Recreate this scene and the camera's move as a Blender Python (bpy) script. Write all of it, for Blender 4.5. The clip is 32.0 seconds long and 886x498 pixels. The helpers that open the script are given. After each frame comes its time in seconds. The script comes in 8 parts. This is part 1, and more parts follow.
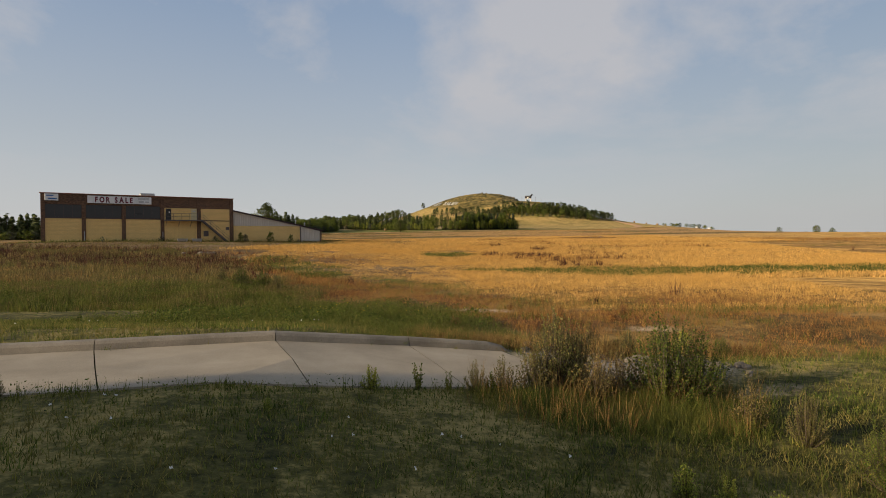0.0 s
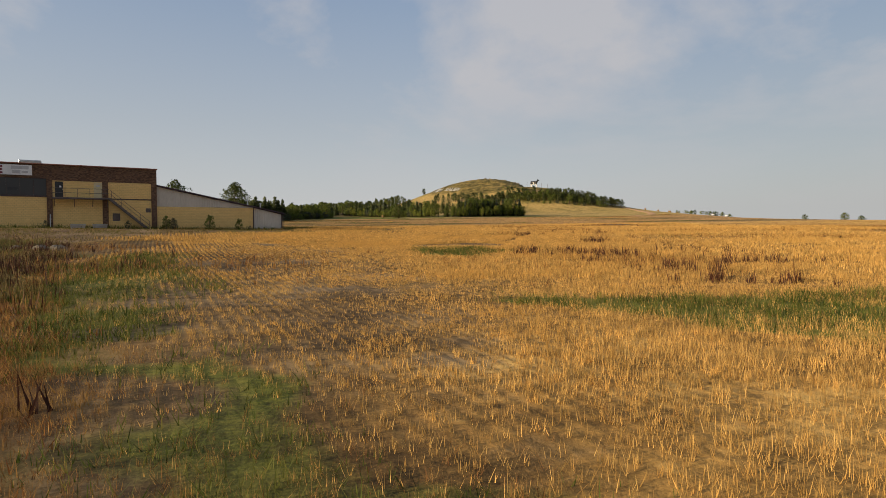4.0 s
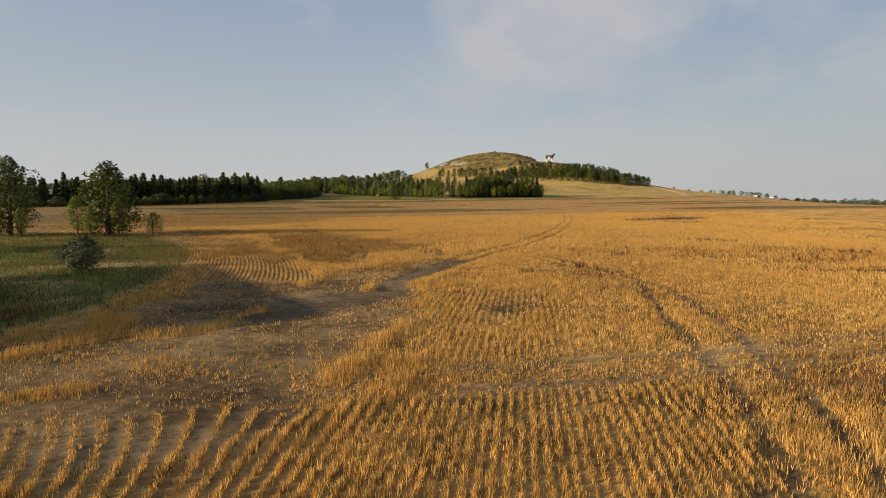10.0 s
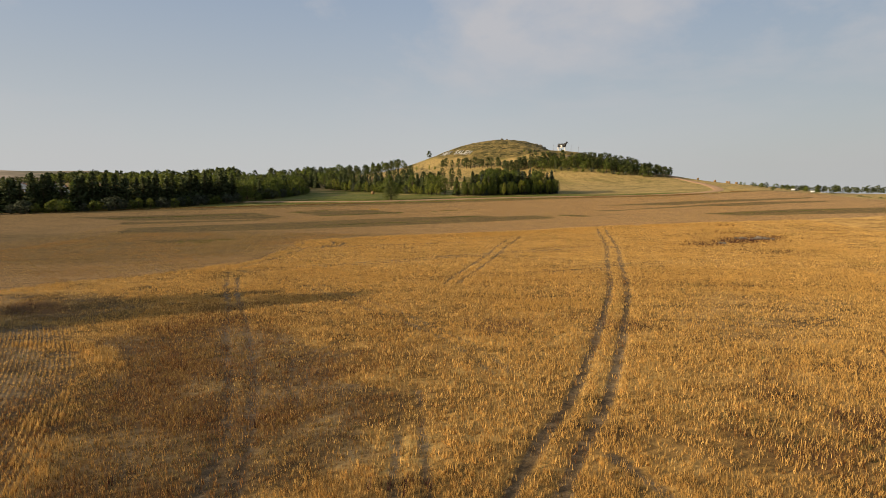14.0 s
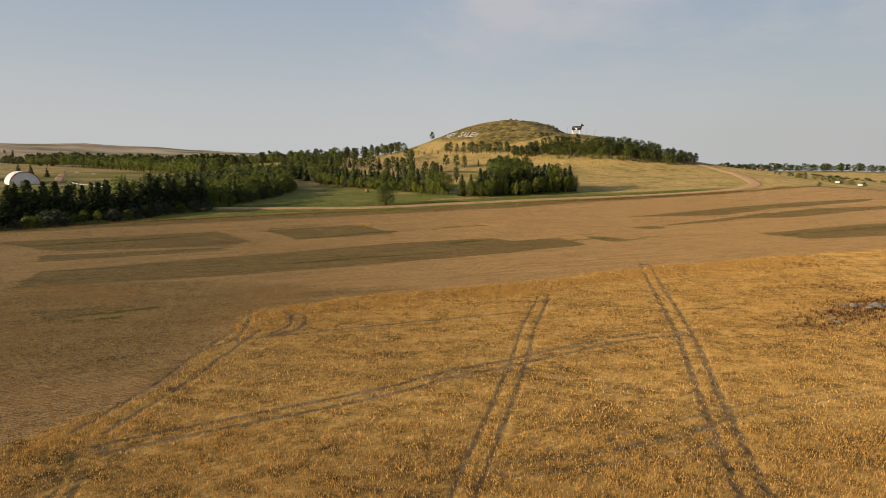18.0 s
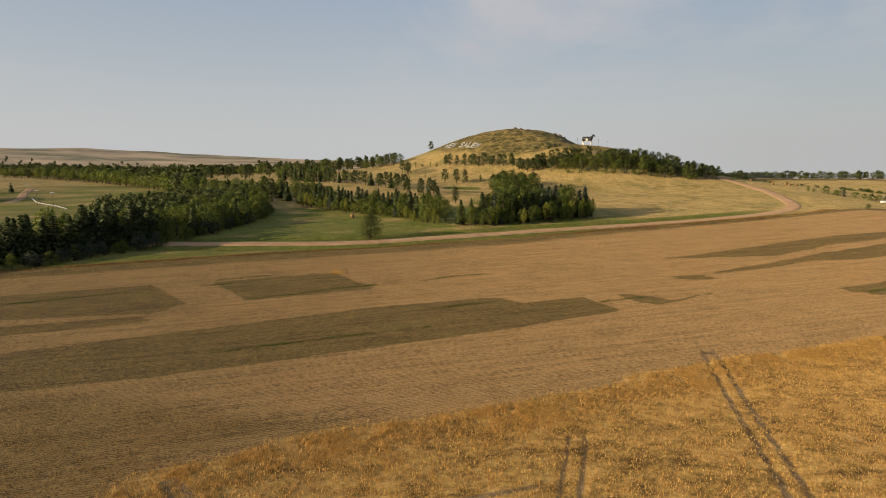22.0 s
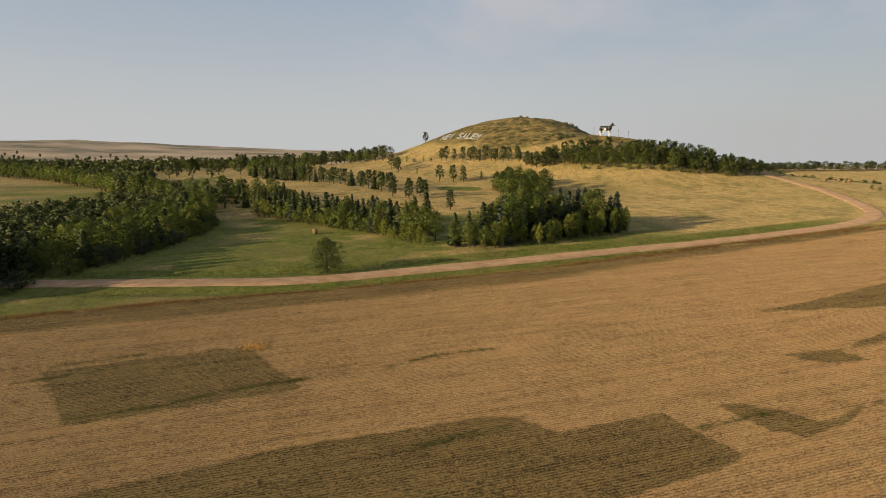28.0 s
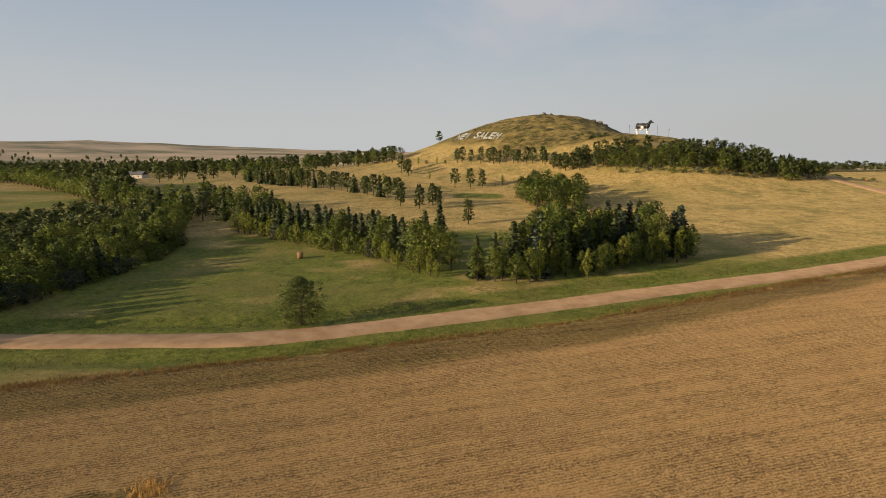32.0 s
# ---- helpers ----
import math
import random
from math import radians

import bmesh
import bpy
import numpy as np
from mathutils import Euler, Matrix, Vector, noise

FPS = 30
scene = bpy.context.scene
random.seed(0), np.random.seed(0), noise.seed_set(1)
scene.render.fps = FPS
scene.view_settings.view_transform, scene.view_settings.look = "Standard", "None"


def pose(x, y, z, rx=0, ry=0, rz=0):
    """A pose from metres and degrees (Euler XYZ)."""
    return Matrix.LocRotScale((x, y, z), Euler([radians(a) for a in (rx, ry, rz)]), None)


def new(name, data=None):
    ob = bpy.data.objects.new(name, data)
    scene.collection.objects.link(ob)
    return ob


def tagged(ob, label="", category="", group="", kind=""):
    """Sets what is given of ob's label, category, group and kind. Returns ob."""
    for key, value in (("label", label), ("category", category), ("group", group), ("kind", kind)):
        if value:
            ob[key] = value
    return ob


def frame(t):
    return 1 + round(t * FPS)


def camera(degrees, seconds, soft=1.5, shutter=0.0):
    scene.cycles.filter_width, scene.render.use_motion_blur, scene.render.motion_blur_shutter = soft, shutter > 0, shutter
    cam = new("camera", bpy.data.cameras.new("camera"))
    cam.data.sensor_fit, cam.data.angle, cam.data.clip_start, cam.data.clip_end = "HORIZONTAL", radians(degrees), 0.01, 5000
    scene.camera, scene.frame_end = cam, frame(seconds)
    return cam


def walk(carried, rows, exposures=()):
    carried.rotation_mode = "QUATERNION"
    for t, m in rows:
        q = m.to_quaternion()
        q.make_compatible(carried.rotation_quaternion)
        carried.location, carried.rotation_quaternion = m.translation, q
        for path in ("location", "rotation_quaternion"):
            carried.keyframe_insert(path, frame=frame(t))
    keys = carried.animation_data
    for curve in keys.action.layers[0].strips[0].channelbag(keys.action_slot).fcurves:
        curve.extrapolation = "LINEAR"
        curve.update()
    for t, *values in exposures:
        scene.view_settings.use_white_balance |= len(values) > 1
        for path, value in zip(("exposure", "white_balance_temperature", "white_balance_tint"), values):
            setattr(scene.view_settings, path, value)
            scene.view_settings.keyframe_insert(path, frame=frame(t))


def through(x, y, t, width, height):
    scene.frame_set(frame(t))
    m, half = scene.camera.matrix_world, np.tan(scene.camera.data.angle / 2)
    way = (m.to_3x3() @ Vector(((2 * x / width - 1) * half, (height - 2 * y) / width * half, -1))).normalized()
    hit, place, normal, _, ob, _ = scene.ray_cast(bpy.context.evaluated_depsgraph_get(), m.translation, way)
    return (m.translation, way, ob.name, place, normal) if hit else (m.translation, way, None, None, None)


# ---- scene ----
EXPOSURE = 0.45
cam = camera(73.9, 32.0, 0.8)
# seconds, metres east, north and up, then turn, pitch and roll in degrees
ROWS = [
    (0.0, 0.37, -0.15, 1.72, 0.21, -0.57, 0.37),
    (0.5, 0.33, 2.30, 1.68, 0.21, -0.74, 0.38),
    (1.0, 0.27, 4.98, 1.65, 0.18, -0.87, 0.38),
    (1.5, 0.25, 8.01, 1.61, 0.21, -0.98, 0.38),
    (2.0, 0.26, 11.31, 1.52, 0.22, -1.09, 0.37),
    (2.5, 0.32, 14.91, 1.46, 0.25, -1.20, 0.34),
    (4.5, -0.12, 32.05, 2.23, 0.35, -2.02, 0.19),
    (5.0, -0.03, 36.56, 3.13, 0.40, -2.28, 0.14),
    (5.5, 0.03, 41.09, 4.35, 0.44, -2.58, 0.08),
    (6.0, 0.04, 45.57, 5.69, 0.49, -2.84, 0.03),
    (6.5, 0.05, 50.08, 6.71, 0.55, -2.98, -0.00),
    (7.0, 0.08, 54.57, 7.04, 0.59, -3.09, -0.02),
    (7.5, 0.08, 59.17, 6.99, 0.64, -3.37, -0.05),
    (8.0, 0.02, 63.90, 6.91, 0.68, -3.62, -0.09),
    (8.5, -0.15, 68.81, 6.96, 0.69, -3.84, -0.12),
    (9.0, -0.36, 73.89, 7.10, 0.72, -4.06, -0.17),
    (9.5, -0.53, 79.05, 7.42, 0.72, -4.29, -0.24),
    (10.0, -0.57, 84.28, 7.93, 0.75, -4.48, -0.31),
    (10.5, -0.59, 89.60, 8.47, 0.78, -4.67, -0.34),
    (11.0, -0.54, 94.90, 9.33, 0.83, -4.79, -0.35),
    (11.5, -0.41, 100.00, 10.14, 0.87, -4.97, -0.32),
    (12.0, -0.30, 105.02, 11.05, 0.93, -5.17, -0.29),
    (12.5, -0.29, 109.86, 11.87, 0.96, -5.33, -0.27),
    (13.0, -0.35, 114.70, 12.73, 1.03, -5.48, -0.24),
    (13.5, -0.50, 119.64, 13.93, 1.09, -5.66, -0.19),
    (14.0, -0.64, 124.60, 15.29, 1.12, -6.03, -0.14),
    (14.5, -0.70, 129.73, 16.85, 1.17, -7.90, -0.08),
    (15.0, -0.73, 134.84, 18.59, 1.23, -8.42, -0.02),
    (15.5, -0.70, 139.87, 20.27, 1.30, -8.53, 0.00),
    (17.5, -0.91, 157.34, 26.20, 1.50, -8.84, -0.17),
    (18.0, -0.86, 162.33, 27.99, 1.57, -8.91, -0.17),
    (18.5, -0.86, 167.29, 29.81, 1.63, -8.93, -0.17),
    (19.0, -0.83, 172.20, 31.52, 1.69, -8.91, -0.16),
    (19.5, -0.74, 177.15, 33.20, 1.71, -8.90, -0.14),
    (20.0, -0.57, 181.88, 34.35, 1.74, -8.85, -0.12),
    (20.5, -0.39, 186.47, 34.66, 1.76, -8.81, -0.12),
    (21.0, -0.12, 190.93, 34.65, 1.76, -8.72, -0.13),
    (21.5, 0.20, 195.40, 34.83, 1.80, -8.65, -0.14),
    (22.0, 0.54, 199.92, 35.22, 1.80, -8.65, -0.13),
    (22.5, 0.86, 204.43, 35.80, 1.81, -8.74, -0.12),
    (23.0, 1.21, 208.97, 36.42, 1.83, -8.82, -0.12),
    (23.5, 1.60, 213.48, 36.86, 1.83, -8.88, -0.12),
    (24.0, 2.06, 218.00, 37.12, 1.83, -8.99, -0.11),
    (24.5, 2.39, 222.54, 37.28, 1.84, -9.05, -0.11),
    (25.0, 2.60, 227.21, 37.37, 1.86, -9.14, -0.09),
    (25.5, 2.83, 232.06, 37.37, 1.89, -9.19, -0.05),
    (27.5, 2.42, 251.75, 37.65, 1.89, -9.59, 0.10),
    (28.0, 2.49, 256.84, 37.85, 1.91, -9.65, 0.17),
    (28.5, 2.53, 262.00, 37.99, 1.91, -9.70, 0.22),
    (29.0, 2.40, 267.12, 38.11, 2.17, -9.72, 0.25),
    (29.5, 2.18, 272.21, 38.27, 2.59, -9.65, 0.27),
    (30.0, 1.91, 277.22, 38.51, 2.89, -9.54, 0.30),
    (30.5, 1.60, 282.10, 38.71, 3.14, -9.52, 0.32),
    (31.0, 1.23, 286.59, 38.82, 3.25, -9.59, 0.33),
    (31.5, 0.83, 291.37, 38.75, 3.28, -9.64, 0.34),
    (32.0, 0.33, 296.10, 38.65, 3.26, -9.70, 0.32),
]
walk(cam, [(t, pose(x, y, z, 90 + pitch, roll, yaw)) for t, x, y, z, yaw, pitch, roll in ROWS], [(0.0, EXPOSURE), (32.0, EXPOSURE)])

# ---- sky and sun: a low evening sun from the left and a little behind ----
SUN_FROM = Vector((-0.86, -0.44, 0.0)).normalized()
SUN_UP = radians(13.0)
CLOUD_SHIFT = (0.3, 0.2, 0.0)
world = bpy.data.worlds.new("evening_sky")
scene.world = world
world.use_nodes = True
wn, wl = world.node_tree.nodes, world.node_tree.links
wn.clear()
w_out = wn.new("ShaderNodeOutputWorld")
w_bg = wn.new("ShaderNodeBackground")
w_sky = wn.new("ShaderNodeTexSky")
w_sky.sky_type = "NISHITA"
w_sky.sun_disc = False
w_sky.sun_elevation = SUN_UP
w_sky.sun_rotation = math.atan2(SUN_FROM.x, SUN_FROM.y)
w_sky.dust_density = 2.2
w_sky.air_density = 1.0
w_bg.inputs["Strength"].default_value = 0.105
# the direction of the sky, held a little above the horizon so that the haze goes on below it
w_dir = wn.new("ShaderNodeTexCoord")
w_max = wn.new("ShaderNodeVectorMath")
w_max.operation = "MAXIMUM"
w_max.inputs[1].default_value = (-1, -1, 0.035)
wl.new(w_dir.outputs["Generated"], w_max.inputs[0])
wl.new(w_max.outputs[0], w_sky.inputs["Vector"])
# thin high cloud: streaks on a plane overhead, and an even veil of haze low down
w_sep = wn.new("ShaderNodeSeparateXYZ")
wl.new(w_max.outputs[0], w_sep.inputs[0])


def w_math(op, a, b):
    n = wn.new("ShaderNodeMath")
    n.operation = op
    for sock, v in zip(n.inputs, (a, b)):
        if isinstance(v, bpy.types.NodeSocket):
            wl.new(v, sock)
        else:
            sock.default_value = v
    return n.outputs[0]


w_den = w_math("ADD", w_sep.outputs[2], 0.22)
w_vec = wn.new("ShaderNodeCombineXYZ")
wl.new(w_math("DIVIDE", w_sep.outputs[0], w_den), w_vec.inputs[0])
wl.new(w_math("DIVIDE", w_sep.outputs[1], w_den), w_vec.inputs[1])
w_map = wn.new("ShaderNodeMapping")
w_map.inputs["Location"].default_value = CLOUD_SHIFT
w_map.inputs["Rotation"].default_value = (0, 0, radians(24))
w_map.inputs["Scale"].default_value = (0.9, 0.75, 1)
wl.new(w_vec.outputs[0], w_map.inputs[0])
w_noise = wn.new("ShaderNodeTexNoise")
for k, v in (("Scale", 1.05), ("Detail", 9), ("Roughness", 0.58), ("Distortion", 0.25)):
    w_noise.inputs[k].default_value = v
wl.new(w_map.outputs[0], w_noise.inputs["Vector"])
w_ramp = wn.new("ShaderNodeValToRGB")
w_ramp.color_ramp.elements[0].position, w_ramp.color_ramp.elements[1].position = 0.46, 0.60
w_dens = w_noise.outputs[0]
# where the cloud is thick or torn: direction, size, how much
for way, size, much in (((-0.50, 0.84, 0.26), 0.17, -0.15), ((-0.34, 0.91, 0.25), 0.17, -0.15), ((-0.12, 0.94, 0.32), 0.07, -0.16), ((-0.20, 0.93, 0.29), 0.09, 0.10), ((-0.42, 0.85, 0.34), 0.13, 0.10), ((0.18, 0.93, 0.29), 0.26, 0.05), ((0.5, 0.82, 0.28), 0.25, 0.03)):
    w_far = wn.new("ShaderNodeVectorMath")
    w_far.operation = "DISTANCE"
    wl.new(w_max.outputs[0], w_far.inputs[0])
    w_far.inputs[1].default_value = Vector(way).normalized()
    w_blob = wn.new("ShaderNodeMapRange")
    w_blob.interpolation_type = "SMOOTHSTEP"
    for i, v in enumerate((0.0, 1.6 * size, much, 0.0)):
        w_blob.inputs[i + 1].default_value = v
    wl.new(w_far.outputs["Value"], w_blob.inputs[0])
    w_dens = w_math("ADD", w_dens, w_blob.outputs[0])
wl.new(w_dens, w_ramp.inputs[0])
w_mix = wn.new("ShaderNodeMix")
w_mix.data_type = "RGBA"
w_mix.inputs[7].default_value = (3.7, 3.62, 3.72, 1)
w_high = wn.new("ShaderNodeMapRange")
for i, v in enumerate((0.10, 0.24, 0.15, 0.8)):
    w_high.inputs[i + 1].default_value = v
wl.new(w_sep.outputs[2], w_high.inputs[0])
wl.new(w_math("MULTIPLY", w_ramp.outputs[0], w_high.outputs[0]), w_mix.inputs[0])
w_veil = wn.new("ShaderNodeMix")
w_veil.data_type = "RGBA"
w_grad = wn.new("ShaderNodeValToRGB")
w_grad.color_ramp.elements[0].position, w_grad.color_ramp.elements[1].position = 0.03, 0.36
w_grad.color_ramp.elements[0].color, w_grad.color_ramp.elements[1].color = (0.93, 0.945, 0.965, 1), (0.50, 0.635, 0.87, 1)
w_mid = w_grad.color_ramp.elements.new(0.17)
w_mid.color = (0.73, 0.79, 0.88, 1)
wl.new(w_sep.outputs[2], w_grad.inputs[0])
w_scale = wn.new("ShaderNodeVectorMath")
w_scale.operation = "SCALE"
# the sky pales towards the sun's side and dims away from it
wl.new(w_math("MULTIPLY_ADD", w_math("MAXIMUM", w_sep.outputs[0], 0.0), -1.25), w_scale.inputs["Scale"])
w_scale.inputs["Scale"].links[0].from_node.inputs[2].default_value = 4.25
wl.new(w_grad.outputs[0], w_scale.inputs[0])
wl.new(w_scale.outputs[0], w_veil.inputs[7])
wl.new(w_sky.outputs[0], w_veil.inputs[6])
w_low = wn.new("ShaderNodeMapRange")
for i, v in enumerate((0.0, 0.75, 0.88, 0.5)):
    w_low.inputs[i + 1].default_value = v
wl.new(w_sep.outputs[2], w_low.inputs[0])
wl.new(w_low.outputs[0], w_veil.inputs[0])
wl.new(w_veil.outputs[2], w_mix.inputs[6])
wl.new(w_mix.outputs[2], w_bg.inputs[0])
wl.new(w_bg.outputs[0], w_out.inputs[0])
sun_data = bpy.data.lights.new("sun", "SUN")
sun_data.energy, sun_data.angle, sun_data.color = 5.0, radians(0.6), (1.0, 0.78, 0.50)
sun = new("sun", sun_data)
_from = Vector((SUN_FROM.x * math.cos(SUN_UP), SUN_FROM.y * math.cos(SUN_UP), math.sin(SUN_UP)))
sun.rotation_euler = _from.to_track_quat("Z", "Y").to_euler()

# ---- materials ----
def material(name, rough=0.8, spec=0.3, metal=0.0):
    m = bpy.data.materials.new(name)
    m.use_nodes = True
    nt = m.node_tree
    b = nt.nodes["Principled BSDF"]
    b.inputs["Roughness"].default_value = rough
    b.inputs["Specular IOR Level"].default_value = spec
    b.inputs["Metallic"].default_value = metal
    b.inputs["Diffuse Roughness"].default_value = 0.3 if rough > 0.6 else 0.2
    return m, nt, b


def node(nt, kind, **values):
    n = nt.nodes.new("ShaderNode" + kind)
    for k, v in values.items():
        n.inputs[k.replace("_", " ")].default_value = v
    return n


def ramp(nt, fac, stops):
    n = nt.nodes.new("ShaderNodeValToRGB")
    while len(n.color_ramp.elements) < len(stops):
        n.color_ramp.elements.new(0.5)
    for e, (p, c) in zip(n.color_ramp.elements, stops):
        e.position = p
        e.color = (*c, 1) if len(c) == 3 else c
    nt.links.new(fac, n.inputs[0])
    return n.outputs[0]


def mix(nt, fac, a, b, mode="MIX"):
    n = nt.nodes.new("ShaderNodeMix")
    n.data_type, n.blend_type = "RGBA", mode
    for sock, v in ((n.inputs[0], fac), (n.inputs[6], a), (n.inputs[7], b)):
        if isinstance(v, bpy.types.NodeSocket):
            nt.links.new(v, sock)
        elif isinstance(v, tuple):
            sock.default_value = (*v, 1)
        else:
            sock.default_value = v
    return n.outputs[2]


def calc(nt, op, a, b=0.0, c=0.0):
    n = nt.nodes.new("ShaderNodeMath")
    n.operation = op
    for sock, v in zip(n.inputs, (a, b, c)):
        if isinstance(v, bpy.types.NodeSocket):
            nt.links.new(v, sock)
        else:
            sock.default_value = v
    return n.outputs[0]


def noise_of(nt, scale, detail=4, rough=0.6, coords=None, stretch=None):
    n = node(nt, "TexNoise", Scale=scale, Detail=detail, Roughness=rough)
    if coords is None:
        coords = nt.nodes.new("ShaderNodeNewGeometry").outputs["Position"]
    if stretch:
        mp = nt.nodes.new("ShaderNodeMapping")
        mp.inputs["Scale"].default_value = stretch
        nt.links.new(coords, mp.inputs[0])
        coords = mp.outputs[0]
    nt.links.new(coords, n.inputs["Vector"])
    return n.outputs[0]


def bump(nt, b, height_socket, strength=0.4, distance=0.05):
    n = node(nt, "Bump", Strength=strength, Distance=distance)
    nt.links.new(height_socket, n.inputs["Height"])
    nt.links.new(n.outputs[0], b.inputs["Normal"])


def grained(name, dark, light, scale=3.0, fine=40.0, rough=0.8, spec=0.3, metal=0.0, relief=0.2, stretch=None, local=False):
    """A surface of two tones that vary at two scales, with a little relief."""
    m, nt, b = material(name, rough, spec, metal)
    coords = nt.nodes.new("ShaderNodeTexCoord").outputs["Object"] if local else None
    big, small = noise_of(nt, scale, 5, 0.6, coords, stretch), noise_of(nt, fine, 3, 0.7, coords, stretch)
    f = calc(nt, "ADD", calc(nt, "MULTIPLY", big, 0.65), calc(nt, "MULTIPLY", small, 0.35))
    col = ramp(nt, f, [(0.36, dark), (0.64, light)])
    nt.links.new(col, b.inputs["Base Color"])
    if relief:
        bump(nt, b, small, relief, 0.02)
    return m


def leafy(name, dark, light, warm, through=0.25):
    """Foliage: each clump takes its own tone, each tree too."""
    m, nt, b = material(name, 0.65, 0.25)
    isl = nt.nodes.new("ShaderNodeNewGeometry").outputs["Random Per Island"]
    rnd = nt.nodes.new("ShaderNodeObjectInfo").outputs["Random"]
    col = ramp(nt, isl, [(0.0, dark), (0.7, light), (1.0, warm)])
    col = mix(nt, calc(nt, "MULTIPLY", rnd, 0.45), col, warm)
    nt.links.new(col, b.inputs["Base Color"])
    t = node(nt, "BsdfTranslucent")
    nt.links.new(col, t.inputs[0])
    s = node(nt, "MixShader")
    s.inputs[0].default_value = through
    out = nt.nodes["Material Output"]
    nt.links.new(b.outputs[0], s.inputs[1])
    nt.links.new(t.outputs[0], s.inputs[2])
    nt.links.new(s.outputs[0], out.inputs[0])
    return m


MAT_SPRUCE = leafy("spruce_needles", (0.019, 0.033, 0.013), (0.058, 0.084, 0.028), (0.112, 0.132, 0.045), 0.18)
MAT_BLUE = leafy("blue_spruce_needles", (0.03, 0.045, 0.03), (0.065, 0.088, 0.055), (0.10, 0.12, 0.07), 0.1)
MAT_PINE = leafy("pine_needles", (0.026, 0.040, 0.012), (0.077, 0.101, 0.027), (0.135, 0.146, 0.041), 0.22)
MAT_LEAF = leafy("tree_leaves", (0.042, 0.066, 0.0125), (0.128, 0.172, 0.029), (0.225, 0.243, 0.046), 0.38)
MAT_DARKLEAF = leafy("dark_tree_leaves", (0.022, 0.037, 0.010), (0.075, 0.102, 0.022), (0.140, 0.158, 0.036), 0.28)
MAT_POPLAR = leafy("poplar_leaves", (0.09, 0.13, 0.018), (0.25, 0.30, 0.045), (0.40, 0.38, 0.065), 0.42)
MAT_SHRUB = leafy("grey_shrub_leaves", (0.03, 0.045, 0.025), (0.07, 0.09, 0.05), (0.12, 0.13, 0.08), 0.25)
MAT_BARK = grained("bark", (0.04, 0.03, 0.022), (0.14, 0.11, 0.085), 2.0, 18.0, 0.95, 0.1, 0, 0.6)
MAT_GRAVEL = grained("pinkish_gravel", (0.27, 0.165, 0.088), (0.43, 0.28, 0.16), 0.35, 9.0, 0.95, 0.15, 0, 0.4)
MAT_CONCRETE = grained("pale_concrete", (0.235, 0.20, 0.15), (0.39, 0.335, 0.255), 0.9, 60.0, 0.9, 0.25, 0, 0.15)
MAT_KERB = grained("kerb_concrete", (0.15, 0.132, 0.108), (0.32, 0.285, 0.235), 1.6, 70.0, 0.9, 0.25, 0, 0.3)
# ---- the lie of the land ----
_py = np.array([-3000, -60, 0, 9.6, 14, 22, 45, 72, 100, 135, 165, 220, 262, 300, 335, 362, 391, 425, 445, 490, 600, 700, 900, 1300, 2000, 5000], float)
_pz = np.array([-4, -0.2, 0.34, 0.34, -0.2, -0.8, -0.55, 0.2, 1.75, 2.3, 2.5, 3.1, 3.5, 4.6, 6.0, 7.5, 9.4, 10.8, 11.7, 14, 21, 25, 25, 13, 10, 6], float)
_gy = np.arange(-3000, 5001, 0.5)
_gz = np.interp(_gy, _py, _pz)
_k = np.exp(-0.5 * (np.arange(-90, 91) / 30.0) ** 2)
_gs = np.convolve(np.pad(_gz, 90, mode="edge"), _k / _k.sum(), mode="valid")
_w = np.clip((_gy - 14) / 40, 0, 1) + (_gy < -40)
_gz = np.where(_gy < 9.6, np.where(_gy < -40, _gs, _gz), _gz * (1 - _w) + _gs * _w)


def sstep(a, b, v):
    u = np.clip((v - a) / (b - a), 0, 1)
    return u * u * (3 - 2 * u)


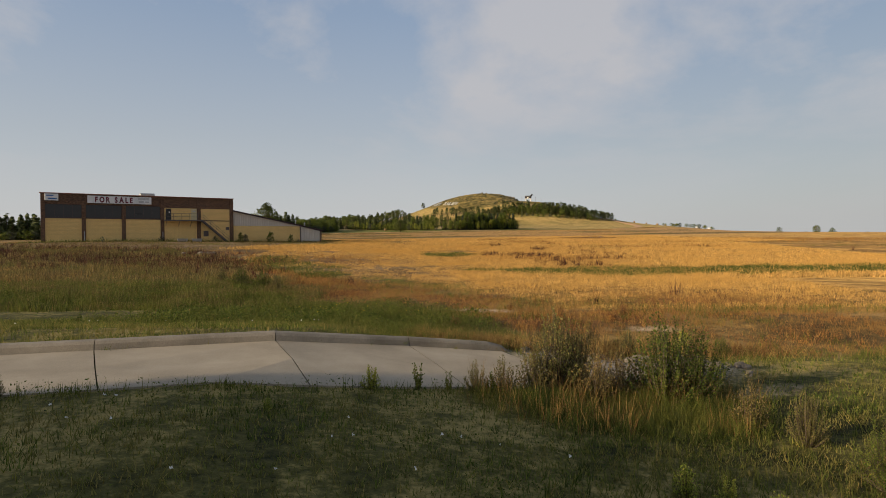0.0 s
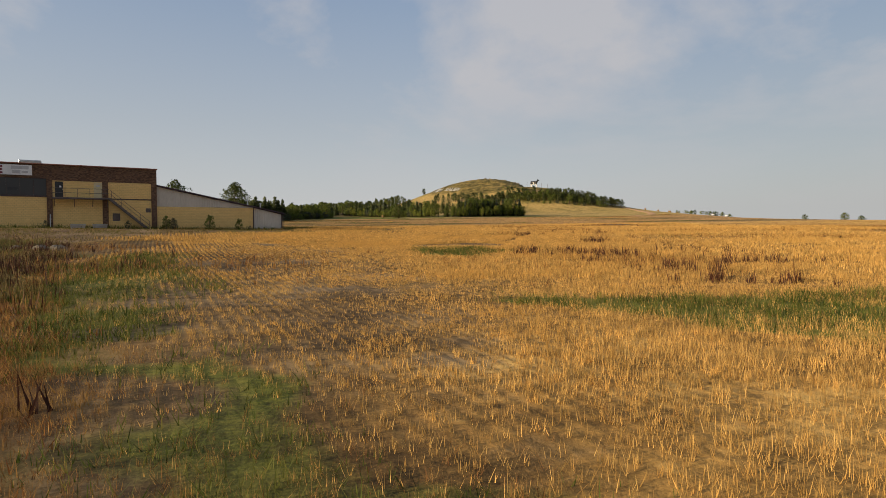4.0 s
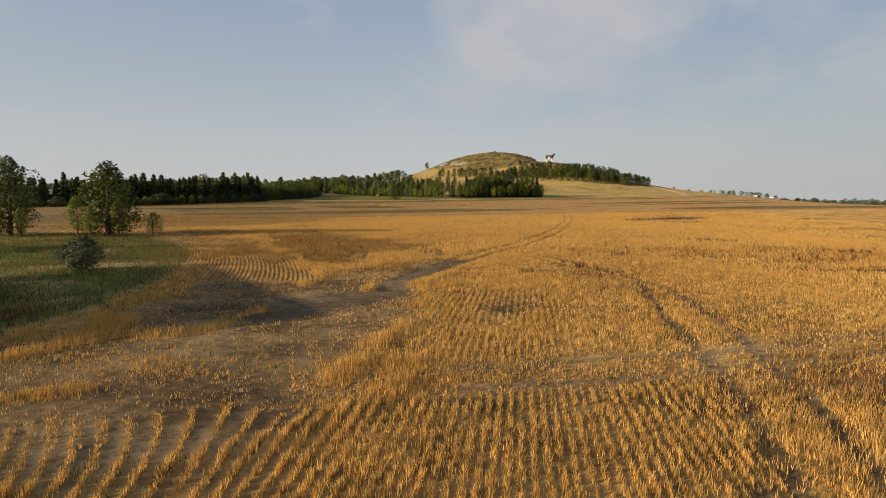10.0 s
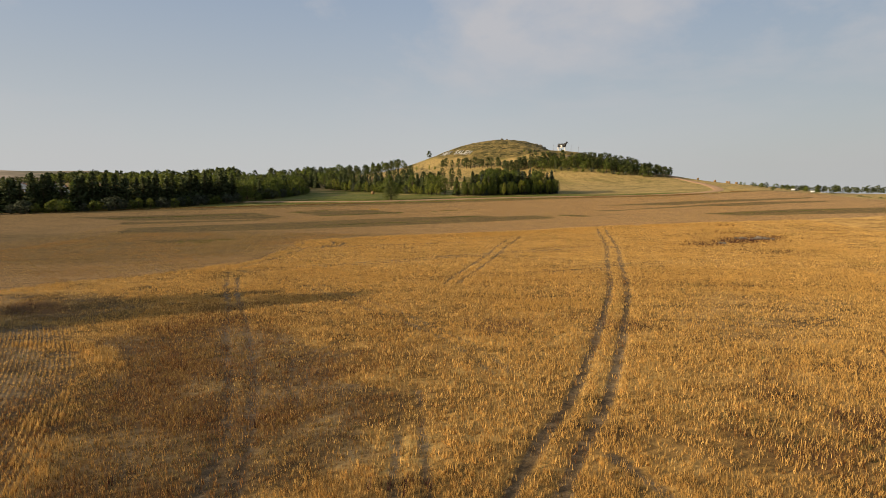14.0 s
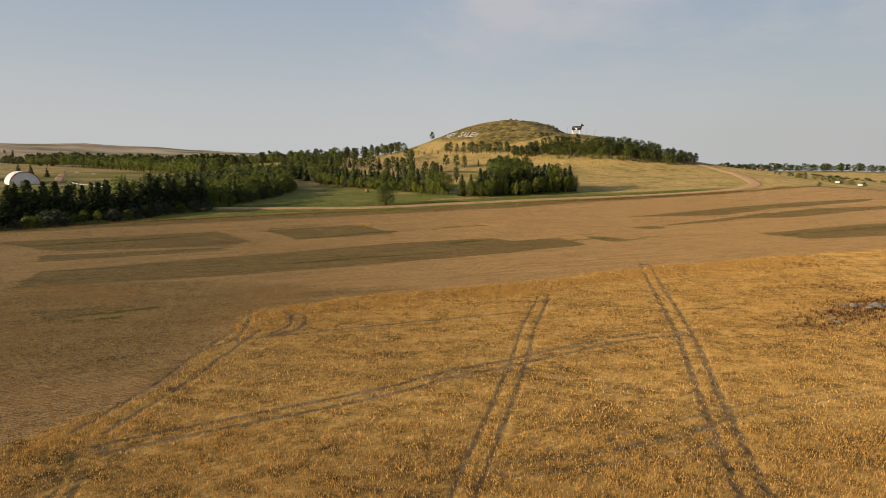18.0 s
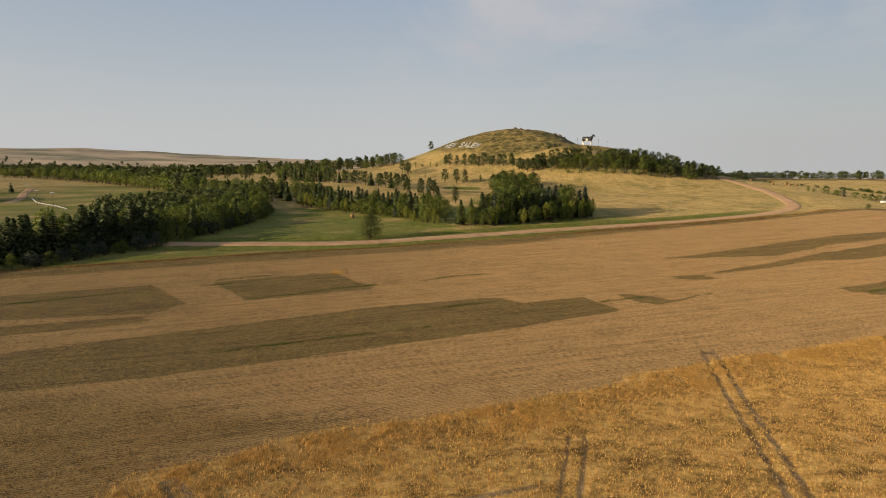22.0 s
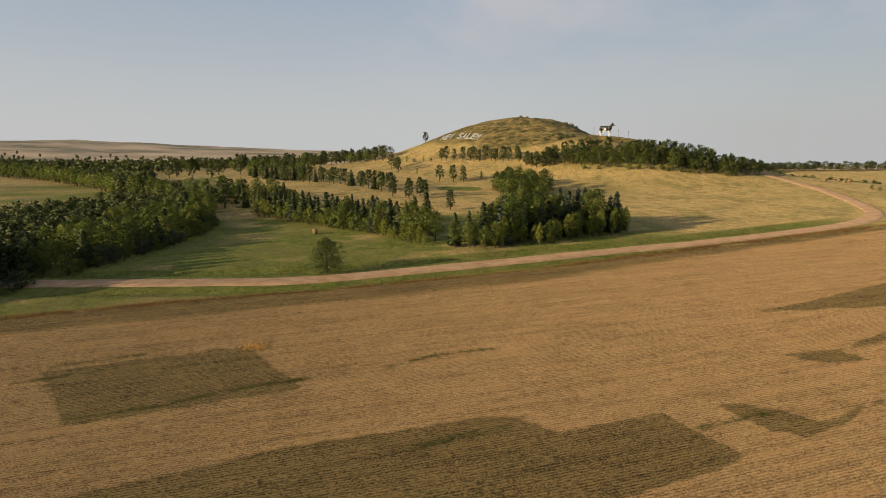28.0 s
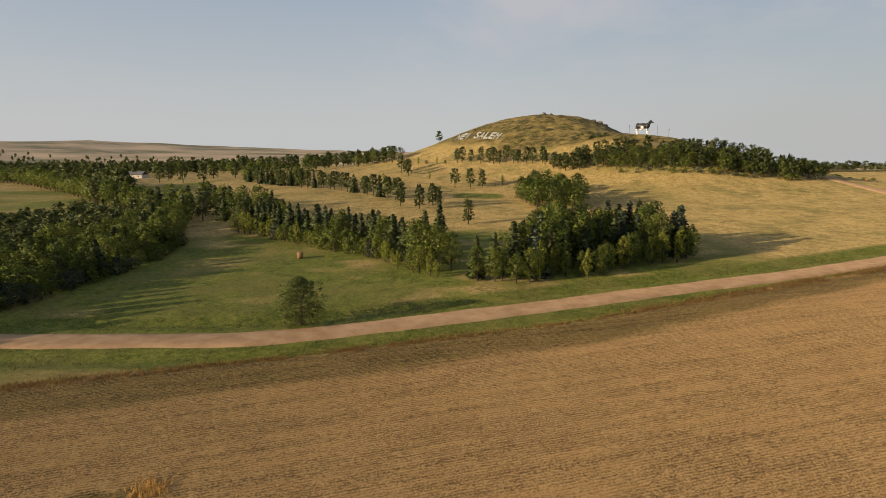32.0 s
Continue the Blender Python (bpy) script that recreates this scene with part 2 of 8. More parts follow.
def height(x, y):
    x, y = np.asarray(x, float), np.asarray(y, float)
    z = np.interp(y, _gy, _gz)
    far = sstep(330, 480, y)
    # the land falls away to the west behind the shelter belt, and to the east beyond the lane
    z = z - far * 8.0 * sstep(-60, -300, x) - far * 4 * sstep(180, 420, x) - 17 * np.clip((x - 180) / 250, 0, 1) * sstep(330, 480, y) * sstep(1150, 950, y)
    z = z - 95 * sstep(700, 4200, np.hypot(x, y)) * sstep(0.08, 0.22, x / np.maximum(np.abs(y), 1)) * (y > 0)
    # the butte: a dome, and a low shoulder to the south-east with the statue
    dx, dy = x - 48.9, y - 704.9
    r = np.sqrt((dx / np.where(dx < 0, 89.9, 64.5)) ** 2 + (dy / np.where(dy < 0, 76.7, 90)) ** 2)
    z = z + 34.8 * np.exp(-r ** 2.4)
    z = z + 18.3 * np.exp(-(np.abs(x - 96.7) / 58.2) ** 1.88 - (np.abs(y - 615.9) / 37.0) ** 1.88)
    # the pad under the shop
    z = z + 1.25 * np.exp(-((x + 58) / 34) ** 2 - ((y - 86) / 24) ** 2)
    # the drive slopes away to the east
    z = z - 0.125 * np.clip(x + 2.08, 0, 5) * sstep(17, 10.5, y) * sstep(-40, -6, y)
    # swells
    amp = 0.12 + 0.9 * far
    z = z + amp * sstep(20, 70, np.abs(y)) * (0.5 * np.sin(x / 41 + y / 67 + 1.0) + 0.35 * np.sin(x / 23 - y / 37) * far + 0.3 * np.sin(y / 29 + x / 71 + 2))
    # the eastern wood stands beyond a crest
    z = z - 7 * sstep(618, 660, y) * sstep(178, 215, x) * sstep(900, 720, y)
    # far ridge to the north-west and the plain's rim
    rid = sstep(1500, 3300, np.hypot(x, y)) * sstep(0.18, -0.75, x / np.maximum(np.abs(y), 1))
    z = z + rid * (72 + 8 * np.sin(x / 310) + 5 * np.sin(x / 130 + 1) + 3 * np.sin(x / 57 + y / 90)) * (y > 0)
    return z


# ---- tools for shapes on the land ----
def poly_mask(x, y, pts, soft):
    """1 inside the polygon, fading over soft metres at its edge."""
    inside = np.zeros(x.shape, bool)
    d2 = np.full(x.shape, 1e12)
    n = len(pts)
    for i in range(n):
        (ax, ay), (bx, by) = pts[i], pts[(i + 1) % n]
        c = (ay > y) != (by > y)
        with np.errstate(divide="ignore", invalid="ignore"):
            cross = (bx - ax) * (y - ay) / ((by - ay) if by != ay else 1e-9) + ax
        inside ^= c & (x < cross)
        ux, uy = bx - ax, by - ay
        t = np.clip(((x - ax) * ux + (y - ay) * uy) / (ux * ux + uy * uy + 1e-9), 0, 1)
        d2 = np.minimum(d2, (x - ax - t * ux) ** 2 + (y - ay - t * uy) ** 2)
    d = np.sqrt(d2) * np.where(inside, 1, -1)
    return sstep(-soft, soft, d)


def line_dist(x, y, pts):
    """Distance to a polyline and the signed side (positive to its left)."""
    best, side = np.full(np.shape(x), 1e9), np.zeros(np.shape(x))
    for (ax, ay), (bx, by) in zip(pts, pts[1:]):
        ux, uy = bx - ax, by - ay
        t = np.clip(((x - ax) * ux + (y - ay) * uy) / (ux * ux + uy * uy), 0, 1)
        px, py = x - ax - t * ux, y - ay - t * uy
        d = np.hypot(px, py)
        s = np.sign(ux * py - uy * px)
        side = np.where(d < best, s, side)
        best = np.minimum(best, d)
    return best, side


def smooth_line(pts, step=2.0):
    """A Catmull-Rom curve through a few points of the plan."""
    p = [Vector(q).to_3d() for q in pts]
    p = [2 * p[0] - p[1]] + p + [2 * p[-1] - p[-2]]
    out = []
    for a, b, c, d in zip(p, p[1:], p[2:], p[3:]):
        n = max(2, int((c - b).length / step))
        for i in range(n):
            t = i / n
            out.append(0.5 * (2 * b + (c - a) * t + (2 * a - 5 * b + 4 * c - d) * t * t + (3 * b - a - 3 * c + d) * t ** 3))
    out.append(p[-2])
    return [(q.x, q.y) for q in out]


def wob(x, y, s, seed=0.0):
    """A cheap wavering in -1..1."""
    return (np.sin(x / s + 1.7 * seed + 1.3 * np.sin(y / s * 0.7 + seed)) + np.sin(y / s * 1.1 + 2.1 * seed + 1.1 * np.sin(x / s * 0.8))) * 0.5


def patch(x, y, s, seed=0):
    """Smooth random patches in 0..1, two scales, seeded by a lattice of random numbers."""
    rng = np.random.default_rng(seed)
    lat = rng.random((256, 256))
    out = 0.0
    for k, w in ((1.0, 0.62), (2.7, 0.38)):
        u, v = x / s * k + 31.7 * k, y / s * k + 17.3 * k
        i, j = np.floor(u).astype(int), np.floor(v).astype(int)
        a, b = u - i, v - j
        a, b = a * a * (3 - 2 * a), b * b * (3 - 2 * b)
        i, j = i % 255, j % 255
        out = out + w * ((lat[i, j] * (1 - a) + lat[i + 1, j] * a) * (1 - b) + (lat[i, j + 1] * (1 - a) + lat[i + 1, j + 1] * a) * b)
    return out


LANE = smooth_line([(-330, 372), (-220, 378), (-130, 382), (-97, 382.3), (-53, 383.5), (-30, 386), (8, 400), (33, 411), (70, 428), (103, 445), (132, 460), (147, 470.5), (158, 484), (166, 505), (173, 530), (177.5, 556), (176, 578), (170, 602), (172, 640)], 3.0)
FIELD_EDGE = [(-400, 330), (-133, 338), (-99, 352), (-67, 364), (-30, 377), (16, 393.5), (60, 417), (106, 441), (140, 457), (170, 470), (300, 510), (700, 640)]
STUB_EDGE = smooth_line([(-52, 196), (-40.6, 209.2), (-36.5, 215.5), (-33.4, 223), (-32.8, 236), (-33.9, 247), (-33.6, 251), (-31, 254.5), (-21, 261.5), (15, 277), (42, 290), (105, 312), (200, 346), (420, 420), (700, 520)], 4.0)
TRACK = smooth_line([(-4.2, 124.8), (-2.9, 131), (-0.6, 139), (1.4, 144.3), (4.6, 152.7), (8.2, 161), (15.5, 183), (20.5, 200), (26, 223), (31.5, 245), (37, 274), (40.5, 292)], 1.5)
TRACK_B = smooth_line([(40.5, 292), (44, 310), (52, 330)], 2.0)
# single wheel marks where the combine turned at the corner of the standing stubble
SWIRLS = [smooth_line(q, 1.5) for q in (
    [(-28.4, 254), (-25.6, 251.8), (-24, 248.6), (-24.2, 243.7), (-27, 240.9), (-31, 238.4)],
    [(-28.8, 253.4), (-26.9, 250.6), (-25.9, 245.5), (-27.3, 241.8)],
    [(-33.2, 250.4), (-32.1, 245.2), (-31.3, 239.1), (-33, 236)],
    [(-27, 240.4), (-24.6, 241.4), (-12.4, 246.5), (-2.6, 250.2), (8, 254)])]
# rows where green regrowth stands in the dark plots
GREEN_ROWS = [[(-8.5, 338.4), (-3.2, 342.6), (0.8, 344.3), (8.5, 346.4)], [(-24.1, 333.6), (-18.9, 334.6)], [(-45.9, 322.3), (-37.9, 325.5), (-33, 328.4), (-27.2, 331.6), (-19.8, 334.6)], [(-60, 332), (-55.8, 334.2), (-48.4, 338)], [(-58.6, 337.8), (-50.6, 341.4), (-44.5, 343.9)],
              [(-60, 249.5), (-56, 251.2), (-50, 255.1)], [(-59, 246), (-53, 249)], [(-40, 290), (-20, 299), (-5, 305)], [(-6, 316), (8, 322)], [(-110, 309), (-90, 318), (-74, 327)], [(92, 332), (118, 343), (150, 355)], [(30, 322), (40, 326)]]
# twin wheel tracks: their middle lines and how deep they are pressed
SIDE_TRACKS = [(smooth_line(q, 2.0), a) for q, a in (
    ([(-1, 200), (0.1, 205.3), (2, 212.8), (4.2, 221.7), (7, 234), (9.4, 246), (12.8, 259), (14, 264)], 0.68),
    ([(-30.8, 209.5), (-24.9, 212.9), (-18.1, 216.8), (-7.5, 223), (-2.6, 227), (5.3, 231.4), (13.1, 236.4), (21.7, 241.4), (30.4, 244.2)], 0.9),
    ([(-2.6, 227), (7, 228.3), (14.2, 225.1), (19.5, 222.2), (22.3, 221.6)], 0.58),
    ([(13.8, 212.1), (26.6, 218.4), (33.8, 221.3), (46.4, 226.2)], 0.6), ([(3.3, 207), (8.1, 208.1), (18.5, 211.3), (21.9, 213.5)], 0.6))]
# single wheel marks pressed into the stubble: line, half its width, depth
WHEEL_MARKS = [(smooth_line(q, 1.5), w, a) for q, w, a in (
    ([(13.5, 128), (11.3, 117.5), (9.8, 107.8), (8.0, 99.4), (5.8, 92.3), (4.2, 87.4), (3.2, 83)], 0.42, 0.9),
    ([(7, 152), (9.4, 145.8), (10.6, 140.8), (12.1, 135.7), (14.2, 127), (14, 119.5), (12.2, 107.6), (9.9, 98.6), (8.2, 91.8), (6.4, 85), (4.9, 79.6)], 0.42, 0.9),
    ([(7.3, 146.1), (8.5, 142.8), (9.2, 139.5), (10.1, 136)], 0.42, 0.8),
    ([(6.6, 97.3), (4.5, 92.8), (2.3, 87.6), (0.7, 83.4), (-0.1, 81.9)], 0.5, 0.9), ([(2.8, 95), (1.6, 91.5), (0.1, 88), (-0.7, 84.9), (-1.4, 83.4)], 0.5, 0.9), ([(13.6, 103.3), (11.9, 95.2)], 0.3, 0.6),
    ([(-0.5, 106.1), (11.5, 108.9), (19.9, 112.2), (34, 117)], 0.36, 0.7), ([(-0.5, 103.6), (5.6, 105), (17.4, 108.7), (30, 113)], 0.36, 0.75), ([(0.7, 101), (4.8, 102.3), (8.7, 103.1), (20, 106.5)], 0.34, 0.65),
    ([(-33.5, 209), (-27.8, 193.3), (-24.3, 185), (-19.7, 172.3), (-14.3, 159), (-11.6, 149.6), (-11, 142)], 0.4, 0.85),
    ([(-31, 206), (-26, 192), (-22.2, 183), (-18.8, 175), (-13.9, 162.2), (-10.3, 150), (-9.2, 141.5)], 0.4, 0.85),
    ([(-3.8, 158.7), (-3.3, 149.9), (-2.8, 144.9)], 0.35, 0.75), ([(-2.9, 160.6), (-2, 151.2), (-1.4, 144.9)], 0.35, 0.75))]
WHEEL_MARKS += [(smooth_line(q, 1.5), w, a) for q, w, a in (
    ([(-36, 212), (-34.9, 218.7), (-34.3, 224.7), (-33.9, 235), (-32.3, 247.5)], 0.42, 0.85), ([(-33, 212), (-31.9, 218.8), (-31, 223.7), (-30.3, 233), (-29.3, 243.6)], 0.42, 0.85),
    ([(-9.9, 170.9), (-11.4, 169.3), (-12.3, 166.3), (-11.4, 161.5), (-9.6, 157.7)], 0.3, 0.7), ([(-8.5, 171), (-10.3, 168.6), (-11.1, 166), (-10.2, 161)], 0.3, 0.65), ([(-6.5, 171), (-8.9, 168), (-9.6, 165), (-8.8, 161.5)], 0.3, 0.6),
    ([(-19.9, 198.2), (-9.9, 184.6), (-5.4, 179.1), (-0.9, 171.8), (2.1, 164)], 0.4, 0.6), ([(-18, 199), (-8.2, 186), (-3.3, 178.5), (0.7, 171.5), (3.6, 163.5)], 0.4, 0.6),
    ([(-5, 130.4), (1.7, 130.6), (5.5, 131.8), (8.1, 133.6), (11.8, 136.1), (19.3, 138.6), (26, 140.8), (40, 145)], 0.4, 0.7), ([(-25, 240), (-19.4, 240.2), (-13, 238.6), (-6.9, 236.1), (-2.1, 234.8)], 0.4, 0.5),
    ([(7.5, 84), (12, 86.5), (17, 88), (24, 93)], 0.5, 0.6), ([(10, 76), (16, 84), (22, 86)], 0.4, 0.5), ([(-12.5, 111), (-5.5, 101.4), (-10, 93.5), (-20, 91)], 0.5, 0.4))]
# strips of straw left standing bright among the short stubble
STRIPS = [([(-25.2, 160.2), (-22.2, 154.2), (-18.6, 147.5)], 0.7), ([(-19.3, 103.5), (-17, 107.5), (-15.5, 110), (-13.2, 110.4), (-11.8, 111.6), (-11.1, 114), (-11, 116.2)], 0.5), ([(-17.2, 109.3), (-17.7, 112.7), (-18.7, 117.1), (-19.6, 123.2)], 0.8),
          ([(-23.2, 157), (-17.6, 146.4), (-13.6, 136.5), (-10.7, 130.5), (-10.3, 125)], 0.45), ([(-6.2, 127.2), (-5.8, 125), (-6.2, 122)], 0.35), ([(-13.5, 91), (-9.5, 97), (-6, 98.5), (-3.4, 101.5), (-1.5, 107)], 0.5),
          ([(-24, 98.5), (-20, 99), (-15.5, 100.8), (-12.5, 103)], 0.4), ([(-9, 141), (-7.5, 139), (-6.8, 136.5)], 0.5), ([(-35, 170), (-28, 168), (-24, 163)], 0.8), ([(-2.6, 124), (-2.2, 127), (-0.6, 131)], 0.6), ([(-4.8, 104), (-3.6, 108), (-3, 113)], 0.5)]
GREEN_SIDE = [(-24, 65.7), (-19.8, 67.9), (-10.7, 53.7), (-8.8, 46), (-14, 48)]
OLIVE = [
    [(-59, 336), (-32, 346.5), (-19, 331.5), (-45, 321)],
    [(-125, 313), (-72, 333), (-57, 318.5), (-60, 311), (-100, 303)],
    [(-100, 297), (-62, 309), (-57.5, 306.5), (-95, 290)],
    [(-88, 281), (-17, 317), (7.5, 325), (14, 321), (27, 326), (33, 316), (1, 300), (-44, 280), (-84, 266)],
    [(-70, 252), (-53, 256), (-62, 246)],
    [(86, 334.5), (130, 354), (180, 366), (220, 372), (200, 352), (118, 332), (97, 326.5)],
    [(56, 364), (70, 371), (130, 405.5), (180, 424), (170, 414), (118, 388), (92, 370)],
    [(88, 363), (135, 390), (180, 402), (160, 390), (112, 366)],
    [(51, 345), (60, 346.5), (64, 343), (55, 341.5)],
    [(34, 329), (41, 327.5), (45, 324), (58, 331), (62, 333.5), (56, 329), (42, 320.5), (38, 322)],
    [(-58, 347), (-41, 349.5), (-31, 345), (-24, 337), (-44, 335.8)],
    [(59, 346), (85, 361), (112, 378), (104, 367), (80, 354)]]

# ---- the ground: one sheet, fine where the camera passes low, out to the horizon ----
def spaced(parts):
    out = [parts[0][0]]
    for a, b, s in parts:
        n = max(1, round((b - a) / s))
        out += [a + (b - a) * (i + 1) / n for i in range(n)]
    return np.array(out)


def fading(start, stop, first, grow):
    out, v, s = [], start, first
    while v < stop:
        v += s
        s *= grow
        out.append(min(v, stop))
    return np.array(out)


_pos = fading(210, 4600, 3.0, 1.07)
gx = np.concatenate([-_pos[::-1], spaced([(-210, -100, 3.2), (-100, -48, 1.6), (-48, -30, 0.6), (-30, 20, 0.36), (20, 44, 0.7), (44, 80, 1.6), (80, 210, 3.2)]), _pos])
gy = np.concatenate([-fading(20, 2500, 2.0, 1.12)[::-1], spaced([(-20, -1, 1.0), (-1, 36, 0.45), (36, 138, 0.38), (138, 212, 0.5), (212, 262, 0.6), (262, 300, 1.2), (300, 350, 1.4), (350, 480, 1.5), (480, 740, 2.8)]), fading(740, 4600, 3.0, 1.05)])
X, Y = np.meshgrid(gx, gy)
X, Y = X.ravel(), Y.ravel()
Z = height(X, Y)
lane_d, _ = line_dist(X, Y, LANE)
edge_d, edge_s = line_dist(X, Y, FIELD_EDGE)
stub_d, stub_s = line_dist(X, Y, STUB_EDGE)
track_d, _ = line_dist(X, Y, TRACK)
trackb_d, _ = line_dist(X, Y, TRACK_B)
# ditch between field and lane; lane bed a little raised
Z = Z - 0.6 * np.exp(-((lane_d - 7.5) / 2.2) ** 2) * (X > -140) - 0.25 * np.exp(-(lane_d / 3.6) ** 4)

in_field = (edge_s < 0) & (Y < 660)
near_w = 1.2 * wob(X, Y, 1.7, 1) + 0.8 * wob(X, Y, 0.7, 2)
# rough ground between the drive and the crop; the crop begins along a slanting edge
WEED_EDGE = [(60, 5), (9, 9.5), (4, 12), (0.6, 17), (-0.9, 19.6), (-2.7, 22.4), (-5.4, 26.6), (-9.8, 35.7), (-17.2, 51.4), (-26, 66), (-30, 74), (-80, 80)]
weed_d, weed_s = line_dist(X, Y, WEED_EDGE)
weeds = sstep(-1.2, 1.2, weed_d * weed_s + near_w)
verge = sstep(0.8, -0.8, Y - np.interp(X, [-60, -13, -8, -3, 1.2, 2.3, 6, 12], [24, 21, 21.5, 20, 16.5, 13, 10.5, 9.5]) + 0.5 * near_w) * (X < 12)
weeds = np.clip(weeds * (Y < 90), 0, 1)
yard = poly_mask(X, Y, [(-110, 78), (-30, 74), (-23, 90), (-18, 100), (-20, 108), (-60, 86), (-110, 60)], 3.0)
oldfield = poly_mask(X, Y, [(-95, 150), (-72, 178), (-54, 178), (-46, 172), (-34.2, 157.7), (-29, 148.5), (-25, 141), (-23.5, 134), (-19.5, 118), (-21, 109), (-50, 112), (-90, 120)], 1.6)
bare_track = [(-9.5, 115.5), (-6.5, 118.5), (-4.6, 122), (-4, 126.5), (-2.9, 132), (-1.2, 137.5), (0.2, 141)]
bt_d, _ = line_dist(X, Y, bare_track)
soil = 0.95 * np.exp(-(bt_d / 1.5) ** 4) * (0.75 + 0.35 * patch(X, Y, 1.2, 43))
# the tip of the shop's shadow, its shade painted as grey soil
soil = np.maximum(soil, 0.9 * poly_mask(X + near_w, Y + near_w, [(-10.8, 114.5), (-10.3, 120.4), (-7.5, 120.6), (-5.4, 119.9), (-5.7, 117), (-7.9, 114.6)], 1.2))
soil = np.maximum(soil, 0.8 * poly_mask(X + near_w, Y + near_w, [(-13.3, 63.5), (-11, 62.6), (-9.3, 59.7), (-7.4, 57), (-9.6, 56.5), (-13, 59)], 1.0))
soil = np.maximum(soil, 0.9 * poly_mask(X + near_w, Y + near_w, [(-17.1, 75.4), (-16.4, 76.9), (-13.5, 75.7), (-13.2, 73.1)], 0.8))
soil = np.maximum(soil, 0.95 * poly_mask(X + 0.5 * near_w, Y + 0.5 * near_w, [(-1.2, 77.2), (1.1, 78.2), (3.8, 78), (4.5, 77.1), (4.7, 75.3), (4.3, 74.3), (1.7, 74.9), (-0.2, 74.8), (-2.5, 75.5)], 0.6))
soil = np.maximum(soil, 0.75 * sstep(0.55, 0.75, patch(X, Y, 2.6, 44)) * poly_mask(X, Y, [(-9, 33), (1.5, 33), (1, 44), (-2, 52), (-9, 54), (-11, 46)], 2.5))
rut = np.exp(-((track_d - 1.05) / 0.40) ** 2) * sstep(128, 140, Y)
rut = np.maximum(rut, 0.5 * np.exp(-((trackb_d - 1.05) / 0.4) ** 2))
sunk = 0.09 * np.exp(-((track_d - 1.05) / 0.45) ** 2) * (Y > 128)
ragged = 0.55 + 0.75 * patch(X, Y, 1.6, 45)
for q, a in SIDE_TRACKS:
    d, _ = line_dist(X, Y, q)
    g = a * np.exp(-((d - 0.95) / 0.42) ** 2)
    rut, sunk = np.maximum(rut, g), np.maximum(sunk, 0.06 * g)
for q, w, a in WHEEL_MARKS:
    d, _ = line_dist(X, Y, q)
    g = a * np.exp(-(d / w) ** 2)
    rut, sunk = np.maximum(rut, np.clip(g * ragged, 0, 1)), np.maximum(sunk, 0.07 * g)
for q in SWIRLS:
    d, _ = line_dist(X, Y, q)
    rut = np.maximum(rut, 0.8 * np.exp(-(d / 0.5) ** 2))
Z = Z - sunk
soil = np.maximum(soil, rut)
strip = np.zeros_like(X)
for q, w in STRIPS:
    d, _ = line_dist(X + 0.4 * near_w, Y + 0.4 * near_w, q)
    strip = np.maximum(strip, np.exp(-(d / (1.3 * w)) ** 4) * np.clip(2.2 * patch(X, Y, 1.4, 46) - 0.25, 0, 1))
# short, sparse stubble with the soil showing
thin = np.zeros_like(X)
for q, a, soft in (([(-40, 36), (-2, 30), (1.5, 44), (-1, 52), (-1.5, 60), (-4, 68), (-12, 75), (-26, 76)], 0.85, 2.5),
                   ([(-36, 88), (-21, 91.7), (-13, 97.6), (-9.1, 96.3), (-7.4, 98), (-5.2, 99.3), (-4.3, 102), (-3, 108), (-2.3, 114), (-2.6, 122), (-2.9, 128), (-0.4, 139), (-0.9, 145), (-3.7, 140.5), (-7.4, 136), (-9.7, 129.5), (-12, 127), (-17.5, 129), (-19.2, 124), (-19.6, 112), (-18.7, 108.3), (-30, 101)], 0.95, 1.2),
                   ([(-46, 172), (-42, 177), (-37, 175.5), (-32.2, 171), (-23.5, 158), (-18.8, 148.7), (-16, 141), (-11, 130), (-12, 126), (-18, 128), (-21, 135), (-25, 141), (-29, 148.5), (-34.2, 157.7)], 0.85, 0.8), ([(-58, 178), (-46, 175), (-36, 178), (-33, 184), (-40, 190), (-52, 192)], 0.6, 2.0),
                   ([(-31, 171), (-24, 160), (-18.8, 148.7), (-15, 139), (-9.5, 138), (-10, 147), (-4.8, 151), (-5, 159), (-9, 166), (-14, 174), (-20, 178)], 0.85, 1.2),
                   ([(2.1, 121), (4.3, 119.5), (4.8, 117.4), (3.6, 115.5), (2.5, 114), (1.3, 115.5)], 0.75, 0.8),
                   ([(-6, 102.3), (1, 102.6), (9, 104), (20, 106), (40, 112), (40, 118), (22, 114), (12, 110.5), (5, 108), (-4, 106.5)], 0.5, 0.7),
                   ([(12, 84), (22, 92), (34, 90), (24, 82)], 0.5, 1.5), ([(24, 170), (34, 176), (44, 190), (30, 196), (20, 184)], 0.4, 2.0)):
    thin = np.maximum(thin, a * poly_mask(X + 0.7 * near_w, Y + 0.7 * near_w, q, soft))
thin = np.clip(thin * (0.8 + 0.5 * patch(X, Y, 3.0, 7)), 0, 1) * (1 - strip)
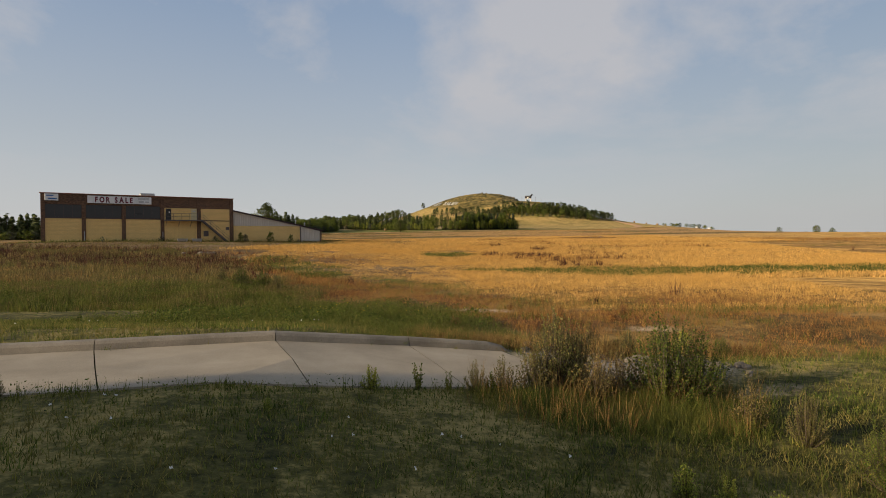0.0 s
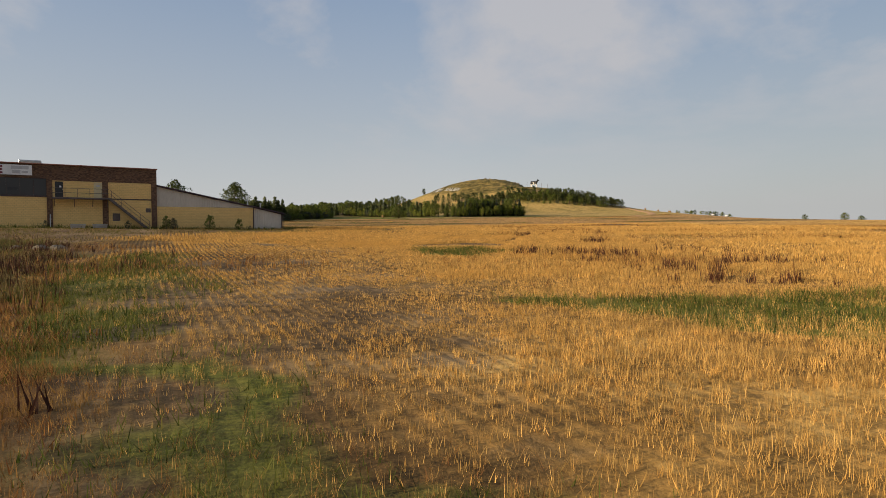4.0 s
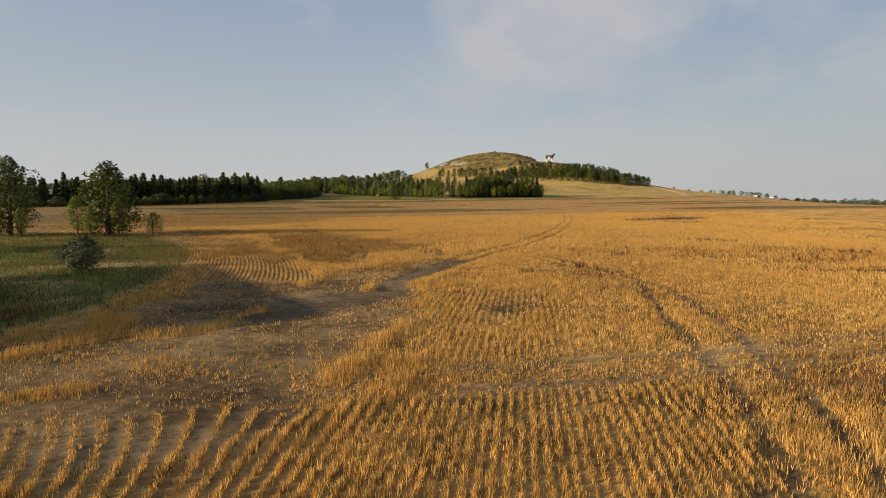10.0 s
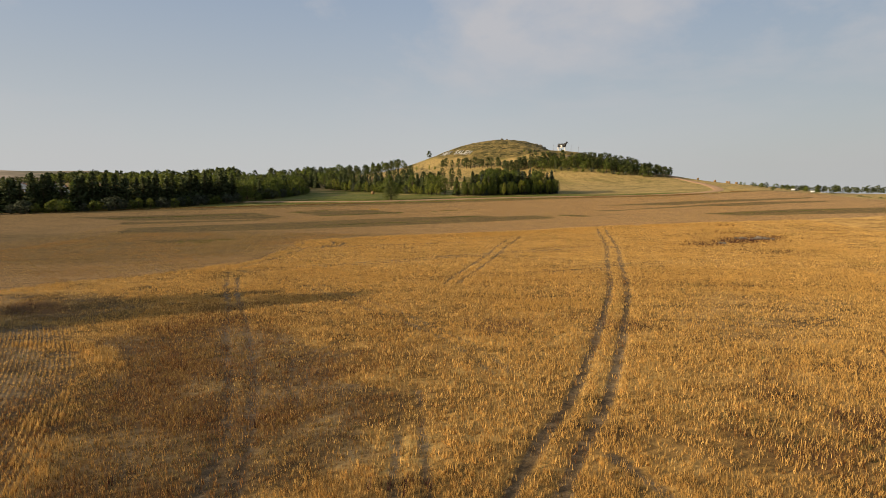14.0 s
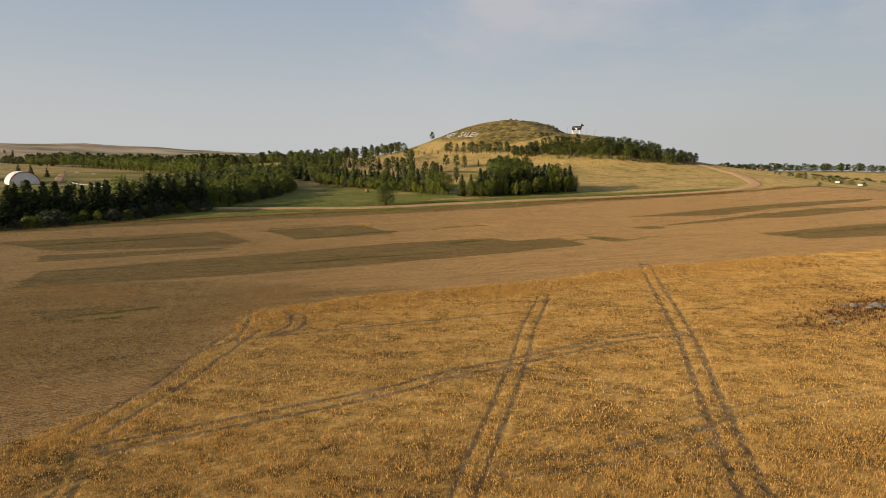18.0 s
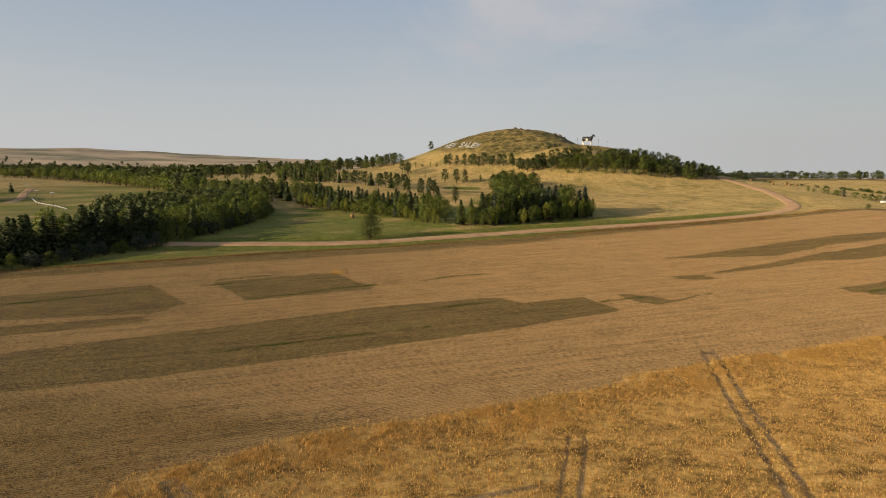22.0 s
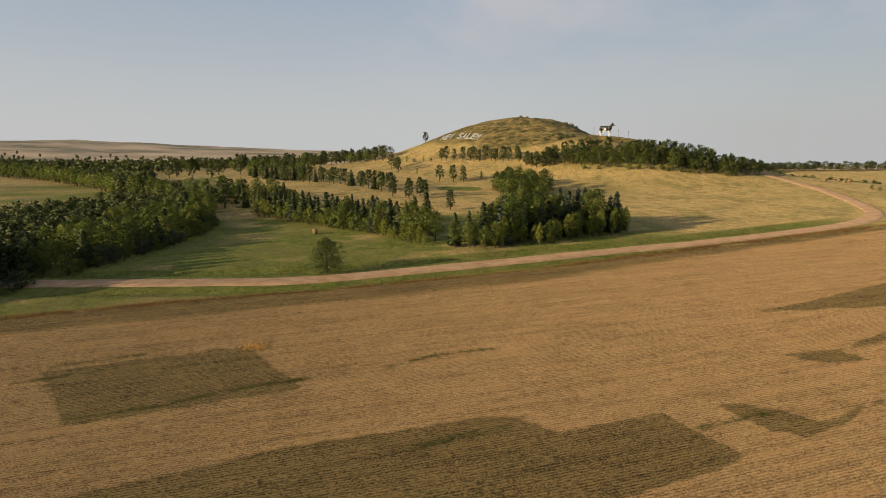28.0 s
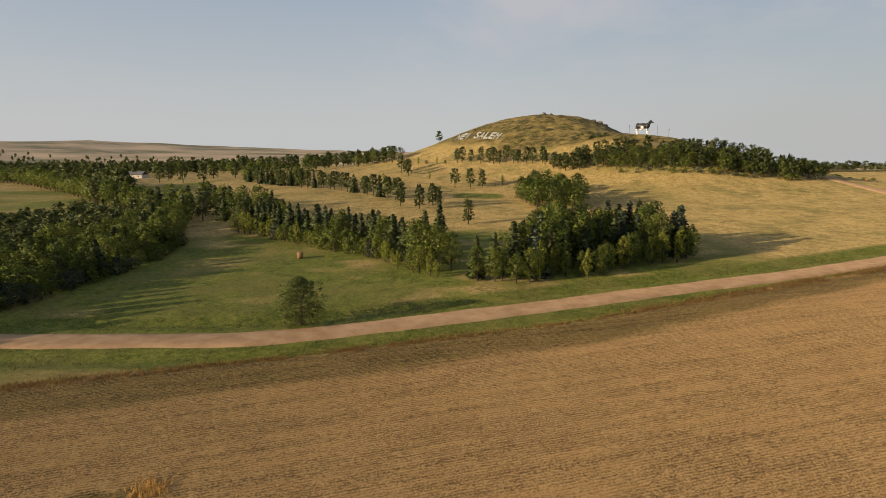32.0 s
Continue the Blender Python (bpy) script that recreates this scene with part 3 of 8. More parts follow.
# lodged straw lies bright in drifts, drawn out along the swaths
lodged = np.clip(2.6 * patch(0.45 * X + 0.1 * Y, Y - 0.1 * X, 2.1, 47) - 0.85, 0, 1) * 0.6 + np.clip(2.4 * patch(0.55 * X, Y, 7.5, 48) - 0.8, 0, 1) * 0.4
lodged = np.maximum(lodged, 0.85 * poly_mask(X + near_w, Y + near_w, [(-13.4, 215.7), (-10, 218.4), (-5.1, 222.9), (-2.4, 221.5), (-4.4, 212.6), (-11.2, 210.2), (-15.8, 209.1)], 2.0) * (0.4 + 0.7 * patch(X, Y, 2.0, 49)))
lodged = np.clip(lodged * (1 - 0.3 * sstep(195, 215, Y)) + 0.22 * sstep(195, 225, Y), 0, 1)
lodged = np.maximum(lodged, np.exp(-(stub_d / 6.5) ** 2) * np.clip(2.6 * patch(0.6 * X, Y, 2.4, 50) - 0.5, 0, 1) * (Y > 225))
lodged = np.maximum(lodged, 0.9 * poly_mask(X + near_w, Y + near_w, [(-9.5, 149), (-4.7, 154.6), (-1, 152.8), (-0.8, 142.8), (-6.7, 142.5)], 1.5) * (0.4 + 0.7 * patch(X, Y, 1.6, 57)))
lodged = np.maximum(lodged, strip)
brown = in_field * sstep(-1.2, 1.2, stub_d * stub_s + 1.1 * wob(X, Y, 3.1, 5)) * sstep(178, 186, Y)
olive = np.zeros_like(X)
for q in OLIVE:
    olive = np.maximum(olive, poly_mask(X + 0.25 * wob(X, Y, 2.0, 4), Y + 0.25 * wob(X, Y, 1.6, 6), q, 0.7) * (1.0 if q[0][0] != -58 else 0.3))
dun = poly_mask(X, Y, [(-130, 205), (-56, 216), (-38, 228), (-36, 246), (-31, 256), (-10, 268), (-60, 276), (-130, 262)], 6) * np.clip(0.65 + 0.7 * patch(0.35 * X, Y, 5, 53), 0, 1)
dun = np.maximum(dun, 0.5 * in_field * (Y > 225) * sstep(12, -55, X + 9 * wob(X, Y, 16, 8)) * np.clip(0.5 + 0.8 * patch(0.25 * X, Y - 0.33 * X, 4, 60), 0, 1))
band = in_field * np.exp(-((edge_d - 3.0) / np.interp(X, [-80, 30, 80, 140], [8.0, 8.0, 5.5, 3.6])) ** 4) * (X < 260) * (0.62 + 0.5 * patch(0.35 * X, Y, 4.0, 58))
olive = np.maximum(olive * in_field, 0.85 * band)
chalk = 0.95 * poly_mask(X + 0.3 * near_w, Y + 0.3 * near_w, [(-2.6, 22.2), (-2.3, 23.3), (-1.7, 23.8), (-0.4, 22.7), (0.8, 21.5), (1.7, 21.4), (2.0, 20.4), (2.6, 20.1), (2.8, 18.8), (1.6, 18.4), (0.9, 19.6), (0, 20.6), (-0.8, 21.7), (-1.8, 21.7)], 0.5)
chalk = np.maximum(chalk, 0.7 * poly_mask(X + 0.5 * near_w, Y + 0.5 * near_w, [(3.9, 14.2), (4.4, 15), (5.7, 14.6), (6.2, 13.7), (5.3, 13.3), (4.3, 13.6)], 0.5))
chalk = np.maximum(chalk, 0.75 * poly_mask(X + 0.2 * near_w, Y + 0.2 * near_w, [(4.0, 7.2), (4.3, 7.9), (5.2, 8.4), (5.7, 8.0), (5.0, 7.3)], 0.4))
rubble = poly_mask(X + 0.2 * near_w, Y + 0.2 * near_w, [(1.5, 9.9), (2.0, 10.7), (3.2, 10.9), (4.2, 10.0), (5.0, 8.9), (4.0, 8.2), (2.6, 8.0), (2.2, 8.4)], 0.4)
Z = Z + 0.10 * rubble * np.clip(2.4 * patch(X, Y, 0.8, 56) - 0.6, 0, 1)
chalk = np.maximum(chalk, 0.45 * poly_mask(X, Y, [(42, 262), (45, 270), (52, 262), (57, 248), (60, 236), (54, 243), (46, 254)], 3.5) * (0.5 + 0.5 * wob(X, Y, 2.2, 7)))
chalk = chalk * np.clip(0.35 + 1.1 * patch(X, Y, 0.9, 41), 0, 1)
red = np.zeros_like(X)
for cx, cy, rx, ry, a in ((-4, 29, 4, 6, 0.6), (5, 16, 6, 3, 0.55), (-15, 60, 8, 6, 0.7), (11, 62, 8, 7, 0.4), (30, 150, 22, 10, 0.6), (-21, 165, 4, 12, 0.45), (12, 128, 9, 9, 0.5),
                          (14, 104, 5, 14, 0.6), (60, 150, 25, 4, 0.6), (-6, 166, 6, 12, 0.4), (70, 118, 20, 4, 0.6), (20, 200, 20, 9, 0.2), (36, 105, 16, 5, 0.5), (8, 178, 16, 10, 0.3), (-25, 114, 4, 3, 0.9), (9, 23, 8, 3.5, 0.5), (-44, 183, 11, 5, 0.6), (-12.6, 146, 2.2, 5, 0.75), (24, 158, 8, 8, 0.6), (13, 134, 7, 7, 0.55), (14, 60, 6, 2.5, 0.6), (11, 54, 4, 1.6, 0.55), (9, 66.8, 3, 0.8, 0.6), (13, 80, 2.0, 1.2, 0.45), (18, 79, 4, 2, 0.5), (28, 90, 9, 2.5, 0.55), (37, 88, 10, 3, 0.6), (38, 136, 12, 2.5, 0.6),
                          (41, 160, 12, 3, 0.55), (57, 144, 16, 2.5, 0.65), (80, 128, 24, 3, 0.55), (95, 160, 26, 4, 0.5), (60, 104, 18, 2.5, 0.5), (21, 148, 7, 3, 0.6), (28, 147, 8, 3, 0.5), (8, 91.8, 3, 1.2, 0.75), (-15.5, 149, 4, 7, 0.75), (-12, 142, 2, 5, 0.6), (-27, 70, 5, 4, 0.7), (90, 205, 20, 4, 0.4), (-18, 160, 7, 10, 0.65), (-25, 150, 6, 8, 0.4), (-24, 178, 8, 9, 0.5), (-10, 154, 4, 7, 0.4), (61, 254.5, 7, 3.2, 0.85), (51, 248, 6, 1.8, 0.75), (70, 262, 6, 3, 0.8)):
    red = np.maximum(red, min(a + 0.3, 0.95) * np.exp(-((X - cx) / rx) ** 2 - ((Y - cy) / ry) ** 2) * (0.65 + 0.5 * wob(X, Y, 1.9, cx)))
seared = poly_mask(X + 0.4 * near_w, Y + 0.4 * near_w, [(-26, 68), (-17.2, 53), (-10.6, 44), (-4.4, 33.5), (0, 28), (3.2, 24), (1.8, 21.6), (-0.4, 23.2), (-1.7, 24.2), (-3, 23), (-5.2, 26.8), (-9.8, 36), (-17, 51)], 0.7)
red = np.maximum(red, 0.85 * seared * np.clip(0.45 + 0.75 * patch(X, Y, 2.2, 59), 0, 1))
green_in = np.clip(0.35 + 0.95 * patch(X, Y, 1.1, 40), 0, 1) * poly_mask(X + 0.5 * near_w, Y + 0.5 * near_w, [(-3.2, 72.6), (-1, 73.6), (2.8, 73), (4.6, 69), (2.5, 65.5), (0.6, 64.4), (-1.6, 67.5)], 0.7)
green_in = np.maximum(green_in, 0.8 * poly_mask(X + 0.4 * near_w, Y + 0.4 * near_w, [(5.4, 71.8), (6.8, 72.5), (8.3, 71.6), (7.2, 70.6)], 0.6))
green_in = np.maximum(green_in, np.clip(0.35 + 0.8 * patch(0.6 * X, Y, 2.4, 39), 0, 0.95) * poly_mask(X, Y + 0.7 * near_w, [(1.0, 46), (2.8, 47), (8, 47), (20, 48), (40, 49.5), (40, 42), (12, 39), (6, 40), (4.8, 42.5), (2.5, 45)], 0.7))
green_in = np.maximum(green_in, 0.62 * poly_mask(X + near_w, Y + near_w, [(-26, 72), (-14, 51.5), (-5.7, 39), (-1.7, 36), (0.5, 30.5), (2.8, 26.5), (0.5, 28.3), (-2.6, 32), (-5.7, 35.5), (-10.8, 43), (-17, 51)], 0.9))
green_in = np.maximum(green_in, np.clip(0.05 + 0.85 * patch(0.7 * X, Y, 1.8, 38), 0, 0.75) * poly_mask(X + near_w, Y + 0.5 * near_w, [(-6, 31), (-3, 27), (2, 22.5), (9, 18.6), (20, 15.5), (34, 16), (30, 20), (20, 19.6), (9, 22.4), (3, 27), (-3, 33)], 0.9))
green_in = np.maximum(green_in, 0.55 * poly_mask(X + near_w, Y + near_w, GREEN_SIDE, 1.5))
meadow = np.clip(0.2 + 1.25 * patch(0.7 * X, Y, 11, 99), 0, 1) * (edge_s > 0) * sstep(-0.5, 1.0, edge_d) * sstep(90, 40, X - 0.12 * (Y - 380)) * sstep(490, 455, Y + 10 * wob(X, Y, 12, 3)) * (Y > 300)
verge2 = (edge_s > 0) * sstep(-0.4, 0.8, edge_d) * sstep(16, 7, lane_d) * (Y > 300) * (0.35 + 0.65 * sstep(150, 110, X))
lawn = poly_mask(X, Y, [(-180, 470), (-128, 540), (-150, 640), (-330, 640), (-330, 480)], 10) * 0.7 * np.clip(0.35 + 0.9 * patch(0.5 * X, 1.6 * Y, 22, 98), 0, 1)
hillgreen = 0.6 * np.exp(-((X - 95) / 60) ** 2 - ((Y - 590) / 16) ** 2) + 0.95 * np.exp(-((X - 1) / 12) ** 4 - ((Y - 552) / 8) ** 4) + 0.95 * (Y > 560) * sstep(30, 46, Z) * np.clip(0.45 + 0.6 * wob(X, Y, 9, 9) + 0.35 * wob(X, Y, 3.7, 2), 0, 1)
hillgreen = np.maximum(hillgreen, 0.35 * (Y > 470) * sstep(0.1, 0.8, wob(X, Y, 21, 2)))
hillgreen = np.maximum(hillgreen, 0.4 * (Y > 800) * sstep(0.0, 0.7, wob(X, Y, 160, 5)))
grass = np.clip(np.maximum.reduce([verge, meadow * 0.85, verge2, oldfield * np.clip(0.2 + 0.9 * patch(X, Y, 6, 91), 0, 1), lawn, hillgreen * (edge_s > 0), green_in]), 0, 1)
# before the drilled crop lies a strip of low rusty weeds on poor ground
CROP_EDGE = [(60, 12), (20, 16.5), (9, 19), (6, 21), (3, 25), (0.4, 28.7), (-4.4, 33), (-10.6, 44), (-17.2, 54), (-27, 70)]
crop_d, crop_s = line_dist(X, Y, CROP_EDGE)
poor = sstep(-1.0, 1.0, crop_d * crop_s + 0.8 * near_w) * (Y < 72) * (1 - weeds)
butte = (Y > 560) * sstep(33, 47, Z + 3.5 * wob(X, Y, 14, 4) + 2.0 * wob(X, Y, 5, 6)) * (Z < 200) * (np.hypot(X - 60, Y - 660) < 260)
stub = in_field * (1 - brown) * (1 - np.clip(weeds, 0, 1)) * (1 - oldfield) * (1 - yard) * (Y > 8) * (1 - poor)
weeds = weeds * (1 - verge)
# rows of the drill: one running number across the rows, turned from plot to plot
def head_at(x, y):
    """1 in the headland strip, whose rows cross the others."""
    m = 103.6 + 0.26 * x
    return sstep(-1.0, -0.4, y - m) * sstep(3.6, 3.0, y - m) * (x > -6)


def drill_u(x, y):
    """Which row of the drill a place lies on, counted across the rows."""
    south = (x + 0.50 * y + 0.4 * np.sin(y / 9)) / 0.345
    west = sstep(-2, -15, x)
    yb = np.clip(y, 80, 96) - 86
    bend = -0.25 * yb + 0.0175 * yb ** 2 + 0.12 * np.clip(y - 96, 0, 20)
    middle = (x + west * 0.45 * (y - 88) - (1 - west) * bend) / 0.335
    east = (x - 0.13 * (y - 110)) / 0.36
    yw = np.clip(y - 125, -10, 52)
    patch_w = (x + 0.22 * yw + 0.0052 * yw ** 2) / 0.37
    head = (y - 0.28 * x) / 0.36
    u = np.where(y + 0.1 * x < 76, south, np.where(y < 103.6 + 0.26 * x, middle, np.where(x < -8.5, patch_w, east)))
    return np.where(head_at(x, y) > 0.5, head, u)


def drill_lined(x, y):
    """1 where the rows stand out, 0 where the stubble is thick and tangled."""
    south = sstep(4.5, -1.5, x + 0.16 * (y - 60)) * sstep(31, 36, y)
    middle = sstep(10, 7, x) * sstep(79, 82, y)
    west = sstep(-10.8, -11.6, x + 0.42 * (y - 130) + 0.22 * np.clip(y - 158, 0, 30)) * sstep(124, 128, y) * sstep(178, 174, y)
    east = 0.75 * np.exp(-((x - 2) / 5) ** 4) * sstep(127, 121, y)
    north = np.where(x < -8.5, west, east)
    a = np.where(y + 0.1 * x < 76, south, np.where(y < 103.6 + 0.26 * x, middle, north))
    a = np.maximum(a, 0.8 * head_at(x, y) * sstep(30, 20, x))
    return np.clip(a * np.clip(2.0 * patch(x, y, 4.5, 54) + 0.1, 0.45, 1) * (0.75 + 0.25 * sstep(42, 52, y)), 0, 1)


lined = drill_lined(X, Y)
row = drill_u(X, Y)


def grid_mesh(name, nx, ny, x, y, z):
    me = bpy.data.meshes.new(name)
    i = np.arange(nx * ny).reshape(ny, nx)
    quads = np.stack([i[:-1, :-1], i[:-1, 1:], i[1:, 1:], i[1:, :-1]], -1).reshape(-1, 4)
    me.vertices.add(nx * ny)
    me.vertices.foreach_set("co", np.column_stack([x, y, z]).astype(np.float32).ravel())
    me.loops.add(quads.size)
    me.loops.foreach_set("vertex_index", quads.astype(np.int32).ravel())
    me.polygons.add(len(quads))
    me.polygons.foreach_set("loop_start", np.arange(0, quads.size, 4, dtype=np.int32))
    me.polygons.foreach_set("use_smooth", np.ones(len(quads), bool))
    me.update(calc_edges=True)
    return me


# a trough for the concrete drive, so that its slabs lie in the ground
DRIVE_EDGE = [(-13, 5.0), (-8, 6.45), (-5.2, 7.2), (-4.2, 7.5), (-2.05, 8.2), (-0.2, 9.05), (1.3, 9.6), (1.75, 8.7), (2.2, 7.7), (1.3, 7.1), (0.44, 6.7), (-0.48, 6.3), (-1.2, 6.0), (-2.9, 5.42), (-3.8, 5.2), (-8, 4.0), (-13, 2.8)]
drive = np.clip(2 * poly_mask(X, Y, DRIVE_EDGE, 0.3) - 1, 0, 1)
Z = Z - 0.03 * drive
# gullies and hummocks on the butte, smooth where the letters and the statue stand
calm = np.exp(-(np.hypot(X - 1, Y - 670) / 24) ** 4) + np.exp(-(np.hypot(X - 88, Y - 621) / 16) ** 4)
Z = Z + butte * np.clip(1 - calm, 0, 1) * (2.2 * (patch(X, Y, 13, 51) - 0.5) + 1.0 * (patch(X, Y, 5, 52) - 0.5))
ground_mesh = grid_mesh("ground", len(gx), len(gy), X, Y, Z)
for nm, chans in (("cover_a", (grass, weeds, stub, soil)), ("cover_b", (brown, olive, chalk, red))):
    at = ground_mesh.attributes.new(nm, "FLOAT_COLOR", "POINT")
    at.data.foreach_set("color", np.column_stack(chans).astype(np.float32).ravel())
at = ground_mesh.attributes.new("drill_row", "FLOAT", "POINT")
at.data.foreach_set("value", row.astype(np.float32))
# the prairie weight grows with distance, to pale far land as haze would
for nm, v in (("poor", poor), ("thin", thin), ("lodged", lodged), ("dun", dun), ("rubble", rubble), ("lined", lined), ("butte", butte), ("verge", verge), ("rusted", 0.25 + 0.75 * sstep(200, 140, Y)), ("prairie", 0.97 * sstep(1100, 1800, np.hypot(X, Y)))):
    at = ground_mesh.attributes.new(nm, "FLOAT", "POINT")
    at.data.foreach_set("value", v.astype(np.float32))
at = ground_mesh.attributes.new("yard", "FLOAT", "POINT")
at.data.foreach_set("value", yard.astype(np.float32))
tagged(new("ground", ground_mesh), "rolling prairie ground of stubble, pasture and bare soil", "ground", kind="structure")


def ground_material():
    m, nt, b = material("prairie_ground", 0.95, 0.12)
    L = nt.links

    def attr(name):
        n = nt.nodes.new("ShaderNodeAttribute")
        n.attribute_name = name
        return n

    a, c = attr("cover_a"), attr("cover_b")
    sa, sc = nt.nodes.new("ShaderNodeSeparateColor"), nt.nodes.new("ShaderNodeSeparateColor")
    L.new(a.outputs["Color"], sa.inputs[0])
    L.new(c.outputs["Color"], sc.inputs[0])
    g_grass, g_weed, g_stub, g_soil = sa.outputs[0], sa.outputs[1], sa.outputs[2], a.outputs["Alpha"]
    g_brown, g_olive, g_chalk, g_red = sc.outputs[0], sc.outputs[1], sc.outputs[2], c.outputs["Alpha"]
    n_big, n_mid, n_fine, n_grain = noise_of(nt, 0.035, 4), noise_of(nt, 0.25, 5), noise_of(nt, 2.2, 5, 0.7), noise_of(nt, 14.0, 3, 0.7)
    f = calc(nt, "ADD", calc(nt, "MULTIPLY", n_mid, 0.45), calc(nt, "ADD", calc(nt, "MULTIPLY", n_fine, 0.35), calc(nt, "MULTIPLY", n_grain, 0.2)))

    f_raw = f
    f = calc(nt, "ADD", calc(nt, "MULTIPLY", calc(nt, "SUBTRACT", f, 0.485), 1.75), 0.485)

    def part_of(mask, hard=0.5, ragged=1.1):
        # a ragged edge: the mask is pushed about by the fine noise
        v = calc(nt, "ADD", mask, calc(nt, "MULTIPLY", calc(nt, "SUBTRACT", f_raw, 0.5), ragged))
        n = nt.nodes.new("ShaderNodeMapRange")
        n.inputs[1].default_value, n.inputs[2].default_value = hard - 0.16, hard + 0.16
        L.new(v, n.inputs[0])
        return calc(nt, "MULTIPLY", n.outputs[0], calc(nt, "GREATER_THAN", mask, 0.02))

    # drill rows
    ph = calc(nt, "ADD", calc(nt, "MULTIPLY", attr("drill_row").outputs["Fac"], 2 * math.pi), calc(nt, "MULTIPLY", calc(nt, "SUBTRACT", n_fine, 0.5), 2.2))
    rows_ = calc(nt, "ADD", calc(nt, "MULTIPLY", calc(nt, "MULTIPLY", calc(nt, "COSINE", ph), attr("lined").outputs["Fac"]), 0.5), 0.5)

    pos = nt.nodes.new("ShaderNodeNewGeometry").outputs["Position"]

    def dot(v):
        n = nt.nodes.new("ShaderNodeVectorMath")
        n.operation = "DOT_PRODUCT"
        L.new(pos, n.inputs[0])
        n.inputs[1].default_value = v
        return n.outputs["Value"]

    across = dot((-0.33, 0.94, 0))
    swath = calc(nt, "ADD", calc(nt, "MULTIPLY", calc(nt, "SINE", calc(nt, "ADD", calc(nt, "MULTIPLY", across, 2 * math.pi / 2.3), calc(nt, "MULTIPLY", n_mid, 6.0))), 0.5), 0.5)
    cv = nt.nodes.new("ShaderNodeCombineXYZ")
    L.new(calc(nt, "MULTIPLY", dot((-0.33, 0.94, 0)), 1.0), cv.inputs[0])
    L.new(calc(nt, "MULTIPLY", dot((0.94, 0.33, 0)), 0.05), cv.inputs[1])
    streak = noise_of(nt, 0.75, 6, 0.72, cv.outputs[0])
    cv2 = nt.nodes.new("ShaderNodeCombineXYZ")
    L.new(calc(nt, "MULTIPLY", dot((-0.33, 0.94, 0)), 1.0), cv2.inputs[0])
    L.new(calc(nt, "MULTIPLY", dot((0.94, 0.33, 0)), 0.30), cv2.inputs[1])
    stalk = noise_of(nt, 3.2, 4, 0.75, cv2.outputs[0])
    ph3 = calc(nt, "ADD", calc(nt, "MULTIPLY", across, 2 * math.pi / 0.44), calc(nt, "MULTIPLY", n_fine, 4.0))
    fine_row = calc(nt, "MULTIPLY", calc(nt, "SINE", ph3), 0.024)
    crumb = noise_of(nt, 4.5, 5, 0.85)
    fs = calc(nt, "ADD", calc(nt, "MULTIPLY", streak, 0.16), calc(nt, "ADD", calc(nt, "MULTIPLY", stalk, 0.22), calc(nt, "ADD", calc(nt, "MULTIPLY", n_mid, 0.06), calc(nt, "MULTIPLY", crumb, 0.56))))
    fs = calc(nt, "ADD", calc(nt, "ADD", calc(nt, "MULTIPLY", calc(nt, "SUBTRACT", fs, 0.48), 1.35), 0.48), fine_row)
    tussock = noise_of(nt, 0.8, 5, 0.8)
    f_s = calc(nt, "ADD", calc(nt, "MULTIPLY", n_mid, 0.16), calc(nt, "ADD", calc(nt, "MULTIPLY", calc(nt, "ADD", n_fine, tussock), 0.28), calc(nt, "MULTIPLY", n_grain, 0.28)))
    f_s = calc(nt, "ADD", calc(nt, "MULTIPLY", calc(nt, "SUBTRACT", f_s, 0.485), 1.7), 0.485)
    dry = ramp(nt, f_s, [(0.34, (0.10, 0.080, 0.028)), (0.47, (0.265, 0.190, 0.068)), (0.62, (0.50, 0.355, 0.140))])
    patchy = ramp(nt, noise_of(nt, 0.06, 6, 0.68), [(0.46, (0, 0, 0)), (0.62, (1, 1, 1))])
    dry = mix(nt, calc(nt, "MULTIPLY", patchy, 0.6), dry, ramp(nt, f, [(0.36, (0.07, 0.07, 0.022)), (0.62, (0.22, 0.185, 0.06))]))
    col = dry
    f_m = calc(nt, "ADD", calc(nt, "MULTIPLY", f, attr("rusted").outputs["Fac"]), calc(nt, "MULTIPLY", f_s, calc(nt, "SUBTRACT", 1.0, attr("rusted").outputs["Fac"])))
    drift = noise_of(nt, 0.6, 6, 0.75, None, (0.65, 1.0, 1.0))
    f_d = calc(nt, "ADD", calc(nt, "MULTIPLY", f_m, 0.55), calc(nt, "MULTIPLY", calc(nt, "ADD", calc(nt, "MULTIPLY", calc(nt, "SUBTRACT", drift, 0.5), 1.5), 0.5), 0.45))
    f_d = calc(nt, "ADD", f_d, calc(nt, "MULTIPLY", calc(nt, "SUBTRACT", attr("lodged").outputs["Fac"], 0.30), 0.18))
    straw = ramp(nt, f_d, [(0.36, (0.060, 0.040, 0.015)), (0.47, (0.205, 0.122, 0.036)), (0.57, (0.42, 0.248, 0.070)), (0.68, (0.63, 0.405, 0.128))])
    soilc = ramp(nt, f, [(0.34, (0.050, 0.035, 0.021)), (0.5, (0.112, 0.080, 0.048)), (0.63, (0.215, 0.158, 0.096))])
    litter = mix(nt, 0.4, straw, soilc)
    # soil between the rows, its dark tone also standing for shade among the stubble
    straw = mix(nt, calc(nt, "MULTIPLY", calc(nt, "MULTIPLY", calc(nt, "SUBTRACT", 1.0, rows_), attr("lined").outputs["Fac"]), 0.55), straw, soilc)
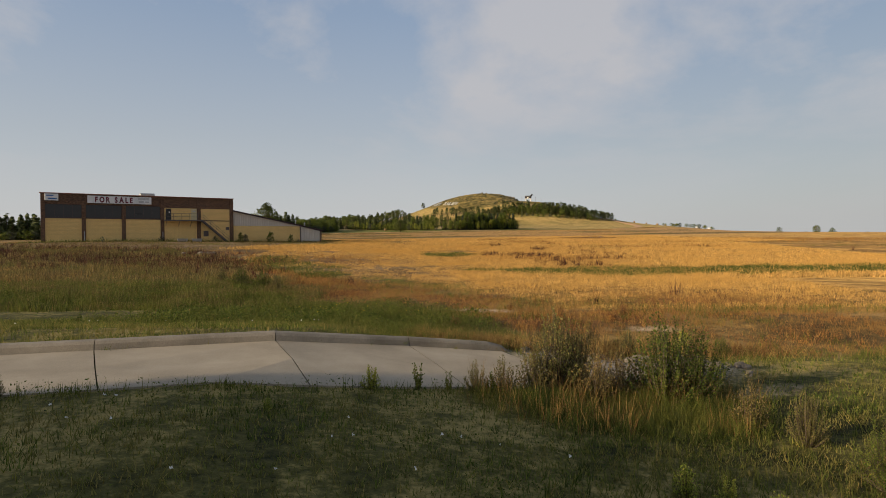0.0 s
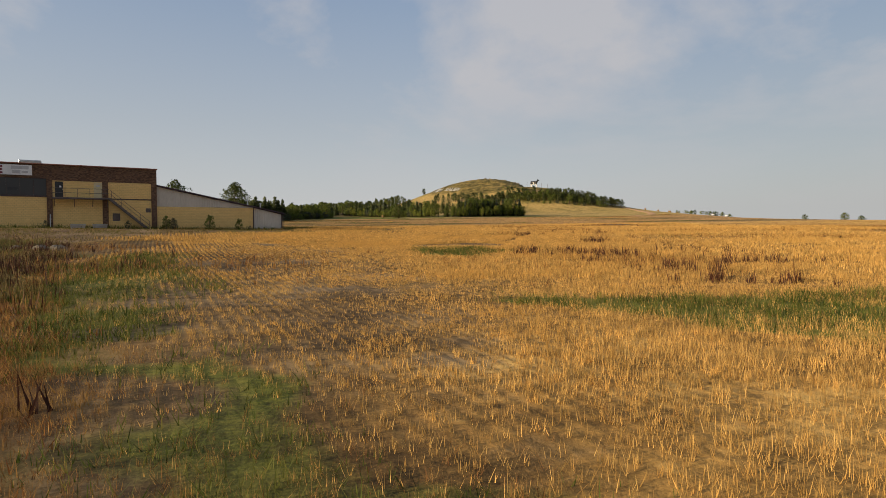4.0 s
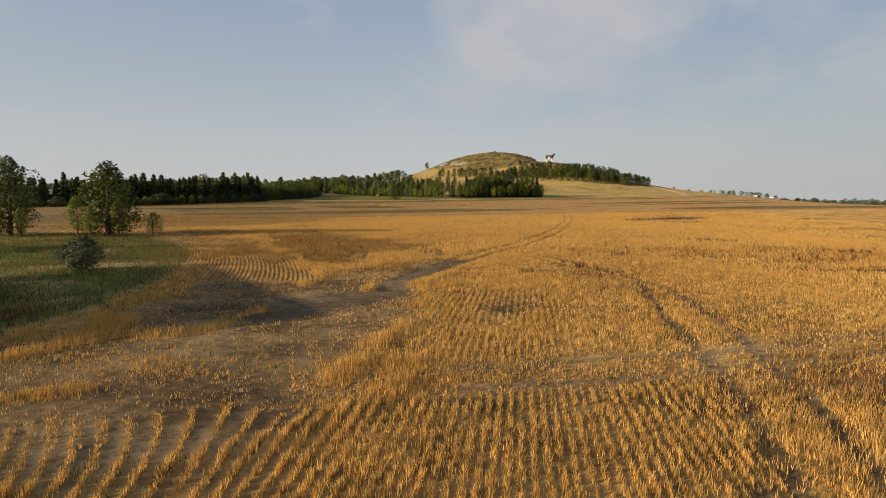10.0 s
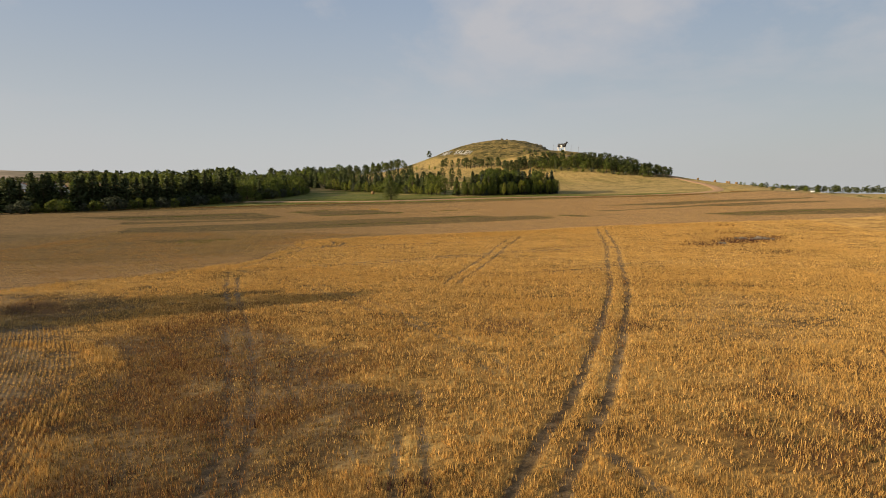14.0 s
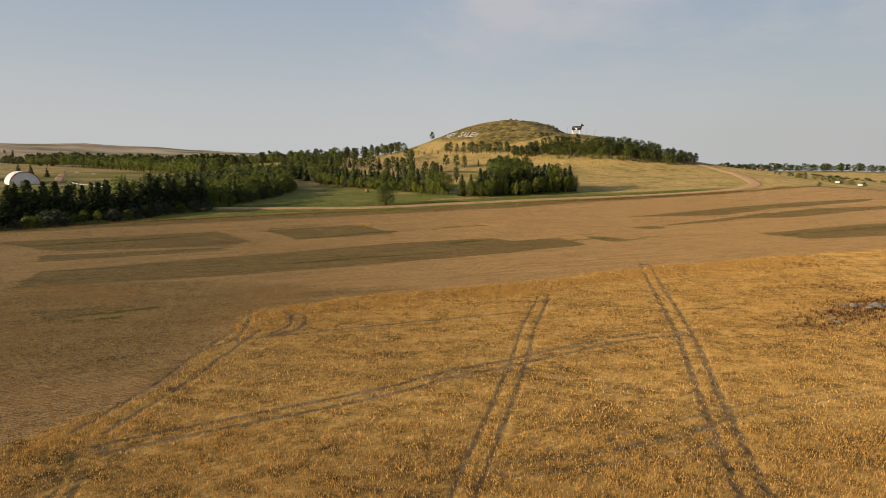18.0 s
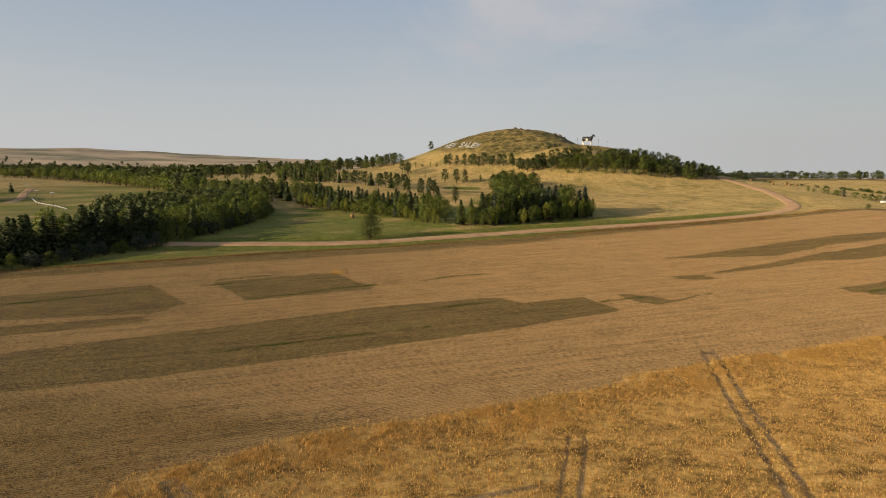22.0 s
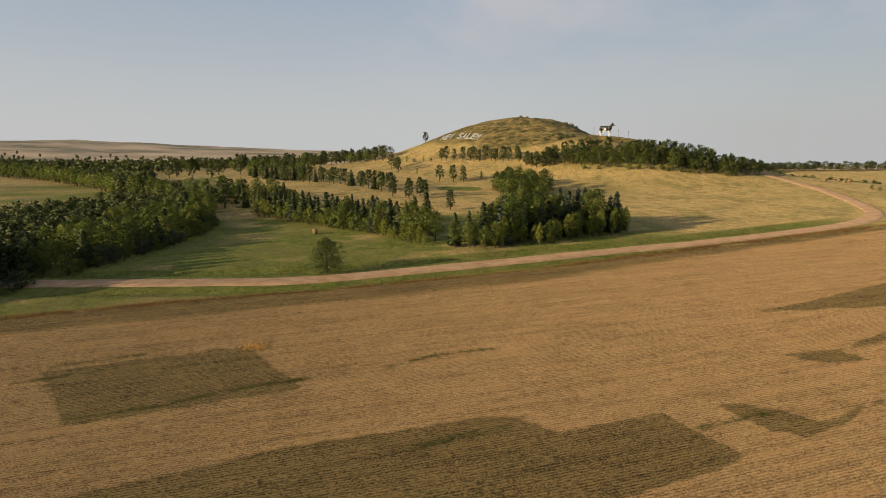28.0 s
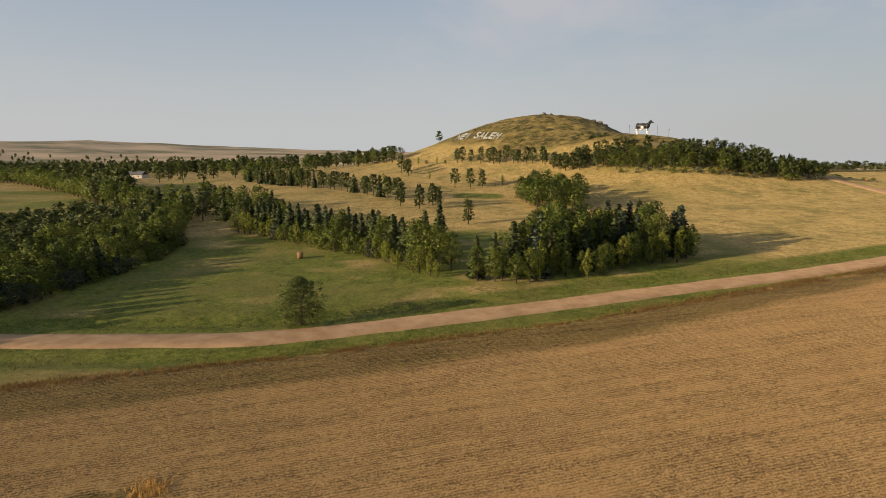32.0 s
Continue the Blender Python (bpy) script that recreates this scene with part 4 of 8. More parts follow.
    straw = mix(nt, calc(nt, "MULTIPLY", ramp(nt, noise_of(nt, 0.11, 5, 0.7), [(0.42, (0, 0, 0)), (0.62, (0.6, 0.6, 0.6))]), attr("rusted").outputs["Fac"]), straw, ramp(nt, f, [(0.34, (0.11, 0.062, 0.024)), (0.62, (0.36, 0.20, 0.06))]))
    straw = mix(nt, attr("thin").outputs["Fac"], straw, mix(nt, calc(nt, "ADD", 0.12, calc(nt, "MULTIPLY", rows_, 0.45)), soilc, litter))
    sere = ramp(nt, noise_of(nt, 0.17, 6, 0.7, None, (0.3, 1.0, 1.0)), [(0.50, (0, 0, 0)), (0.62, (0.65, 0.65, 0.65))])
    straw = mix(nt, calc(nt, "MULTIPLY", sere, attr("rusted").outputs["Fac"]), straw, ramp(nt, f, [(0.35, (0.045, 0.026, 0.011)), (0.62, (0.20, 0.115, 0.04))]))
    col = mix(nt, part_of(g_stub), col, straw)
    pr = ramp(nt, f, [(0.34, (0.045, 0.035, 0.013)), (0.49, (0.13, 0.086, 0.031)), (0.63, (0.28, 0.185, 0.072))])
    col = mix(nt, part_of(attr("poor").outputs["Fac"]), col, pr)
    br = ramp(nt, fs, [(0.41, (0.045, 0.027, 0.012)), (0.475, (0.185, 0.113, 0.045)), (0.56, (0.48, 0.305, 0.125))])
    br = mix(nt, ramp(nt, streak, [(0.52, (0, 0, 0)), (0.64, (0.4, 0.4, 0.4))]), br, (0.36, 0.19, 0.068))
    br = mix(nt, calc(nt, "MULTIPLY", swath, 0.16), br, (0.24, 0.15, 0.07))
    br = mix(nt, calc(nt, "MULTIPLY", n_big, 0.3), br, (0.31, 0.185, 0.076))
    col = mix(nt, part_of(g_brown), col, br)
    ol = ramp(nt, fs, [(0.41, (0.021, 0.0155, 0.006)), (0.475, (0.079, 0.055, 0.019)), (0.56, (0.235, 0.157, 0.055))])
    ol = mix(nt, calc(nt, "MULTIPLY", calc(nt, "GREATER_THAN", streak, 0.60), 0.4), ol, (0.062, 0.070, 0.016))
    col = mix(nt, attr("dun").outputs["Fac"], col, mix(nt, 0.72, br, ol))
    col = mix(nt, part_of(g_olive, 0.5, 0.6), col, ol)
    we = ramp(nt, f, [(0.34, (0.024, 0.025, 0.008)), (0.50, (0.085, 0.074, 0.024)), (0.64, (0.22, 0.16, 0.06))])
    col = mix(nt, part_of(g_weed), col, we)
    gr = ramp(nt, f_s, [(0.34, (0.030, 0.043, 0.008)), (0.48, (0.088, 0.107, 0.018)), (0.64, (0.205, 0.193, 0.040))])
    gr = mix(nt, calc(nt, "MULTIPLY", patchy, 0.35), gr, (0.19, 0.145, 0.05))
    col = mix(nt, part_of(g_grass), col, gr)
    rd = ramp(nt, f, [(0.35, (0.060, 0.030, 0.013)), (0.62, (0.20, 0.105, 0.038))])
    lw = ramp(nt, f, [(0.36, (0.022, 0.024, 0.008)), (0.50, (0.095, 0.088, 0.026)), (0.62, (0.28, 0.22, 0.08))])
    col = mix(nt, attr("verge").outputs["Fac"], col, lw)
    col = mix(nt, part_of(g_red), col, rd)
    col = mix(nt, calc(nt, "MULTIPLY", part_of(g_soil, 0.45), 0.8), col, soilc)
    bt = ramp(nt, f, [(0.36, (0.020, 0.021, 0.007)), (0.48, (0.072, 0.062, 0.020)), (0.62, (0.19, 0.148, 0.052))])
    bt = mix(nt, ramp(nt, noise_of(nt, 0.10, 6, 0.7), [(0.47, (0, 0, 0)), (0.60, (0.75, 0.75, 0.75))]), bt, ramp(nt, f, [(0.36, (0.085, 0.065, 0.024)), (0.62, (0.31, 0.222, 0.080))]))
    col = mix(nt, part_of(attr("butte").outputs["Fac"]), col, bt)
    yd = ramp(nt, f, [(0.35, (0.12, 0.075, 0.05)), (0.62, (0.27, 0.19, 0.11))])
    col = mix(nt, part_of(attr("yard").outputs["Fac"]), col, yd)
    ck = ramp(nt, f, [(0.35, (0.17, 0.13, 0.085)), (0.62, (0.45, 0.365, 0.265))])
    col = mix(nt, part_of(g_chalk), col, ck)
    rk = ramp(nt, calc(nt, "ADD", calc(nt, "MULTIPLY", n_fine, 0.4), calc(nt, "MULTIPLY", n_grain, 0.6)), [(0.36, (0.07, 0.062, 0.052)), (0.5, (0.20, 0.178, 0.148)), (0.62, (0.40, 0.36, 0.30))])
    col = mix(nt, attr("rubble").outputs["Fac"], col, rk)
    # far dry grass, paled in its colour to stand for the haze
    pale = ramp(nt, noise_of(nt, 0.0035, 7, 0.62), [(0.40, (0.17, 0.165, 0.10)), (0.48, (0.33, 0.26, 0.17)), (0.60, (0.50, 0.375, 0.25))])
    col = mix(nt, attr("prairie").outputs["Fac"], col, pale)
    L.new(col, b.inputs["Base Color"])
    hgt = calc(nt, "ADD", calc(nt, "MULTIPLY", n_fine, 0.7), calc(nt, "ADD", calc(nt, "MULTIPLY", n_grain, 0.5), calc(nt, "MULTIPLY", calc(nt, "MULTIPLY", rows_, g_stub), 0.5)))
    bump(nt, b, hgt, 0.4, 0.1)
    return m


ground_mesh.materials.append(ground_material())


# ---- small builders ----
def up(x, y):
    return float(height(x, y))


def part(name, bm, mat, parent, label=""):
    """Links a bmesh as one mesh object under a thing or part; made in the parent's own space."""
    me = bpy.data.meshes.new(name)
    bm.to_mesh(me)
    bm.free()
    me.materials.append(mat)
    ob = new(name, me)
    if parent:
        ob.parent = parent
    if label:
        tagged(ob, label)
    return ob


def box(bm, x0, x1, y0, y1, z0, z1):
    r = bmesh.ops.create_cube(bm, size=1.0, matrix=Matrix.Translation(((x0 + x1) / 2, (y0 + y1) / 2, (z0 + z1) / 2)) @ Matrix.Diagonal((abs(x1 - x0), abs(y1 - y0), abs(z1 - z0), 1)))
    return r["verts"]


def boxed(x0, x1, y0, y1, z0, z1, bevel=0.0):
    bm = bmesh.new()
    box(bm, x0, x1, y0, y1, z0, z1)
    if bevel:
        bmesh.ops.bevel(bm, geom=bm.edges[:], offset=bevel, segments=1, affect="EDGES")
    return bm


def rod(bm, a, b, r0, r1=None, n=6):
    """A tapered bar from a to b."""
    a, b = Vector(a), Vector(b)
    d = b - a
    m = Matrix.Translation((a + b) / 2) @ d.to_track_quat("Z", "Y").to_matrix().to_4x4()
    return bmesh.ops.create_cone(bm, cap_ends=True, segments=n, radius1=r0, radius2=r0 if r1 is None else r1, depth=d.length, matrix=m)["verts"]


def ribbon(pts, half, lift, crown=0.0, thick=0.3):
    """A road strip that follows the land, with sides."""
    bm = bmesh.new()
    rings = []
    for i, (x, y) in enumerate(pts):
        ax, ay = pts[max(i - 1, 0)]
        bx, by = pts[min(i + 1, len(pts) - 1)]
        l = math.hypot(bx - ax, by - ay)
        nx, ny = -(by - ay) / l, (bx - ax) / l
        ring = []
        w = half * (1 + 0.05 * math.sin(i * 1.7) + 0.04 * math.sin(i * 0.6))
        base = up(x, y) + lift
        for s, dz in ((-1.12, -thick), (-1, 0), (-0.5, crown * 0.75), (0, crown), (0.5, crown * 0.75), (1, 0), (1.12, -thick)):
            ring.append(bm.verts.new((x + nx * w * s, y + ny * w * s, base + dz + 0.35 * (up(x + nx * w * s, y + ny * w * s) - up(x, y)))))
        rings.append(ring)
    for a, b in zip(rings, rings[1:]):
        for i in range(6):
            bm.faces.new((a[i], b[i], b[i + 1], a[i + 1])).smooth = True
    bmesh.ops.recalc_face_normals(bm, faces=bm.faces[:])
    return bm


tagged(part("road", ribbon(LANE, 2.9, 0.02, 0.10), MAT_GRAVEL, None), "pinkish gravel lane curving between field and meadow", "road", kind="structure")


# ---- trees: each a tapered trunk with limbs and a crown of many small clumps ----
def mesh_from(name, verts, faces, mat, smooth=False):
    me = bpy.data.meshes.new(name)
    verts = np.asarray(verts, np.float32)
    faces = np.asarray(faces, np.int32)
    k = faces.shape[1]
    me.vertices.add(len(verts))
    me.vertices.foreach_set("co", verts.ravel())
    me.loops.add(faces.size)
    me.loops.foreach_set("vertex_index", faces.ravel())
    me.polygons.add(len(faces))
    me.polygons.foreach_set("loop_start", np.arange(0, faces.size, k, dtype=np.int32))
    if smooth:
        me.polygons.foreach_set("use_smooth", np.ones(len(faces), bool))
    me.update(calc_edges=True)
    me.validate()
    me.materials.append(mat)
    return me


def unit(rng, n):
    v = rng.normal(size=(n, 3))
    return v / np.linalg.norm(v, axis=1, keepdims=True)


def sprays(rng, centres, out_dirs, size, flat=0.5):
    """A pointed spray of foliage, a kite folded along its rib, at every centre."""
    n = len(centres)
    t = unit(rng, n)
    d = out_dirs + flat * t
    d /= np.linalg.norm(d, axis=1, keepdims=True)
    s = np.cross(d, unit(rng, n))
    s /= np.linalg.norm(s, axis=1, keepdims=True) + 1e-9
    nn = np.cross(d, s)
    sz = (size * (0.6 + 0.8 * rng.random(n)))[:, None]
    base, tip = centres - d * sz * 0.6, centres + d * sz * 0.75
    l, r = centres + s * sz * 0.5 - nn * sz * 0.22, centres - s * sz * 0.5 - nn * sz * 0.22
    verts = np.stack([base, l, tip, r], 1).reshape(-1, 3)
    k = np.arange(n)[:, None] * 4
    faces = np.concatenate([k + np.array([[0, 1, 2]]), k + np.array([[0, 2, 3]])])
    return verts, faces


def crown_mesh(verts, out, mat, name="crown"):
    """Sprays of foliage that shade as one rounded crown: each is turned and lit by the way that it faces out of the tree."""
    q = np.array(verts, float).reshape(-1, 4, 3)
    out = out + 0.38 * np.random.default_rng(len(q)).normal(size=out.shape)
    out /= np.linalg.norm(out, axis=1, keepdims=True) + 1e-9
    turned = (np.cross(q[:, 2] - q[:, 0], q[:, 3] - q[:, 1]) * out).sum(1) < 0
    q[turned] = q[turned][:, [0, 3, 2, 1]]
    k = np.arange(len(q))[:, None] * 4
    faces = np.concatenate([k + np.array([[0, 1, 2]]), k + np.array([[0, 2, 3]])])
    me = mesh_from(name, q.reshape(-1, 3), faces, mat, True)
    me.normals_split_custom_set_from_vertices(np.repeat(out, 4, 0).astype(np.float32))
    return me


def out_of(verts, h, wide, cone=False):
    """The way out of a crown of that height and width, for each of its sprays."""
    c = np.array(verts, float).reshape(-1, 4, 3).mean(1)
    if cone:
        r = np.hypot(c[:, 0], c[:, 1])[:, None] + 0.05
        return np.column_stack([c[:, :2] / r, np.full(len(c), 0.42)])
    o = np.column_stack([c[:, 0] / wide, c[:, 1] / wide, (c[:, 2] - 0.42 * h) / (0.5 * h)])
    return o / (np.linalg.norm(o, axis=1, keepdims=True) + 0.05)


def trunk_mesh(name, h, r, limbs, lean=0.0, n=7):
    bm = bmesh.new()
    rod(bm, (0, 0, -0.4), (lean * 0.4, 0, h * 0.5), r * 1.25, r * 0.8, n)
    rod(bm, (lean * 0.4, 0, h * 0.48), (lean, 0, h * 0.97), r * 0.8, r * 0.15, n)
    for (z, ang, ln, rise) in limbs:
        x0 = lean * z / h
        rod(bm, (x0, 0, z), (x0 + math.cos(ang) * ln, math.sin(ang) * ln, z + rise), r * 0.32, r * 0.07, 5)
    me = bpy.data.meshes.new(name)
    bm.to_mesh(me)
    bm.free()
    me.materials.append(MAT_BARK)
    return me


def conifer(seed, h=10.0, wide=2.3, bare=0.06, mat=None, dense=1.0):
    """Spruce: whorls of drooping boughs, narrow top."""
    rng = np.random.default_rng(seed)
    c, d = [], []
    limbs = []
    z = h * bare
    while z < h * 0.985:
        u = (z - h * bare) / (h * (1 - bare))
        rad = wide * (1 - u) ** 0.85 * (0.82 + 0.35 * rng.random()) + 0.12
        nb = max(4, int((6 + 7 * (1 - u)) * dense))
        a0 = rng.random() * 6.28
        for i in range(nb):
            a = a0 + i * 6.283 / nb + rng.normal() * 0.2
            rr = rad * (0.72 + 0.5 * rng.random())
            m = max(2, int(rr / 0.34 * dense))
            if rng.random() < 0.12:
                limbs.append((z, a, rr * 0.8, -rr * 0.1))
            for j in range(m):
                q = (j + 0.6 + 0.3 * rng.random()) / m
                droop = -0.18 * rr * q + 0.1 * rr * q ** 3
                c.append((math.cos(a) * rr * q + rng.normal() * 0.08, math.sin(a) * rr * q + rng.normal() * 0.08, z + droop + rng.normal() * 0.07))
                d.append((math.cos(a), math.sin(a), -0.25 + 0.3 * q))
        z += h * 0.034 * (0.8 + 0.4 * rng.random())
    c.append((0, 0, h * 0.99))
    d.append((0, 0, 1.0))
    v, f = sprays(rng, np.array(c), np.array(d), 0.52 * (h / 10) ** 0.5, 0.35)
    return trunk_mesh("trunk", h, h * 0.016 + 0.03, limbs[:24]), crown_mesh(v, out_of(v, h, wide, True), mat or MAT_SPRUCE)


def pine(seed, h=9.0, wide=2.6, bare=0.22, mat=None):
    """Ponderosa pine: a bare foot, tufts on rising limbs, a broken outline."""
    rng = np.random.default_rng(seed)
    c, d, limbs = [], [], []
    nl = 30
    for i in range(nl):
        u = (i + rng.random()) / nl
        z = h * (bare + (0.97 - bare) * u)
        rad = wide * (0.55 + 0.9 * u - 1.25 * u * u + 0.1) * (0.65 + 0.6 * rng.random())
        a = i * 2.4 + rng.normal() * 0.4
        rise = rad * 0.25 * rng.random()
        limbs.append((z - rise * 0.5, a, rad * 0.9, rise))
        tip = np.array((math.cos(a) * rad * 0.78, math.sin(a) * rad * 0.78, z + rise * 0.6))
        n = int(16 + 10 * rng.random())
        o = unit(rng, n)
        rr = 0.55 + 0.25 * rng.random()
        pts = tip + o * np.array((rr * 1.25, rr * 1.25, rr * 0.75)) * (0.4 + 0.6 * rng.random((n, 1)))
        c.append(pts)
        d.append(o + np.array((0, 0, 0.35)))
    v, f = sprays(rng, np.concatenate(c), np.concatenate(d), 0.42, 0.5)
    return trunk_mesh("trunk", h, h * 0.02 + 0.03, limbs), crown_mesh(v, out_of(v, h, wide), mat or MAT_PINE)


def broadleaf(seed, h=8.0, wide=3.0, bare=0.12, lobes=18, mat=None, leaf=0.25, per=80, tall=1.0):
    """A leafy tree: limbs that end in lobes of leaf clumps, with gaps between."""
    rng = np.random.default_rng(seed)
    c, d, limbs = [], [], []
    for i in range(lobes):
        u = (i + 0.5) / lobes
        z = h * (bare + 0.1 + (0.86 - bare) * u)
        prof = (math.sin(math.pi * min(1, 0.18 + 0.82 * u) ** 1.05) ** 0.6) if u < 0.97 else 0.3
        a = i * 2.4 + rng.normal() * 0.5
        rad = wide * prof * (0.45 + 0.4 * rng.random()) * (0.25 if u > 0.9 else 1)
        limbs.append((max(h * bare, z - h * 0.16), a, rad * 0.9, h * 0.13))
        cen = np.array((math.cos(a) * rad, math.sin(a) * rad, z))
        rr = wide * (0.30 + 0.22 * rng.random()) * (0.8 if u > 0.8 else 1)
        o = unit(rng, per)
        pts = cen + o * np.array((rr, rr, rr * 0.85 * tall)) * (0.45 + 0.6 * rng.random((per, 1)) ** 0.6)
        c.append(pts)
        d.append(o + np.array((0, 0, -0.1)))
    v, f = sprays(rng, np.concatenate(c), np.concatenate(d), leaf, 0.8)
    return trunk_mesh("trunk", h * 0.8, h * 0.02 + 0.03, limbs, 0.3 * rng.normal()), crown_mesh(v, 0.65 * out_of(v, h, wide) + 0.5 * np.concatenate(d), mat or MAT_LEAF)


BASE_H = {"spruce": 10, "blue_spruce": 10, "pine": 9, "broadleaf_tree": 8, "poplar": 8, "shrub": 3, "silver_shrub": 3, "cottonwood": 10}
KINDS = {
    "spruce": [conifer(11, 10, 2.2), conifer(12, 10, 1.9), conifer(13, 10, 2.5, 0.03), conifer(14, 10, 1.7)],
    "blue_spruce": [conifer(21, 10, 2.5, 0.02, MAT_BLUE)],
    "pine": [pine(31), pine(32, 9, 2.2, 0.18), pine(33, 9, 2.9, 0.26), pine(34, 9, 2.4, 0.15)],
    "broadleaf_tree": [broadleaf(41), broadleaf(42, 8, 2.6), broadleaf(43, 8, 3.3), broadleaf(44, 8, 2.2, 0.08)],
    "poplar": [broadleaf(51, 8, 1.7, 0.05, 18, MAT_POPLAR, 0.20, 75, 1.3), broadleaf(52, 8, 1.4, 0.04, 16, MAT_POPLAR, 0.20, 75, 1.4), broadleaf(53, 8, 2.0, 0.06, 18, MAT_POPLAR, 0.20, 75, 1.2)],
    "shrub": [broadleaf(61, 3, 1.5, 0.0, 10, MAT_SHRUB, 0.22, 40), broadleaf(62, 3, 1.3, 0.0, 9, MAT_LEAF, 0.22, 40)],
    "silver_shrub": [broadleaf(63, 3, 1.6, 0.0, 24, MAT_SHRUB, 0.13, 110, 1.0)],
    "cottonwood": [broadleaf(71, 10, 3.3, 0.02, 30, MAT_DARKLEAF, 0.20, 150, 1.1), broadleaf(72, 10, 2.9, 0.02, 30, MAT_DARKLEAF, 0.20, 150, 1.15)]}
WORDS = {"spruce": ("dark green spruce", "spruce tree"), "blue_spruce": ("silvery blue spruce", "spruce tree"),
         "pine": ("dark pine with bare foot", "pine tree"), "broadleaf_tree": ("dark green leafy tree", "tree"),
         "poplar": ("slender yellow-green poplar", "poplar tree"), "shrub": ("grey-green bushy shrub", "shrub"), "silver_shrub": ("round silvery blue-green bush", "shrub"), "cottonwood": ("tall leafy green tree", "tree")}


def thinned(me, keep, grow, seed, h=9.0, wide=2.5, cone=False):
    """A lighter copy of a crown for trees far off: fewer sprays, each larger."""
    co = np.empty(len(me.vertices) * 3, np.float32)
    me.vertices.foreach_get("co", co)
    q = co.reshape(-1, 4, 3)
    q = q[np.random.default_rng(seed).random(len(q)) < keep]
    c = q.mean(1, keepdims=True)
    q = c + (q - c) * grow
    return crown_mesh(q, out_of(q, h, wide, cone), me.materials[0])


FAR_KINDS = {k: [(trunk_mesh("trunk", BASE_H[k] * 0.85, BASE_H[k] * 0.022, [], 0.0, 5), thinned(cm, 0.40, 1.5, i, BASE_H[k], 0.3 * BASE_H[k], "spruce" in k)) for i, (tm, cm) in enumerate(v)] for k, v in KINDS.items()}
CROWD_KINDS = {k: [(None, thinned(cm, 0.2, 2.1, i, BASE_H[k], 0.3 * BASE_H[k], "spruce" in k)) for i, (tm, cm) in enumerate(v)] for k, v in KINDS.items()}
tree_rng = random.Random(5)
crowd = []


def plant(kind, x, y, h, where="", group="", wide=1.0, which=None, counted=True):
    """One tree at its place on the ground, h metres high."""
    k = tree_rng.randrange(len(KINDS[kind])) if which is None else which
    far = y > 500 or x < -170 or not counted
    tm, cm = (KINDS if not far else FAR_KINDS if counted else CROWD_KINDS)[kind][k]
    s = h / BASE_H[kind]
    m = Matrix.Translation((x, y, up(x, y) - 0.05)) @ Matrix.Rotation(tree_rng.random() * 6.283, 4, "Z") @ Matrix.Diagonal((s * wide, s * wide, s, 1))
    if not counted:
        crowd.append((cm, m))
        return None
    root = new(kind)
    root.empty_display_size = 0.5
    root.matrix_basis = m
    for nm, me in (("trunk", tm), ("crown", cm)):
        o = new(nm, me)
        o.parent = root
    label, cat = WORDS[kind]
    tagged(root, label + (" " + where if where else ""), cat, group)
    return root


def scatter(kinds, pts, n, gap, hs, where, group, wide=(0.85, 1.15), seed=1, count=10000, front=None):
    """Trees at random in a polygon of the plan, no two nearer than gap."""
    rng = random.Random(seed)
    xs, ys = [p[0] for p in pts], [p[1] for p in pts]
    done, tries = [], 0
    while len(done) < n and tries < n * 60:
        tries += 1
        x, y = rng.uniform(min(xs), max(xs)), rng.uniform(min(ys), max(ys))
        if poly_mask(np.array([x]), np.array([y]), pts, 0.01)[0] < 0.5 or any((x - a) ** 2 + (y - b) ** 2 < gap * gap for a, b in done):
            continue
        done.append((x, y))
    if front:
        done.sort(key=front)
    for i, (x, y) in enumerate(done):
        plant(rng.choice(kinds), x, y, rng.uniform(*hs), where, group, rng.uniform(*wide), None, i < count)


def along(kinds, pts, step, hs, where, group, jitter=1.0, wide=(0.85, 1.15), seed=1, counted=True):
    rng = random.Random(seed)
    line = smooth_line(pts, step)
    for x, y in line:
        plant(rng.choice(kinds), x + rng.uniform(-jitter, jitter), y + rng.uniform(-jitter, jitter), rng.uniform(*hs), where, group, rng.uniform(*wide), None, counted)


def shifted(pts, dx, dy):
    return [(x + dx, y + dy) for x, y in pts]


# the tree that stands alone by the lane
plant("cottonwood", -29.3, 391.0, 8.2, "standing alone beside the lane", which=0, wide=1.5)
# shelter belt along the west end of the field: tall spruces behind a low fringe of bushes
BELT = [(-93, 380), (-103, 365), (-114, 349), (-127, 341), (-138, 332), (-165, 318), (-205, 302), (-265, 284), (-330, 268)]
along(["shrub", "shrub", "broadleaf_tree"], BELT, 2.6, (3.0, 5.0), "in the shelter belt", "bushes of the shelter belt", 1.2, (1.0, 1.5), seed=21)
along(["spruce"], shifted(BELT, -6, 5), 3.2, (11, 14.5), "in the shelter belt", "spruces of the shelter belt", 0.8, (1.0, 1.2), seed=22)
along(["spruce", "spruce", "broadleaf_tree"], shifted(BELT, -11, 9), 4.0, (10, 14), "in the shelter belt", "spruces of the shelter belt", 1.2, (0.9, 1.2), seed=23)
along(["broadleaf_tree", "spruce"], shifted(BELT, -17, 14), 5.0, (9, 12), "", "", 1.6, (1.0, 1.3), seed=24, counted=False)
